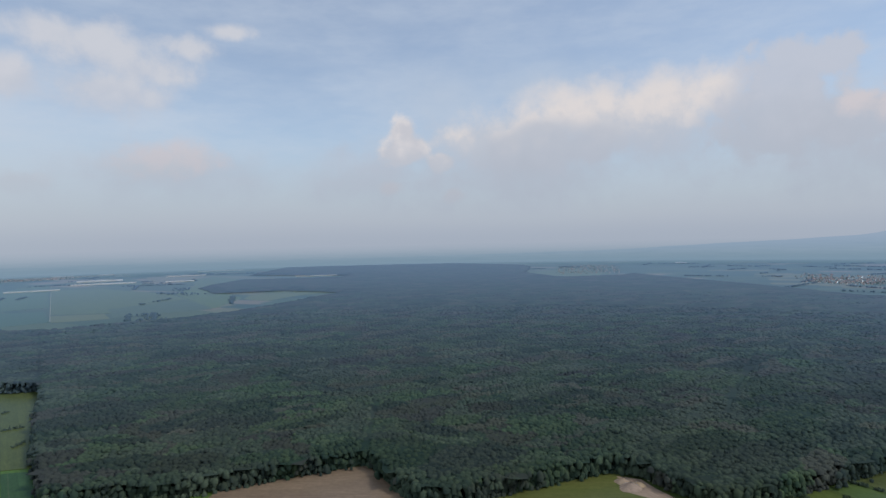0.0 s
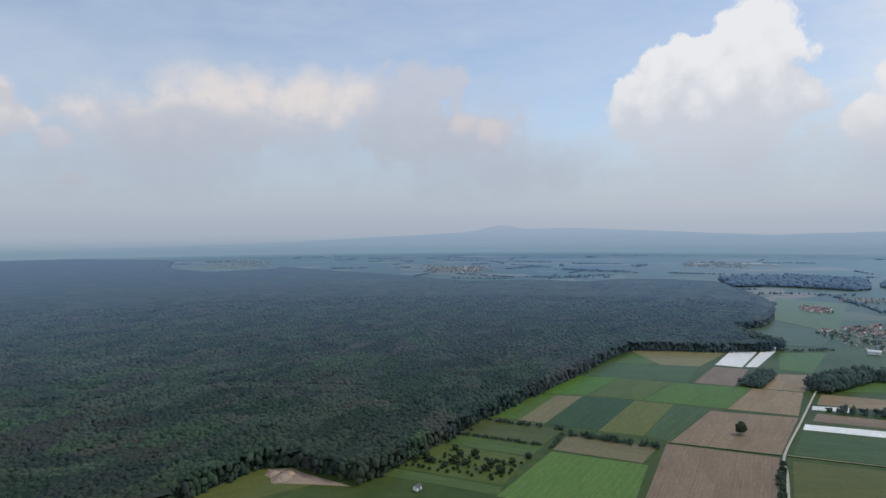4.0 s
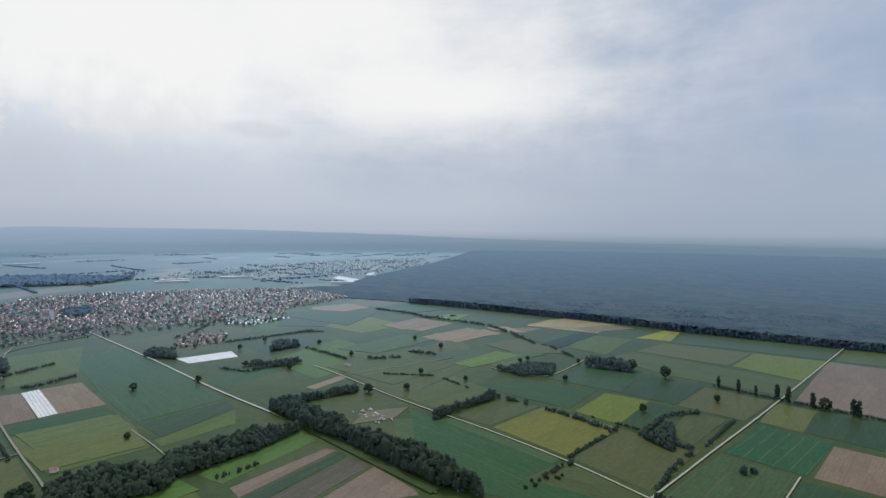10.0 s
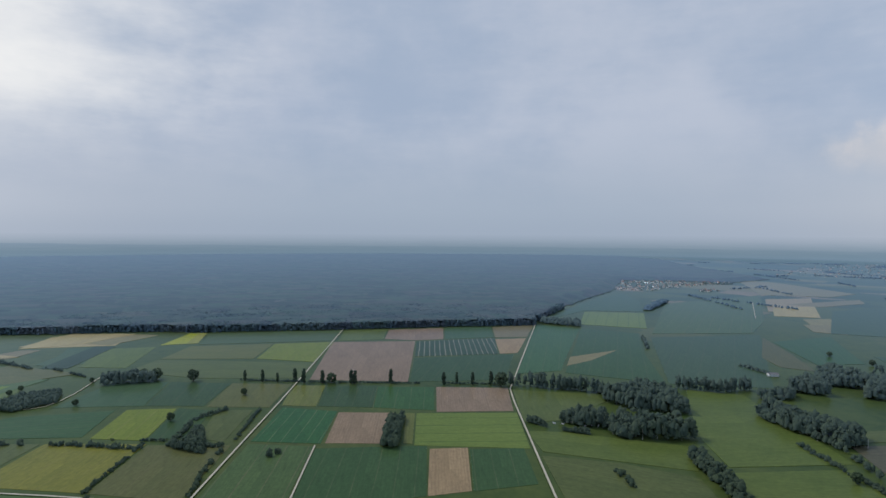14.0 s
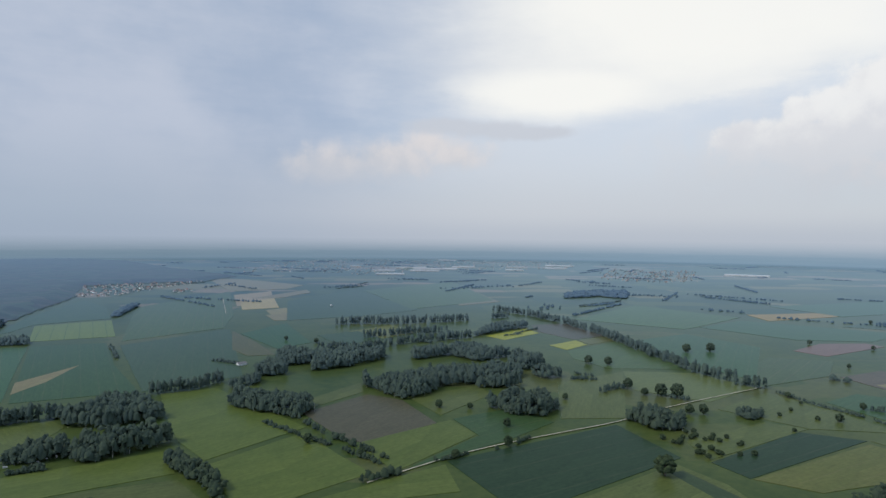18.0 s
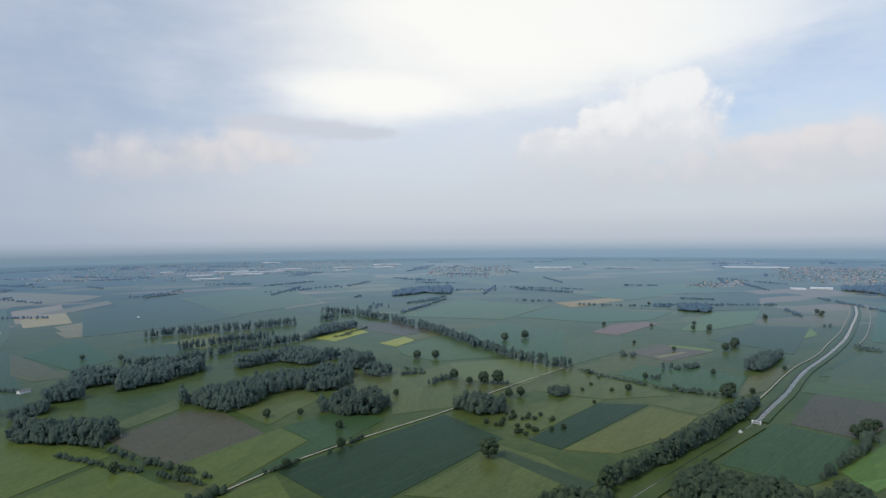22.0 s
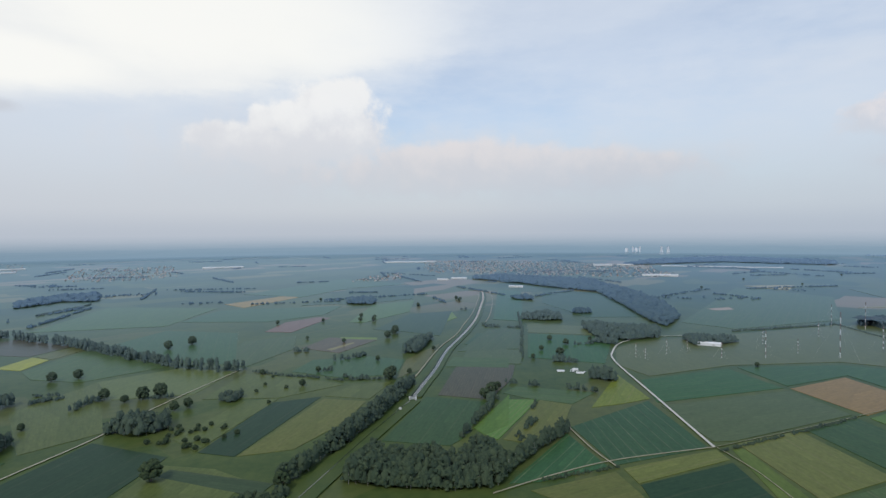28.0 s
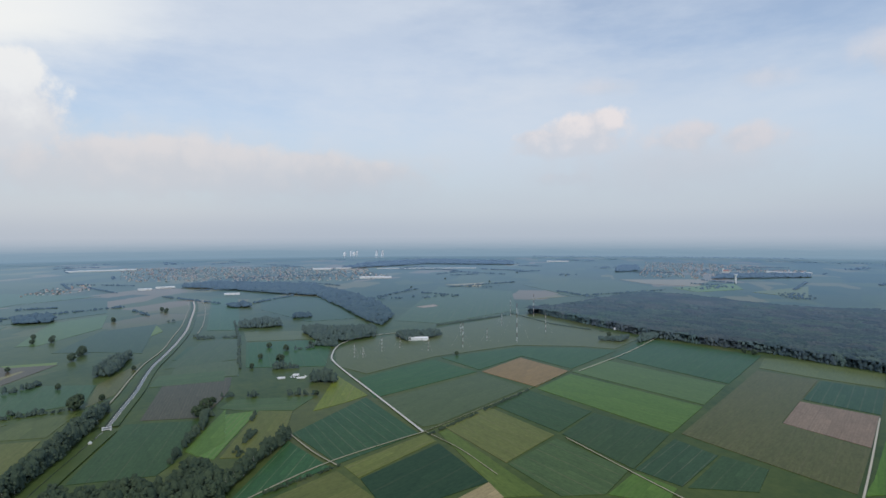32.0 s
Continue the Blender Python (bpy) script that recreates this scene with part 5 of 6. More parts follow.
        tagged(new("tree_stem", array_mesh("tree_stem", sv, sf, M_BIRCH)), "thin pale stems at the edge of a grove", "tree stems", kind="stuff")
    tagged(new("grove", array_mesh("grove", vs, fs, M_FAR_LEAF if dist > 1300 else M_GROVE, False)), "small dark grove of broadleaf trees among fields", "grove", "groves among the fields", "stuff")


def tree_row(high, wide, *v):
    """A row of tall slim trees that nearly touch, with stems below and a broken top line."""
    p = along(outline(*v), high * 0.20)
    p = p[rng.uniform(0, 1, len(p)) > 0.10]
    n = len(p)
    x, y = p[:, 0] + rng.normal(0, wide * 0.4, n), p[:, 1] + rng.normal(0, wide * 0.4, n)
    top = high * rng.uniform(0.72, 1.1, n)
    size = high * rng.uniform(0.14, 0.24, n)
    vs, fs = leafy(x, y, top, size, top * 0.42, 8, 0.5)
    v2, f2 = spread(MID, np.stack([x + rng.normal(0, 1.5, n), y + rng.normal(0, 1.5, n), top * 0.2], -1), size * 0.8, top * 0.2)
    v3, f3 = spread([STEM], np.stack([x, y, np.zeros(n)], -1), np.full(n, 1.6), top * 0.5)
    fs = np.concatenate([fs, f2 + len(vs), f3 + len(vs) + len(v2)])
    tagged(new("tree_row", array_mesh("tree_row", np.concatenate([vs, v2, v3]), fs, M_GROVE, False)), "row of tall dark poplars along a ditch", "tree row", "tree rows on the plain", "stuff")


def hedge(high, *v):
    """A row of bushes and low trees, with gaps and uneven tops."""
    p = along(outline(*v), high * 0.42)
    p = p[(rng.uniform(0, 1, len(p)) > 0.15) & (np.array([noise.noise((x * 0.05, y * 0.05, 9)) for x, y in p]) > -0.32)]
    n = len(p)
    if n < 2:
        return
    size = high * rng.uniform(0.18, 0.62, n) ** 1.0
    tall = high * rng.uniform(0.25, 0.66, n)
    pos = np.stack([p[:, 0] + rng.normal(0, high * 0.2, n), p[:, 1] + rng.normal(0, high * 0.2, n), tall * 0.75], -1)
    more = pos[rng.uniform(0, 1, n) > 0.5] + np.array([high * 0.3, high * 0.2, 0])
    pos2 = np.concatenate([pos, more])
    k = rng.integers(0, n, len(more))
    wide, rise = np.concatenate([size, size[k] * 0.7]), np.concatenate([tall, tall[k] * 0.7])
    vs, fs = leafy(pos2[:, 0], pos2[:, 1], pos2[:, 2] + rise, wide, rise, 2, 0.3)
    tagged(new("hedge", array_mesh("hedge", vs, fs, M_GROVE, False)), "uneven dark hedge of bushes along a field edge", "hedge", "hedges between fields")


def tree_kind(kind, seed):
    """A tree 10 m high: tapered trunk with limbs, and a crown of many leaf clumps with gaps."""
    r = np.random.default_rng(seed)
    base = new(kind)
    trunk = bmesh.new()
    stem = 3.2 if kind == "oak" else 8.0
    if kind != "bush":
        bmesh.ops.create_cone(trunk, segments=8, radius1=0.42, radius2=0.22, depth=stem, matrix=Matrix.Translation((0, 0, stem / 2)))
        for k in range(6 if kind == "oak" else 3):
            a = k * 1.1 + seed
            m = Matrix.Translation((0, 0, stem * 0.85)) @ Matrix.Rotation(a, 4, "Z") @ Matrix.Rotation(0.75 if kind == "oak" else 0.3, 4, "Y")
            bmesh.ops.create_cone(trunk, segments=6, radius1=0.17, radius2=0.05, depth=3.6, matrix=m @ Matrix.Translation((0, 0, 1.8)))
        part("trunk", trunk, M_BARK, base, "grey-brown tapered trunk")
    else:
        trunk.free()
    n = {"oak": 120, "poplar": 90, "bush": 40}[kind]
    pos = []
    while len(pos) < n:
        p = r.normal(0, 1, 3)
        p /= np.linalg.norm(p)
        p *= r.uniform(0.55, 1.0) ** 0.5
        if kind == "oak":
            q = (p[0] * 3.7 * (1.1 - 0.12 * p[2]), p[1] * 3.7 * (1.1 - 0.12 * p[2]), 5.4 + p[2] * 4.1)
            if noise.noise((q[0] * 0.35 + seed, q[1] * 0.35, q[2] * 0.35)) < -0.22:
                continue
        elif kind == "poplar":
            h = r.uniform(0.06, 1.0)
            w = 1.45 * math.sin(math.pi * min(1, h * 0.85 + 0.12)) ** 0.6
            q = (p[0] * w, p[1] * w, h * 9.4 + 0.4)
        else:
            q = (p[0] * 3.6, p[1] * 3.6, 3.6 + p[2] * 3.2)
        pos.append(q)
    pos = np.array(pos)
    size = r.uniform(0.55, 1.15, n) * {"oak": 1.15, "poplar": 0.75, "bush": 1.6}[kind]
    vs, fs = spread([lump(1, 0.5, -2, s * 1.9) for s in range(3)], pos, size, size * 0.85)
    crown = new("crown", array_mesh("crown", vs, fs, M_POPLAR if kind == "poplar" else M_OAK, False))
    crown.parent = base
    return base


LABEL = {"oak": "round dark green broadleaf tree in the fields", "poplar": "slim upright columnar poplar on a field edge", "bush": "low round green bush in a meadow"}
KINDS = {}
for kind_name in ("oak", "poplar", "bush"):
    KINDS[kind_name] = []
    for s in range(3):
        first = tree_kind(kind_name, s + 1)
        first.name = {"oak": "tree", "poplar": "poplar", "bush": "bush"}[kind_name]
        tagged(first, LABEL[kind_name], {"oak": "tree", "poplar": "poplar", "bush": "bush"}[kind_name], "scattered trees")
        KINDS[kind_name].append([first, False])


def tree(kind, high, x, y):
    fresh = [s for s in KINDS[kind] if not s[1]]
    slot = fresh[0] if fresh else KINDS[kind][int(rng.integers(0, 3))]
    k = high / (10 if kind != "bush" else 7) * rng.uniform(0.85, 1.15)
    m = Matrix.Translation((x, y, 0)) @ Matrix.Rotation(rng.uniform(0, 6.28), 4, "Z") @ Matrix.Diagonal((k, k, k * rng.uniform(0.92, 1.1), 1))
    if not slot[1]:
        slot[0].matrix_world = m
        slot[1] = True
        return slot[0]
    ob = copy_thing(slot[0], m)
    ob.matrix_world = m
    return ob


def trees(kind, high, *v):
    for x, y in outline(*v):
        tree(kind, high, x, y)


def orchard(gap, *v):
    poly = outline(*v)
    px, py = jittered(poly, gap)
    for x, y in list(zip(px, py))[:90]:
        tree("bush", 2.2, float(x), float(y))


def far_cover():
    """Thin hedgerows and clumps over the far plain, outside the forests."""
    lines = []
    for k in range(420):
        a = rng.uniform(0, 6.2832)
        r = 1500 + 2900 * rng.uniform(0, 1) ** 1.1
        x, y = r * math.sin(a), r * math.cos(a)
        if inside(np.array([x]), np.array([y]), FOREST_OLD)[0] or inside(np.array([x]), np.array([y]), FOREST_FAR)[0]:
            continue
        long = rng.uniform(40, 340)
        turn = rng.choice([0.5, 2.07]) + rng.normal(0, 0.25)
        n = max(6, int(long / rng.uniform(3, 7)))
        t = rng.uniform(-0.5, 0.5, n) * long
        wide = rng.choice([2.0, 4.0, 18.0], p=[0.5, 0.3, 0.2])
        w = rng.normal(0, wide, n)
        lines.append(np.stack([x + t * math.cos(turn) - w * math.sin(turn), y + t * math.sin(turn) + w * math.cos(turn), np.full(n, 1.6)], -1))
    pos = np.concatenate(lines)
    size = rng.uniform(2.0, 5.0, len(pos))
    vs, fs = spread(RAW, pos, size, rng.uniform(1.0, 4.5, len(pos)))
    tagged(new("far_trees", array_mesh("far_trees", vs, fs, M_FAR_LEAF)), "far hedgerows and tree clumps over the plain", "trees", kind="stuff")


far_cover()

grove(18, -201, -751, -250, -755, -312, -782, -325, -810, -295, -822, -226, -827)
grove(17, -164, -800, -213, -795, -221, -820, -193, -876, -174, -849)
grove(16, -129, -755, -147, -747, -168, -750, -166, -750, -155, -812, -132, -763)
grove(16, -537, -896, -621, -925, -693, -946, -688, -949, -615, -954, -536, -894)
grove(18, -243, -667, -245, -615, -256, -579, -282, -580, -309, -601, -315, -613, -312, -657, -279, -643, -247, -642, -234, -639)
grove(18, -309, -657, -313, -610, -343, -605, -384, -597, -434, -607, -439, -615, -414, -643, -380, -643, -341, -655, -310, -659)
grove(17, -364, -790, -410, -788, -429, -710, -492, -718, -493, -723, -470, -730, -470, -777, -453, -797, -402, -764, -353, -757)
grove(18, -453, -662, -461, -634, -507, -655, -509, -658, -490, -700)
grove(18, -330, -518, -334, -480, -356, -461, -390, -479, -383, -473, -384, -507, -360, -516, -325, -506)
grove(17, -358, -588, -381, -569, -411, -575, -404, -568, -389, -593, -355, -582)
grove(16, -456, -611, -455, -584, -483, -589, -473, -579, -463, -611)
grove(17, -94, -684, -104, -618, -119, -586, -136, -567, -155, -583, -154, -577, -157, -604, -133, -612, -109, -644, -91, -653)
grove(14, -93, -715, -112, -720, -130, -741, -123, -712, -107, -713, -92, -709)
grove(18, -433, -419, -425, -385, -442, -374, -469, -385, -448, -369, -457, -398, -444, -422, -424, -411)
grove(16, -821, -257, -811, -238, -860, -238, -936, -246, -914, -244, -885, -259, -813, -254)
grove(14, -1347, -563, -1363, -511, -1427, -539, -1399, -575)
grove(10, -543, -379, -537, -361, -558, -362, -562, -366, -550, -380)
grove(18, -365, -209, -394, -204, -414, -206, -433, -196, -474, -193, -522, -190, -581, -190, -657, -196, -636, -192, -601, -199, -537, -200, -485, -200, -445, -202, -396, -201, -383, -203, -365, -211)
grove(12, -314, -226, -321, -207, -353, -196, -339, -197, -338, -213, -315, -223)
grove(14, -379, -156, -394, -129, -431, -113, -433, -116, -421, -134, -429, -164, -411, -171)
grove(16, -381, -165, -380, -131, -385, -91, -398, -57, -431, -51, -461, -39, -496, -25, -527, -11, -511, -15, -475, -35, -436, -54, -463, -81, -429, -93, -423, -118, -428, -156, -413, -172)
grove(14, -1179, -116, -1167, -72, -1179, -38, -1218, -41, -1257, -71, -1200, -114)
grove(12, -1523, -167, -1519, -130, -1581, -138, -1584, -171)
grove(12, -1284, -14, -1290, 22, -1321, 20, -1314, -11)
grove(15, -1096, 5, -995, 31, -978, 69, -1012, 124, -1091, 137, -1081, 77, -1114, 14)
grove(12, -956, 18, -939, 57, -948, 56, -960, 21)
grove(15, -2161, -398, -2008, -203, -1838, -47, -1747, 56, -1468, 104, -1255, 133, -1145, 155, -1269, 194, -1479, 193, -1802, 128, -2121, 27, -2213, -141, -2311, -319)
grove(15, -719, 12, -708, 41, -729, 40, -734, 16)
grove(12, -1005, 165, -958, 175, -972, 216, -1001, 245, -1002, 239, -1020, 174)
grove(11, -810, -37, -801, -5, -804, -6, -801, -33)
grove(10, -879, 491, -855, 517, -879, 547, -871, 532, -878, 496)
grove(12, -841, 544, -869, 602, -890, 613, -865, 564)
grove(14, -1392, -581, -1370, -513, -1442, -542, -1441, -595)
grove(14, -2455, 1468, -2505, 1614, -2828, 1812, -2801, 1691)
grove(14, -3133, 224, -3496, 778, -3240, 1233, -3524, 1342, -4026, 896, -3616, 402)
grove(14, -4235, 1796, -3938, 2377, -3520, 2962, -3166, 3338, -3166, 3337, -3520, 2962, -3938, 2377, -4235, 1796)
grove(13, -1956, 1599, -1918, 2024, -2033, 2144, -2117, 1782)
grove(16, 97, -550, 78, -540, 53, -545, 57, -564, 81, -563, 95, -547)
grove(19, 48, -533, 38, -523, 15, -529, -20, -540, -21, -549, 5, -563, 27, -558, 48, -543)
grove(18, 63, -629, 29, -612, -17, -619, -15, -629, 6, -685, 39, -683, 63, -649)
grove(18, 78, -667, 66, -651, 57, -658, 76, -661)
grove(17, -84, -633, -107, -595, -151, -598, -153, -597, -122, -610, -94, -631, -83, -645)
grove(14, 240, -1132, 165, -1123, 167, -1151, 240, -1159)
grove(12, 51, -1427, 14, -1609, 11, -1621, 49, -1485)
grove(13, -19, -485, -32, -458, -46, -423, -43, -415, -51, -424, -39, -464, -24, -493, -17, -499)
grove(11, 222, -424, 211, -425, 241, -499, 235, -486, 247, -488, 222, -423)
grove(12, -1126, -1350, -1261, -1359, -1288, -1273, -1432, -1415, -1362, -1469, -1213, -1440)
grove(7, 126, -534, 106, -528, 106, -527, 122, -538)
grove(6, 90, -523, 65, -520, 68, -525, 87, -521)
grove(17, 699, 308, 692, 284, 726, 279, 822, 273, 796, 263, 798, 285, 754, 303, 703, 307)
grove(16, 854, 246, 851, 217, 891, 227, 895, 254)
grove(12, 413, 85, 419, 62, 429, 23, 450, 17, 486, 21, 456, 24, 473, 61, 456, 93)
grove(12, 450, 17, 459, -3, 479, -41, 516, -83, 509, -74, 513, -43, 495, -13, 477, 20)
grove(17, 587, -67, 515, -91, 469, -117, 399, -141, 366, -154, 344, -171, 337, -175, 372, -168, 415, -156, 435, -142, 470, -127, 520, -107, 580, -84, 582, -68)
grove(9, 652, 358, 656, 335, 728, 356, 729, 359, 714, 370, 661, 360)
grove(8, 650, -357, 604, -366, 595, -402, 621, -426, 628, -427, 648, -400, 631, -357)
grove(16, 611, -469, 590, -488, 570, -504, 578, -511, 600, -496, 619, -476)
grove(10, 508, -210, 517, -244, 542, -295, 531, -287, 515, -238, 496, -207)
grove(12, 893, 68, 859, 28, 889, 31, 902, 64)
grove(14, 848, 500, 914, 492, 938, 449, 912, 433, 951, 496, 1010, 578, 1012, 596)
grove(12, 861, -99, 882, -141, 897, -141, 891, -107)
grove(16, 1746, 982, 1866, 939, 1913, 714, 1988, 707, 2296, 836, 2260, 1040, 2118, 1136, 1989, 1167)
grove(14, 2070, 699, 2054, 547, 2071, 284, 2260, 203, 2414, 510, 2314, 761)
grove(12, 1366, 236, 1335, 208, 1414, 208, 1433, 213, 1437, 243)
grove(8, 783, -55, 760, -103, 774, -128, 776, -124, 782, -66)
grove(8, 383, -355, 350, -355, 396, -401, 397, -397, 377, -364)
grove(9, 600, -75, 607, -125, 624, -164, 612, -159, 603, -118, 591, -77)

tree_row(15, 5, -248, -895, -306, -855, -355, -875, -403, -884, -451, -885, -529, -888)
tree_row(17, 6, -351, -1129, -403, -1123, -444, -1094, -527, -1078, -628, -1070)
tree_row(14, 4, -687, -1075, -740, -1078)
tree_row(16, 9, -770, -1192, -793, -1086, -791, -962, -766, -827, -730, -722, -688, -598, -664, -522, -662, -462, -663, -430)
tree_row(18, 5, 177, -661, 144, -661, 86, -668)
tree_row(16, 4, -7, -719, -50, -719, -89, -745)
tree_row(17, 6, 118, -664, 92, -663, 72, -669)
tree_row(15, 5, -346, -964, -443, -971, -506, -949)

hedge(6, -127, -586, -136, -553, -143, -531, -145, -516)
hedge(10, -143, -507, -149, -493, -157, -488)
hedge(6, -156, -486, -164, -463, -172, -439, -175, -425)
hedge(11, -166, -421, -173, -413, -181, -410)
hedge(9, -149, -412, -157, -412, -165, -411)
hedge(5, -266, -407, -284, -408, -308, -415)
hedge(4, -206, -407, -221, -406, -241, -408)
hedge(9, -474, -505, -518, -513)
hedge(5, -510, -598, -521, -566)
hedge(9, -742, -336, -766, -319, -793, -303)
hedge(8, -792, -424, -798, -404)
hedge(6, -686, -325, -693, -317)
hedge(6, -525, -471, -542, -436)
hedge(4, -668, -429, -653, -361, -654, -331, -648, -280, -675, -215)
hedge(6, -667, -288, -656, -270, -664, -255)
hedge(5, -1070, -177, -1071, -130)
hedge(4, -583, -1892, -705, -1954)
hedge(9, -489, -100, -527, -97, -567, -93, -619, -88)
hedge(5, -499, -53, -523, -47, -554, -39)
hedge(8, -679, -89, -673, -75, -670, -48)
hedge(8, -667, -9, -660, 14)
hedge(5, -1096, -184, -1073, -144, -1075, -106)
hedge(4, -1270, -134, -1051, -104, -816, -81)
hedge(4, -1106, 262, -1142, 329, -1210, 461)
hedge(3, -1226, 467, -1056, 490, -949, 541)
hedge(7, -925, -12, -941, 20)
hedge(6, -1301, -268, -1317, -246)
hedge(5, -3672, -2443, -3987, -2295)
hedge(4, 431, -2, 453, -48)
hedge(7, 419, 151, 432, 128, 448, 96)
hedge(4, 782, 220, 761, 169, 805, 134)
hedge(6, 676, 233, 684, 202, 682, 186)
hedge(5, 535, -295, 509, -309, 487, -318, 461, -328, 424, -337, 402, -344)
hedge(4, 779, -27, 750, -56, 762, -87)
hedge(5, 1233, -369, 1145, -415, 1069, -434, 1013, -466, 950, -500, 858, -499, 767, -490)
hedge(5, 1085, -417, 1068, -445, 1076, -495)
hedge(4, 758, -502, 668, -489)
hedge(5, 764, -213, 751, -265)
hedge(5, 784, -285, 752, -314)
hedge(4, 1002, -145, 995, -205)
hedge(4, 951, -34, 991, -144, 1014, -188)
hedge(4, 848, 500, 893, 413, 952, 382)
hedge(4, 787, 260, 841, 202, 884, 171)
hedge(4, 341, -368, 322, -327, 300, -291)
hedge(5, 387, -355, 420, -420, 415, -456)
hedge(4, 385, -356, 367, -366, 345, -373)
hedge(6, 296, -368, 295, -384)
hedge(4, 348, -230, 359, -255, 361, -266)
hedge(5, 292, -283, 271, -293, 251, -299)
hedge(3, 445, -348, 397, -367)
hedge(3, 347, -390, 386, -469)
hedge(3, 482, -551, 402, -575, 286, -618, 180, -659)
hedge(8, -142, -396, -160, -396, -176, -398)
hedge(5, -103, -568, -128, -506, -145, -475, -161, -436, -169, -413)
hedge(5, 35, -449, 21, -421)
hedge(5, -45, -413, -52, -385)
hedge(6, -420, -903, -433, -867)
hedge(6, -484, -571, -516, -552)
hedge(4, -592, -1886, -771, -2100)
hedge(4, -583, -873, -627, -878)
hedge(5, -1023, -1171, -1229, -1226)
hedge(5, 45, -1058, 32, -947)
hedge(5, -87, -878, -124, -832)
hedge(4, 19, -2183, -205, -2298)
hedge(6, 369, 356, 388, 325, 407, 291)
hedge(3, 290, 414, 303, 395, 333, 350)
hedge(6, 385, 182, 411, 148, 453, 99)
hedge(6, 454, 217, 390, 184, 357, 166)
hedge(4, 331, 435, 355, 398, 376, 366)
hedge(8, 628, 253, 649, 221, 679, 184)
hedge(4, -446, 570, -438, 579, -432, 583)
hedge(4, -394, 507, -397, 528, -397, 538)
hedge(3, -492, 630, -490, 640)
hedge(4, -621, -887, -697, -919)
hedge(4, -616, -45, -488, -50)
hedge(3, -500, 111, -563, 190, -616, 255)
hedge(3, -452, 31, -413, -28)
hedge(3, 371, -269, 413, -355)
hedge(3, 675, -211, 643, -269, 578, -282)
hedge(3, 958, 251, 647, 181, 527, 132)
hedge(3, 333, 340, 367, 360)
hedge(4, 1203, -42, 1038, 14)
hedge(4, 867, -152, 767, -190)

trees("oak", 17, -352, -304)
trees("oak", 14, -808, -613, -768, -626, -569, -631, -587, -610, -518, -505, -528, -464, -539, -451, -964, -321, -663, -227, -928, -320)
trees("oak", 10, -1095, -436, -1100, -409, -1026, -583, -1328, -379, -1456, -306, -514, -475, -1492, -321, -512, -395, -500, -402)
trees("oak", 13, -359, -203, -608, -100, -629, -95)
trees("oak", 9, -958, -49, -925, -22, -966, 16, -1355, -388, -1143, -453, -1137, -420, -1480, -308, -1410, -673)
trees("oak", 13, -842, -28, -979, -323, -678, -229)
trees("oak", 8, -727, 650, -712, 654, -823, 226, -904, 526)
trees("oak", 10, 495, 270, 455, 106, 447, 111, 605, -172, 792, 304)
trees("oak", 13, 604, -494, 589, -505, 577, -514, 531, -525, 375, -584)
trees("poplar", 17, 419, -572, 404, -569, 384, -578, 351, -589, 347, -591, 308, -608, 248, -627, 216, -639, 196, -648)
trees("poplar", 13, 476, -551, 452, -554, 435, -560, 236, -639)
trees("oak", 15, 183, -646)
trees("oak", 6, 548, 55, 437, 207)
trees("oak", 8, -127, -491, -159, -442, -280, -409, -226, -405)
trees("bush", 4, -439, -351, -447, -353, -453, -341, -455, -334, -467, -321, -426, -333, -416, -351, -423, -349, -413, -324, -413, -313, -428, -315, -416, -321, -415, -362, -544, -321, -579, -357, -608, -363, -601, -332, -643, -373)
trees("bush", 4, -448, -364, -456, -362, -462, -346, -469, -337, -462, -320, -446, -342, -433, -355, -431, -324, -429, -313, -414, -323, -442, -305, -454, -300, -418, -347)
trees("bush", 5, 268, 384, 264, 372, 274, 365, 263, 338, 270, 328, 231, 385, 239, 383, 238, 375, 242, 361, 252, 362, 257, 355, 272, 342, 288, 336, 306, 337)
trees("oak", 8, 720, -1, 744, -108, 887, -174, 794, -201, 892, -58, 943, -99, 782, -58, 711, 65, 600, -215, 869, -325)
trees("oak", 7, 568, -405, 794, -339, 668, -402, 639, -410, 676, -419, 611, -293, 636, -474, 439, -406, 435, -502, 662, -256)
trees("oak", 8, -316, -650, -277, -534, -305, -517, -307, -451, -418, -500, -219, -994, -259, -948, -655, -395, -614, -318, -681, -330, -760, -277)
trees("oak", 7, -874, -57, -819, -65, -658, 17, -654, -92, -846, -218, -698, -212, -874, -377, -1073, -507, -887, -449, -1909, 366, -2073, 700, -2278, 1117, -2242, 569, -2491, 975)

orchard(6, 343, -208, 353, -245, 343, -245, 334, -209)
orchard(7, 256, 384, 294, 331, 260, 313, 215, 380)

# ---- buildings ----
M_WALL = plain("pale_plaster", (0.66, 0.65, 0.62), (0.84, 0.83, 0.80), 0.2, 0.6, True, 0.14)
M_TILE = plain("red_roof_tiles", (0.25, 0.115, 0.08), (0.39, 0.195, 0.14), 0.8, 0.45, True, 0.45)
M_BROWN = plain("brown_roof_tiles", (0.11, 0.062, 0.050), (0.19, 0.11, 0.085), 0.8, 0.35, True, 0.4)
M_SLATE = plain("grey_roof_tiles", (0.10, 0.098, 0.098), (0.19, 0.18, 0.178), 0.8, 0.35, True, 0.3)
M_HALL = plain("white_sheet_metal", (0.62, 0.63, 0.64), (0.82, 0.83, 0.84), 0.1, 0.4, True)
M_STEEL = plain("galvanised_steel", (0.50, 0.51, 0.52), (0.66, 0.67, 0.68), 0.5, 0.2, True)
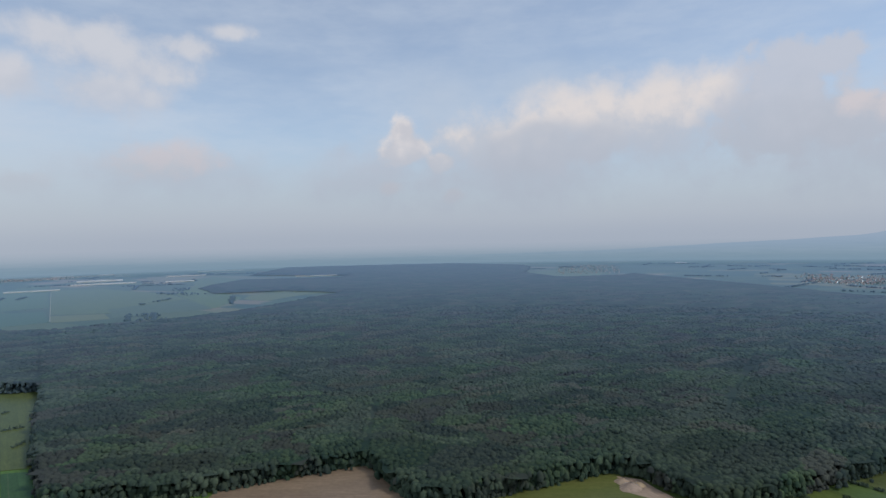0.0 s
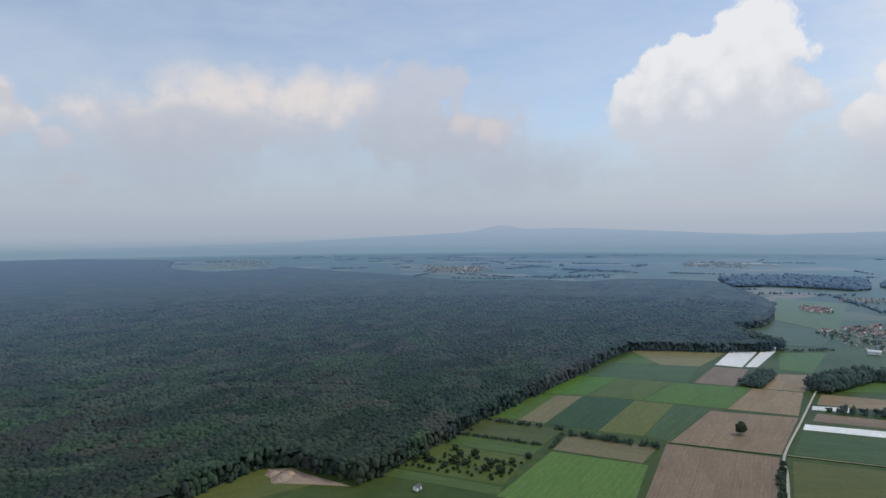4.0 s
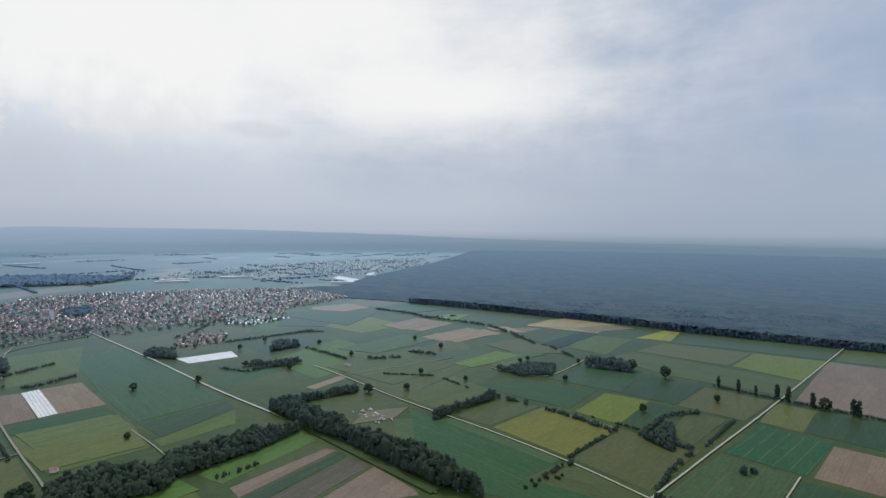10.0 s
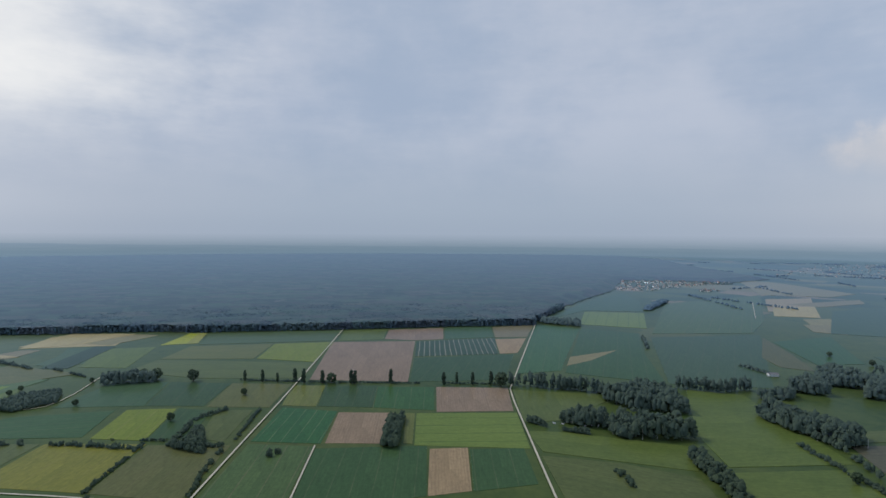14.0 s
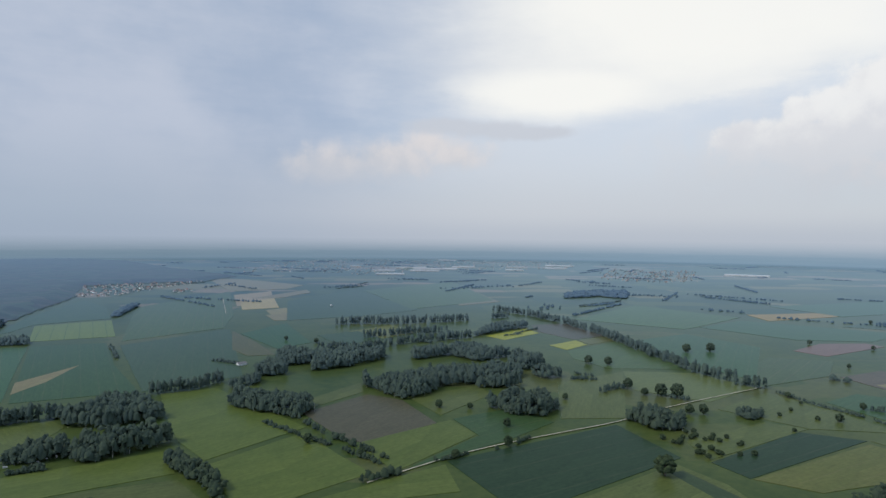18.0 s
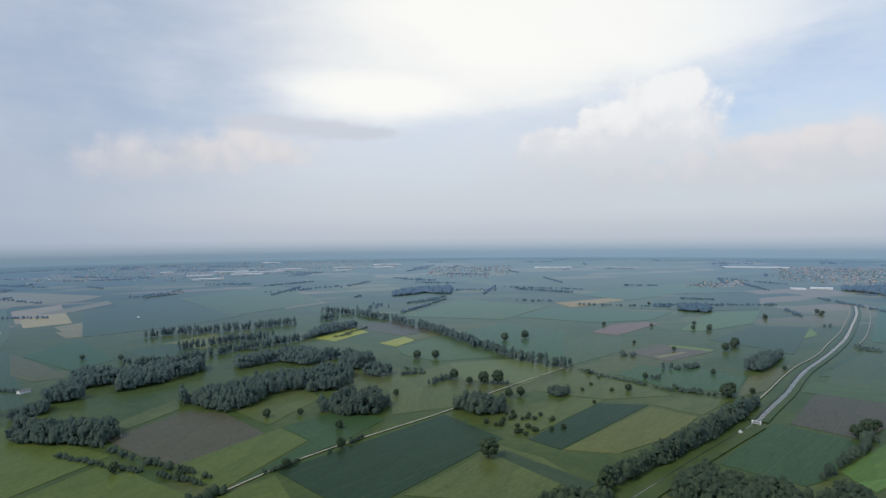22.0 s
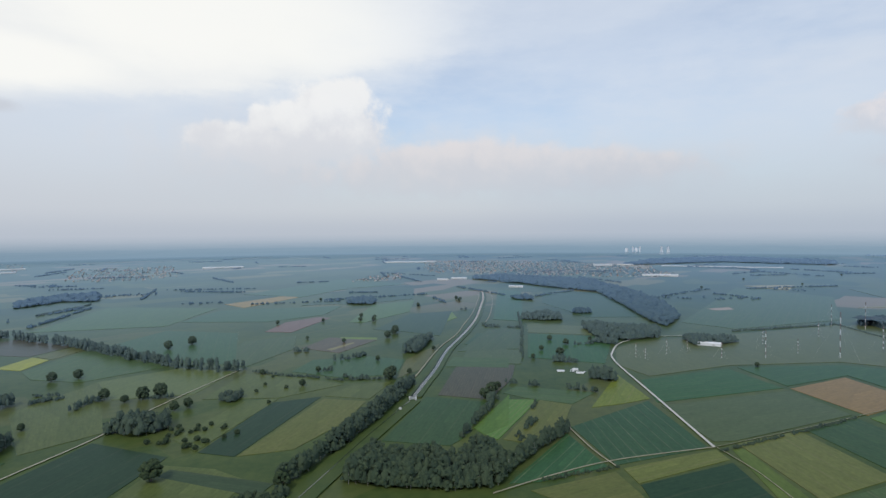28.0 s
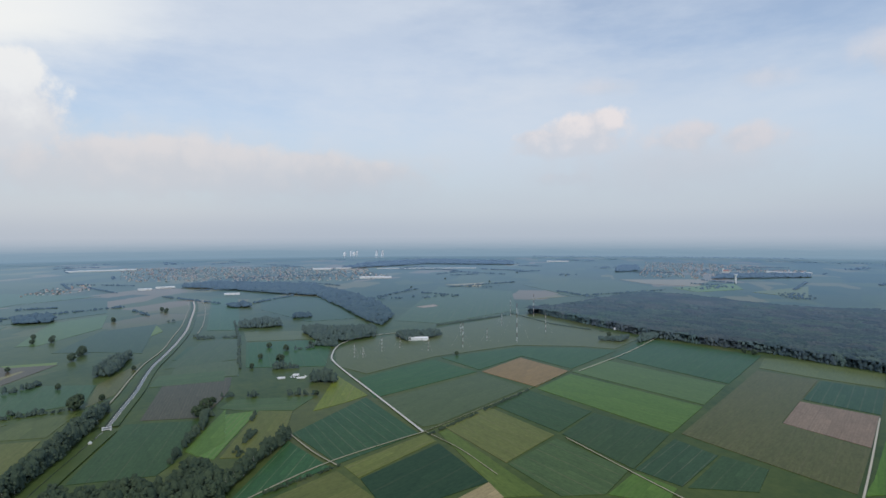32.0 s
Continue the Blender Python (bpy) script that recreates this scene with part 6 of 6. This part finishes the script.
# red dulled so that these bays merge with the ground behind
M_DULL = plain("dull_red_paint", (0.15, 0.10, 0.085), (0.22, 0.15, 0.125), 0.5, 0.3, True)
M_CONCRETE = plain("pale_concrete", (0.68, 0.68, 0.67), (0.82, 0.82, 0.81), 0.05, 0.5, True)


def gable_walls(w, d, h, pitch):
    bm = bmesh.new()
    x, y = w / 2, d / 2
    p = [bm.verts.new(c) for c in ((-x, -y, 0), (x, -y, 0), (x, y, 0), (-x, y, 0), (-x, -y, h), (x, -y, h), (x, y, h), (-x, y, h), (-x, 0, h + pitch), (x, 0, h + pitch))]
    for f in ((0, 1, 5, 4), (2, 3, 7, 6), (1, 2, 6, 9, 5), (3, 0, 4, 8, 7)):
        bm.faces.new([p[i] for i in f])
    return bm


def gable_roof(w, d, h, pitch, over=0.5, thick=0.3):
    bm = bmesh.new()
    x, y = w / 2 + over, d / 2 + over
    drop = pitch * over / (d / 2)
    prof = ((-y, h - drop), (0, h + pitch), (y, h - drop), (y, h - drop + thick), (0, h + pitch + thick), (-y, h - drop + thick))
    a = [bm.verts.new((-x, v, z)) for v, z in prof]
    b = [bm.verts.new((x, v, z)) for v, z in prof]
    for i in range(6):
        j = (i + 1) % 6
        bm.faces.new((a[j], a[i], b[i], b[j]))
    for q in ((a[0], a[1], a[4], a[5]), (a[1], a[2], a[3], a[4]), (b[1], b[0], b[5], b[4]), (b[2], b[1], b[4], b[3])):
        bm.faces.new(q)
    bmesh.ops.recalc_face_normals(bm, faces=bm.faces[:])
    return bm


def house_kind(w, d, h, pitch, roof):
    base = new("house")
    part("wall", gable_walls(w, d, h, pitch), M_WALL, base)
    part("roof", gable_roof(w, d, h, pitch), roof, base)
    ch = bmesh.new()
    bmesh.ops.create_cube(ch, size=1, matrix=Matrix.Translation((w * 0.2, 0.6, h + pitch + 0.3)) @ Matrix.Diagonal((0.7, 0.7, 1.8, 1)))
    part("chimney", ch, M_TILE, base)
    return tagged(base, "pale plastered village house with a %s tiled roof" % ("red" if roof is M_TILE else "brown" if roof is M_BROWN else "grey"), "house", "houses of the villages")


HOUSES = [[house_kind(7.5, 6.2, 3.6, 2.4, M_TILE), False], [house_kind(9, 6.6, 4.0, 2.6, M_TILE), False], [house_kind(7.5, 6.4, 4.2, 2.2, M_SLATE), False],
          [house_kind(9.5, 6.4, 3.6, 2.4, M_SLATE), False], [house_kind(11, 6.2, 3.6, 2.4, M_BROWN), False]]
HOUSE_COUNT = [0]


def mesh_arrays(bm):
    bmesh.ops.triangulate(bm, faces=bm.faces[:])
    bm.verts.index_update()
    vs = np.array([v.co[:] for v in bm.verts], np.float32)
    fs = np.array([[v.index for v in f.verts] for f in bm.faces], np.int32)
    bm.free()
    return vs, fs


FAR_WALL = mesh_arrays(gable_walls(9, 7, 4.2, 2.4))
FAR_ROOF = mesh_arrays(gable_roof(9, 7, 4.2, 2.4))


def village(count, *v):
    """Houses in rows along lanes: those nearest are things of their own, the many behind them one mass, with garden trees between."""
    poly = outline(*v)
    area = abs(sum(poly[k - 1][0] * poly[k][1] - poly[k][0] * poly[k - 1][1] for k in range(len(poly)))) / 2
    gap = max(7.0, math.sqrt(area / count) * 0.64)
    px, py = jittered(poly, gap)
    lane = np.minimum(np.abs((px * 0.8 + py * 0.6) % 95 - 47), np.abs((py * 0.8 - px * 0.6) % 130 - 65))
    stay = (lane > 5) | (rng.uniform(0, 1, len(px)) < 0.25)
    if stay.sum() > 4:
        px, py = px[stay], py[stay]
    order = np.argsort(np.hypot(px, py))
    px, py = px[order], py[order]
    turn0 = rng.uniform(0, 1.5)
    left_x, left_y = [], []
    for i, (x, y) in enumerate(zip(px, py)):
        turn = turn0 + (0 if math.sin(x * 0.02) + math.cos(y * 0.017) > 0 else 1.5708) + rng.normal(0, 0.12)
        if HOUSE_COUNT[0] < 300 and math.hypot(x, y) < 1900:
            HOUSE_COUNT[0] += 1
            slot = HOUSES[HOUSE_COUNT[0] - 1] if HOUSE_COUNT[0] <= 5 else HOUSES[int(rng.choice(5, p=[0.36, 0.18, 0.20, 0.08, 0.18]))]
            k = rng.uniform(0.50, 0.76)
            m = Matrix.Translation((x, y, 0)) @ Matrix.Rotation(turn, 4, "Z") @ Matrix.Diagonal((k, k, k, 1))
            if slot[1]:
                copy_thing(slot[0], m)
            else:
                slot[0].matrix_world, slot[1] = m, True
        else:
            left_x.append(x)
            left_y.append(y)
    n = len(left_x)
    if n:
        pos = np.stack([left_x, left_y, np.zeros(n)], -1)
        ones = rng.uniform(0.45, 0.76, n)
        state = rng.bit_generator.state
        for name, arrays, mats in (("far_house_walls", FAR_WALL, M_WALL), ("far_house_roofs", FAR_ROOF, M_TILE)):
            rng.bit_generator.state = state
            vs, fs = spread([arrays], pos, ones, ones)
            tagged(new(name, array_mesh(name, vs, fs, mats, False)), "many far pale houses with reddish roofs", "houses", kind="stuff")
    m = max(6, int(len(px) * 1.2))
    k = rng.integers(0, len(px), m)
    size = rng.uniform(1.1, 2.8, m)
    pos = np.stack([px[k] + rng.uniform(-1, 1, m) * gap * 0.6, py[k] + rng.uniform(-1, 1, m) * gap * 0.6, size * 0.9], -1)
    vs, fs = spread(MID, pos, size, size * 1.2)
    tagged(new("garden_trees", array_mesh("garden_trees", vs, fs, M_GROVE)), "dark garden trees between village houses", "trees", kind="stuff")


def hall(w, d, h, x, y):
    """A long low white hall, sized and turned broad side on to fit the camera's view."""
    base = new("hall")
    part("wall", gable_walls(w, d, h * 0.75, h * 0.25), M_HALL, base)
    part("roof", gable_roof(w, d, h * 0.75, h * 0.25, 0.4, 0.25), M_HALL, base, "white low-pitched metal roof")
    door = bmesh.new()
    bmesh.ops.create_cube(door, size=1, matrix=Matrix.Translation((w * 0.2, -d / 2 - 0.05, h * 0.3)) @ Matrix.Diagonal((4, 0.2, h * 0.6, 1)))
    part("door", door, M_STEEL, base, "grey sliding door")
    base.matrix_world = Matrix.Translation((x, y, 0)) @ Matrix.Rotation(math.atan2(-x, y), 4, "Z")
    return tagged(base, "long low white hall with a flat-pitched roof", "hall", "halls of the plain")


def mast(high, x, y):
    """A slim lattice mast: four corner rods with cross braces, in pale and red bays, held by three guys."""
    base = new("radio_mast")
    bay = high / 8
    for k in range(8):
        bm = bmesh.new()
        s = 0.28
        for cx, cy in ((-s, -s), (s, -s), (s, s), (-s, s)):
            bmesh.ops.create_cube(bm, size=1, matrix=Matrix.Translation((cx, cy, bay * (k + 0.5))) @ Matrix.Diagonal((0.16, 0.16, bay, 1)))
        for q in range(4):
            m = Matrix.Translation((0, 0, bay * (k + 0.25 + 0.16 * q))) @ Matrix.Rotation(q * 1.5708, 4, "Z") @ Matrix.Translation((s, 0, 0)) @ Matrix.Rotation(0.6, 4, "X")
            bmesh.ops.create_cube(bm, size=1, matrix=m @ Matrix.Diagonal((0.08, 0.08, bay * 0.6, 1)))
        part("lattice_bay", bm, M_DULL if k % 2 else M_HALL, base)
    for q in range(3):
        bm = bmesh.new()
        a = q * 2.0944 + 0.4
        foot = Vector((math.cos(a) * high * 0.5, math.sin(a) * high * 0.5, 0))
        tip = Vector((0, 0, high * 0.85))
        way = tip - foot
        m = Matrix.Translation((foot + tip) / 2) @ way.to_track_quat("Z", "Y").to_matrix().to_4x4()
        bmesh.ops.create_cone(bm, segments=5, radius1=0.03, radius2=0.03, depth=way.length, matrix=m)
        part("guy_wire", bm, M_STEEL, base)
    base.matrix_world = Matrix.Translation((x, y, 0))
    return tagged(base, "slim steel radio mast held by guy wires", "mast", "radio masts in the dry meadow")


def cooling_tower(x, y, high):
    bm = bmesh.new()
    rows = []
    for k in range(14):
        t = k / 13
        r = high * (0.15 + 0.14 * (1 - t / 0.8) ** 2) if t < 0.8 else high * (0.15 + 0.25 * (t - 0.8) ** 2)
        rows.append([bm.verts.new((r * math.cos(a * math.pi / 16), r * math.sin(a * math.pi / 16), t * high)) for a in range(32)])
    for lo, hi in zip(rows, rows[1:]):
        for a in range(32):
            bm.faces.new((lo[a], lo[(a + 1) % 32], hi[(a + 1) % 32], hi[a]))
    ob = part("cooling_tower", bm, M_CONCRETE, smooth=True)
    ob.matrix_world = Matrix.Translation((x, y, 0))
    return tagged(ob, "pale concrete cooling tower far on the horizon", "cooling tower", "power station")

village(1250, 1090, 470, 998, 374, 979, 332, 999, 294, 1048, 251, 1072, 158, 1090, 99, 1119, 58, 1122, -29, 1100, -104, 1165, -169, 1292, -174, 1454, -359, 1556, -384, 1670, -292, 1764, -184, 1786, 24, 1767, 159, 1778, 261, 1711, 378, 1483, 435, 1288, 425)
village(30, 1343, 607, 1354, 548, 1435, 580, 1431, 641)
village(14, 1599, 633, 1625, 506, 1728, 538, 1682, 658)
village(16, 911, 30, 950, -43, 1061, -48, 1040, 34)
village(6, 976, 4, 951, -34, 1015, -36, 1019, -1)
village(240, 2149, 111, 2194, -207, 2166, -489, 2204, -658, 2602, -1080, 3234, -1272, 3274, -806, 2804, -265, 2526, 82)
village(90, 163, -1907, 72, -1897, -2, -2036, -210, -2357, -212, -2522, 22, -2511, 186, -2309)
village(8, -76, -1901, -141, -1977, -142, -2044, -85, -2027)
village(260, -386, -2779, -713, -2837, -900, -2526, -1212, -2614, -1533, -2668, -2291, -2686, -2904, -3405, -2290, -3989, -1542, -4334, -798, -3994)
village(90, -1778, -1915, -1858, -1675, -2097, -1645, -2767, -2214, -2433, -2517)
village(12, -1915, -806, -2098, -669, -2217, -707, -2056, -845)
village(380, -2490, -681, -2368, -393, -2352, -60, -2303, 164, -2378, 383, -3103, 345, -3384, -86, -3508, -580, -3480, -951)
village(170, -2151, 1386, -1993, 1557, -1958, 1844, -2637, 2450, -3017, 2355, -3215, 2128)
village(50, -2007, 1890, -1966, 2074, -2244, 2367, -2360, 2223)
village(150, -2550, 3296, -2348, 3478, -2353, 3761, -2143, 4070, -2519, 3849, -2812, 3640)
village(60, 589, 2992, 937, 3022, 1162, 3866, 782, 3874)
village(70, 1341, 2145, 1509, 1959, 1777, 2305, 1519, 2392)
village(50, 1399, 2257, 1574, 1961, 1871, 2330, 1673, 2674)
village(60, 2473, 1647, 2617, 1393, 3121, 1662, 2971, 1936)
village(10, -2015, -808, -2251, -705, -2422, -769, -2144, -847)

hall(9, 3, 2.2, -746, -24)
hall(7, 3, 2.2, -758, -6)
hall(10, 3, 2, -741, 0)
hall(201, 12, 5, -1805, 2515)
hall(221, 30, 8, -1915, 3197)
hall(289, 14, 6, -1736, 2932)
hall(138, 14, 5, -1397, 3039)
hall(225, 10, 5, -1628, 3629)
hall(36, 10, 6, -176, 1944)
hall(314, 14, 6, -1663, 4286)
hall(262, 8, 5, -718, 3306)
hall(84, 20, 8, -2331, 3965)
hall(125, 16, 7, -2545, 3831)
hall(122, 12, 6, 166, 4596)
hall(73, 12, 6, 1655, 4001)
hall(86, 16, 7, 2119, 67)
hall(112, 16, 7, 2175, -132)
hall(103, 16, 6, 1847, -451)
hall(42, 12, 6, 2077, -598)
hall(77, 12, 7, 3016, -1748)
hall(120, 14, 8, 3804, -2584)
hall(16, 10, 6, 965, 335)
hall(18, 9, 5, 877, 438)
hall(141, 14, 6, 3042, 850)
hall(157, 12, 6, 2925, 1507)
hall(137, 12, 6, 3236, 750)
hall(52, 10, 6, 2213, 503)
hall(103, 14, 6, 2064, 72)
hall(38, 14, 6, 2173, -105)
hall(80, 12, 6, 2743, 1702)
hall(160, 14, 8, 606, -4559)
hall(115, 20, 8, -1099, -2754)
hall(172, 20, 8, -1355, -2975)
hall(238, 22, 8, -1429, -2816)
hall(65, 16, 8, -1093, -3167)
hall(123, 16, 7, -1969, -2814)
hall(176, 14, 7, -2346, -2882)
hall(121, 16, 8, -2035, -3804)
hall(200, 24, 8, -2649, -1814)
hall(313, 30, 7, -3285, -986)
hall(123, 14, 7, -2133, -2651)
hall(133, 16, 8, -1035, -2507)
hall(150, 16, 8, -1301, -2683)
hall(42, 12, 6, -2090, -501)
hall(60, 12, 6, -2152, -451)
hall(140, 14, 7, -1682, -2945)
hall(97, 12, 7, -1794, -2580)
hall(92, 16, 10, -3054, 113)
hall(132, 16, 8, -2394, 307)
hall(77, 12, 6, -3131, 231)
hall(532, 30, 3, -3024, 663)
hall(45, 12, 6, -1852, -201)
hall(34, 9, 6, -960, 195)
hall(142, 14, 7, -3493, 1654)
hall(33, 10, 5, -1015, 655)
hall(36, 11, 6, -974, 660)
hall(179, 14, 6, -2144, 2153)
hall(20, 9, 4, -963, 582)

mast(21, -850, 77)
mast(23, -880, 122)
mast(23, -868, 193)
mast(40, -879, 252)
mast(21, -923, 307)
mast(24, -1072, 387)
mast(41, -1194, 452)
mast(65, -900, 352)
mast(49, -1168, 496)
mast(35, -978, 439)
mast(17, -844, 89)
mast(20, -902, 154)
mast(24, -984, 278)

# ---- small things ----
def caravan(x, y, turn, size=1.0):
    """A white camper: rounded box on two wheels, with a dark window band and a drawbar."""
    base = new("caravan")
    bm = bmesh.new()
    bmesh.ops.create_cube(bm, size=1, matrix=Matrix.Translation((0, 0, 1.55)) @ Matrix.Diagonal((6.2, 2.3, 2.2, 1)))
    bmesh.ops.bevel(bm, geom=bm.edges[:], offset=0.3, segments=2, affect="EDGES")
    part("body", bm, M_HALL, base)
    for s in (-1, 1):
        bm = bmesh.new()
        bmesh.ops.create_cone(bm, cap_ends=True, segments=14, radius1=0.36, radius2=0.36, depth=0.24, matrix=Matrix.Translation((0, s * 1.12, 0.36)) @ Matrix.Rotation(1.5708, 4, "X"))
        part("wheel", bm, M_DARK, base, "black rubber wheel")
        bm = bmesh.new()
        bmesh.ops.create_cube(bm, size=1, matrix=Matrix.Translation((0.2, s * 1.16, 1.9)) @ Matrix.Diagonal((4.2, 0.04, 0.6, 1)))
        part("window", bm, M_DARK, base, "dark window band")
    bm = bmesh.new()
    bmesh.ops.create_cube(bm, size=1, matrix=Matrix.Translation((3.7, 0, 0.55)) @ Matrix.Diagonal((1.4, 0.16, 0.14, 1)))
    part("drawbar", bm, M_STEEL, base)
    base.matrix_world = Matrix.Translation((x, y, 0)) @ Matrix.Rotation(turn, 4, "Z") @ Matrix.Diagonal((size, size, size, 1))
    return tagged(base, "white camper parked on a grass yard", "caravan", "campers on the yard")


M_DARK = plain("black_rubber_and_glass", (0.012, 0.013, 0.014), (0.025, 0.026, 0.028), 1.0, 0.3)
first_caravan = None


def yard(x, y, count, long, wide, turn):
    """A camp yard: rows of parked campers."""
    global first_caravan
    for k in range(count):
        u, v = rng.uniform(-0.5, 0.5) * long, (k % 3 - 1) * wide / 3 + rng.uniform(-2, 2)
        px, py = x + u * math.cos(turn) - v * math.sin(turn), y + u * math.sin(turn) + v * math.cos(turn)
        m = Matrix.Translation((px, py, 0.0)) @ Matrix.Rotation(turn + rng.choice([0, 1.57]) + rng.normal(0, 0.1), 4, "Z") @ Matrix.Diagonal((0.68, 0.68, 0.68, 1))
        if first_caravan is None:
            first_caravan = caravan(px, py, turn, 0.68)
        else:
            copy_thing(first_caravan, m)


def heap(x, y, r, h):
    bm = bmesh.new()
    bmesh.ops.create_cone(bm, cap_ends=False, segments=24, radius1=r, radius2=r * 0.12, depth=h, matrix=Matrix.Translation((0, 0, h / 2)))
    bmesh.ops.subdivide_edges(bm, edges=bm.edges[:], cuts=2, use_grid_fill=True)
    for v in bm.verts:
        k = noise.noise((v.co.x * 0.3 + x, v.co.y * 0.3, v.co.z * 0.3))
        v.co += Vector((v.co.x, v.co.y, 0)) * 0.15 * k + Vector((0, 0, 0.4 * k * (v.co.z > 0.1)))
    ob = part("mound", bm, CROPS["sand"], smooth=True)
    ob.matrix_world = Matrix.Translation((x, y, 0.2))
    tagged(ob, "pale heap of dug sand in the pit", "heap", "sand heaps")


def shed(w, d, h, x, y, turn, roof, label):
    base = new("shed")
    part("wall", gable_walls(w, d, h, h * 0.5), M_WALL, base)
    part("roof", gable_roof(w, d, h, h * 0.5, 0.3, 0.15), roof, base)
    bm = bmesh.new()
    bmesh.ops.create_cube(bm, size=1, matrix=Matrix.Translation((0, -d / 2 - 0.03, h * 0.4)) @ Matrix.Diagonal((w * 0.3, 0.1, h * 0.8, 1)))
    part("door", bm, M_BARK, base, "brown wooden door")
    base.matrix_world = Matrix.Translation((x, y, 0)) @ Matrix.Rotation(turn, 4, "Z")
    return tagged(base, label, "shed")


def church(x, y):
    base = new("church")
    part("wall", gable_walls(26, 11, 9, 6), M_WALL, base)
    part("roof", gable_roof(26, 11, 9, 6), M_TILE, base)
    bm = bmesh.new()
    bmesh.ops.create_cube(bm, size=1, matrix=Matrix.Translation((-15, 0, 11)) @ Matrix.Diagonal((6, 6, 22, 1)))
    part("tower", bm, M_WALL, base, "pale square church tower")
    bm = bmesh.new()
    bmesh.ops.create_cone(bm, cap_ends=True, segments=4, radius1=4.6, radius2=0.1, depth=13, matrix=Matrix.Translation((-15, 0, 28.5)) @ Matrix.Rotation(0.785, 4, "Z"))
    part("spire", bm, M_SLATE, base, "pointed grey slate spire")
    base.matrix_world = Matrix.Translation((x, y, 0)) @ Matrix.Rotation(0.6, 4, "Z")
    tagged(base, "village church with a pointed slate spire", "church")


def weir(x, y, turn):
    """The canal's end: two concrete piers, a gate between them and a foot bridge over it."""
    base = new("weir")
    for s in (-1, 1):
        bm = bmesh.new()
        bmesh.ops.create_cube(bm, size=1, matrix=Matrix.Translation((0, s * 3.4, 1.6)) @ Matrix.Diagonal((3.0, 1.0, 3.2, 1)))
        bmesh.ops.bevel(bm, geom=bm.edges[:], offset=0.12, segments=1, affect="EDGES")
        part("pier", bm, M_CONCRETE, base)
    bm = bmesh.new()
    bmesh.ops.create_cube(bm, size=1, matrix=Matrix.Translation((0, 0, 1.5)) @ Matrix.Diagonal((0.3, 5.8, 2.2, 1)))
    part("gate", bm, M_STEEL, base, "grey steel sluice gate")
    bm = bmesh.new()
    bmesh.ops.create_cube(bm, size=1, matrix=Matrix.Translation((1.0, 0, 3.3)) @ Matrix.Diagonal((1.2, 8.4, 0.2, 1)))
    part("foot_bridge", bm, M_CONCRETE, base)
    base.matrix_world = Matrix.Translation((x, y, 0)) @ Matrix.Rotation(turn, 4, "Z")
    tagged(base, "small concrete weir at the end of the canal", "weir")


def water_tower(x, y, high):
    base = new("water_tower")
    bm = bmesh.new()
    bmesh.ops.create_cone(bm, cap_ends=True, segments=20, radius1=3.2, radius2=2.8, depth=high * 0.75, matrix=Matrix.Translation((0, 0, high * 0.375)))
    part("shaft", bm, M_CONCRETE, base)
    bm = bmesh.new()
    bmesh.ops.create_cone(bm, cap_ends=True, segments=24, radius1=3.0, radius2=6.5, depth=high * 0.25, matrix=Matrix.Translation((0, 0, high * 0.86)))
    part("tank", bm, M_CONCRETE, base)
    base.matrix_world = Matrix.Translation((x, y, 0))
    tagged(base, "grey concrete water tower beside a village", "water tower")


def reactor(x, y, r, high):
    bm = bmesh.new()
    bmesh.ops.create_uvsphere(bm, u_segments=24, v_segments=12, radius=r, matrix=Matrix.Translation((0, 0, high - r)))
    bmesh.ops.create_cone(bm, cap_ends=True, segments=24, radius1=r, radius2=r, depth=high - r, matrix=Matrix.Translation((0, 0, (high - r) / 2)))
    ob = part("reactor_dome", bm, M_CONCRETE, smooth=True)
    ob.matrix_world = Matrix.Translation((x, y, 0))
    tagged(ob, "pale dome of a far power station", "dome", "power station")


yard(526, -155, 22, 44, 22, 0.3)
yard(78, -547, 9, 60, 16, 0.2)
yard(-753, -13, 9, 40, 14, 1.3)
heap(129, 422, 6, 3)
heap(132, 412, 8, 4)
heap(139, 416, 5, 2.5)
heap(128, 409, 5, 2)
shed(5, 4, 2.6, 204, 339, 0.3, M_SLATE, "small grey field hut on a meadow")
shed(3, 2.4, 2.0, -550, -177, 0.3, M_HALL, "white hut beside the canal")
shed(5, 4, 2.4, 493, 97, 1.5, M_TILE, "small garden hut beside a track")
shed(6, 5, 2.6, -429, -1430, 1.5, M_HALL, "small white field shed")
shed(8, 5, 3, 736, -182, 0.3, M_TILE, "small red-roofed garden house")
shed(4, 3, 2.4, -405, -216, 0.3, M_HALL, "pale pump house beside the canal wood")
shed(12, 7, 3, -122, -829, 0.3, M_SLATE, "grey shed at a pond")
shed(7, 5, 3, -895, 612, 0.3, M_TILE, "small red-roofed house near the forest")
shed(8, 5, 3, -912, 600, 0.3, M_SLATE, "grey-roofed house near the forest")
church(1304, 262)
church(1483, 72)
church(-2240, 1902)
weir(-588, -175, 0.1)
water_tower(-1756, 1531, 34)
cooling_tower(-4657, 608, 56)
cooling_tower(-4650, 654, 56)
reactor(-4672, 400, 6, 58)
reactor(-4666, 450, 6, 56)
reactor(-4676, 352, 11, 46)
reactor(-4670, 425, 11, 48)
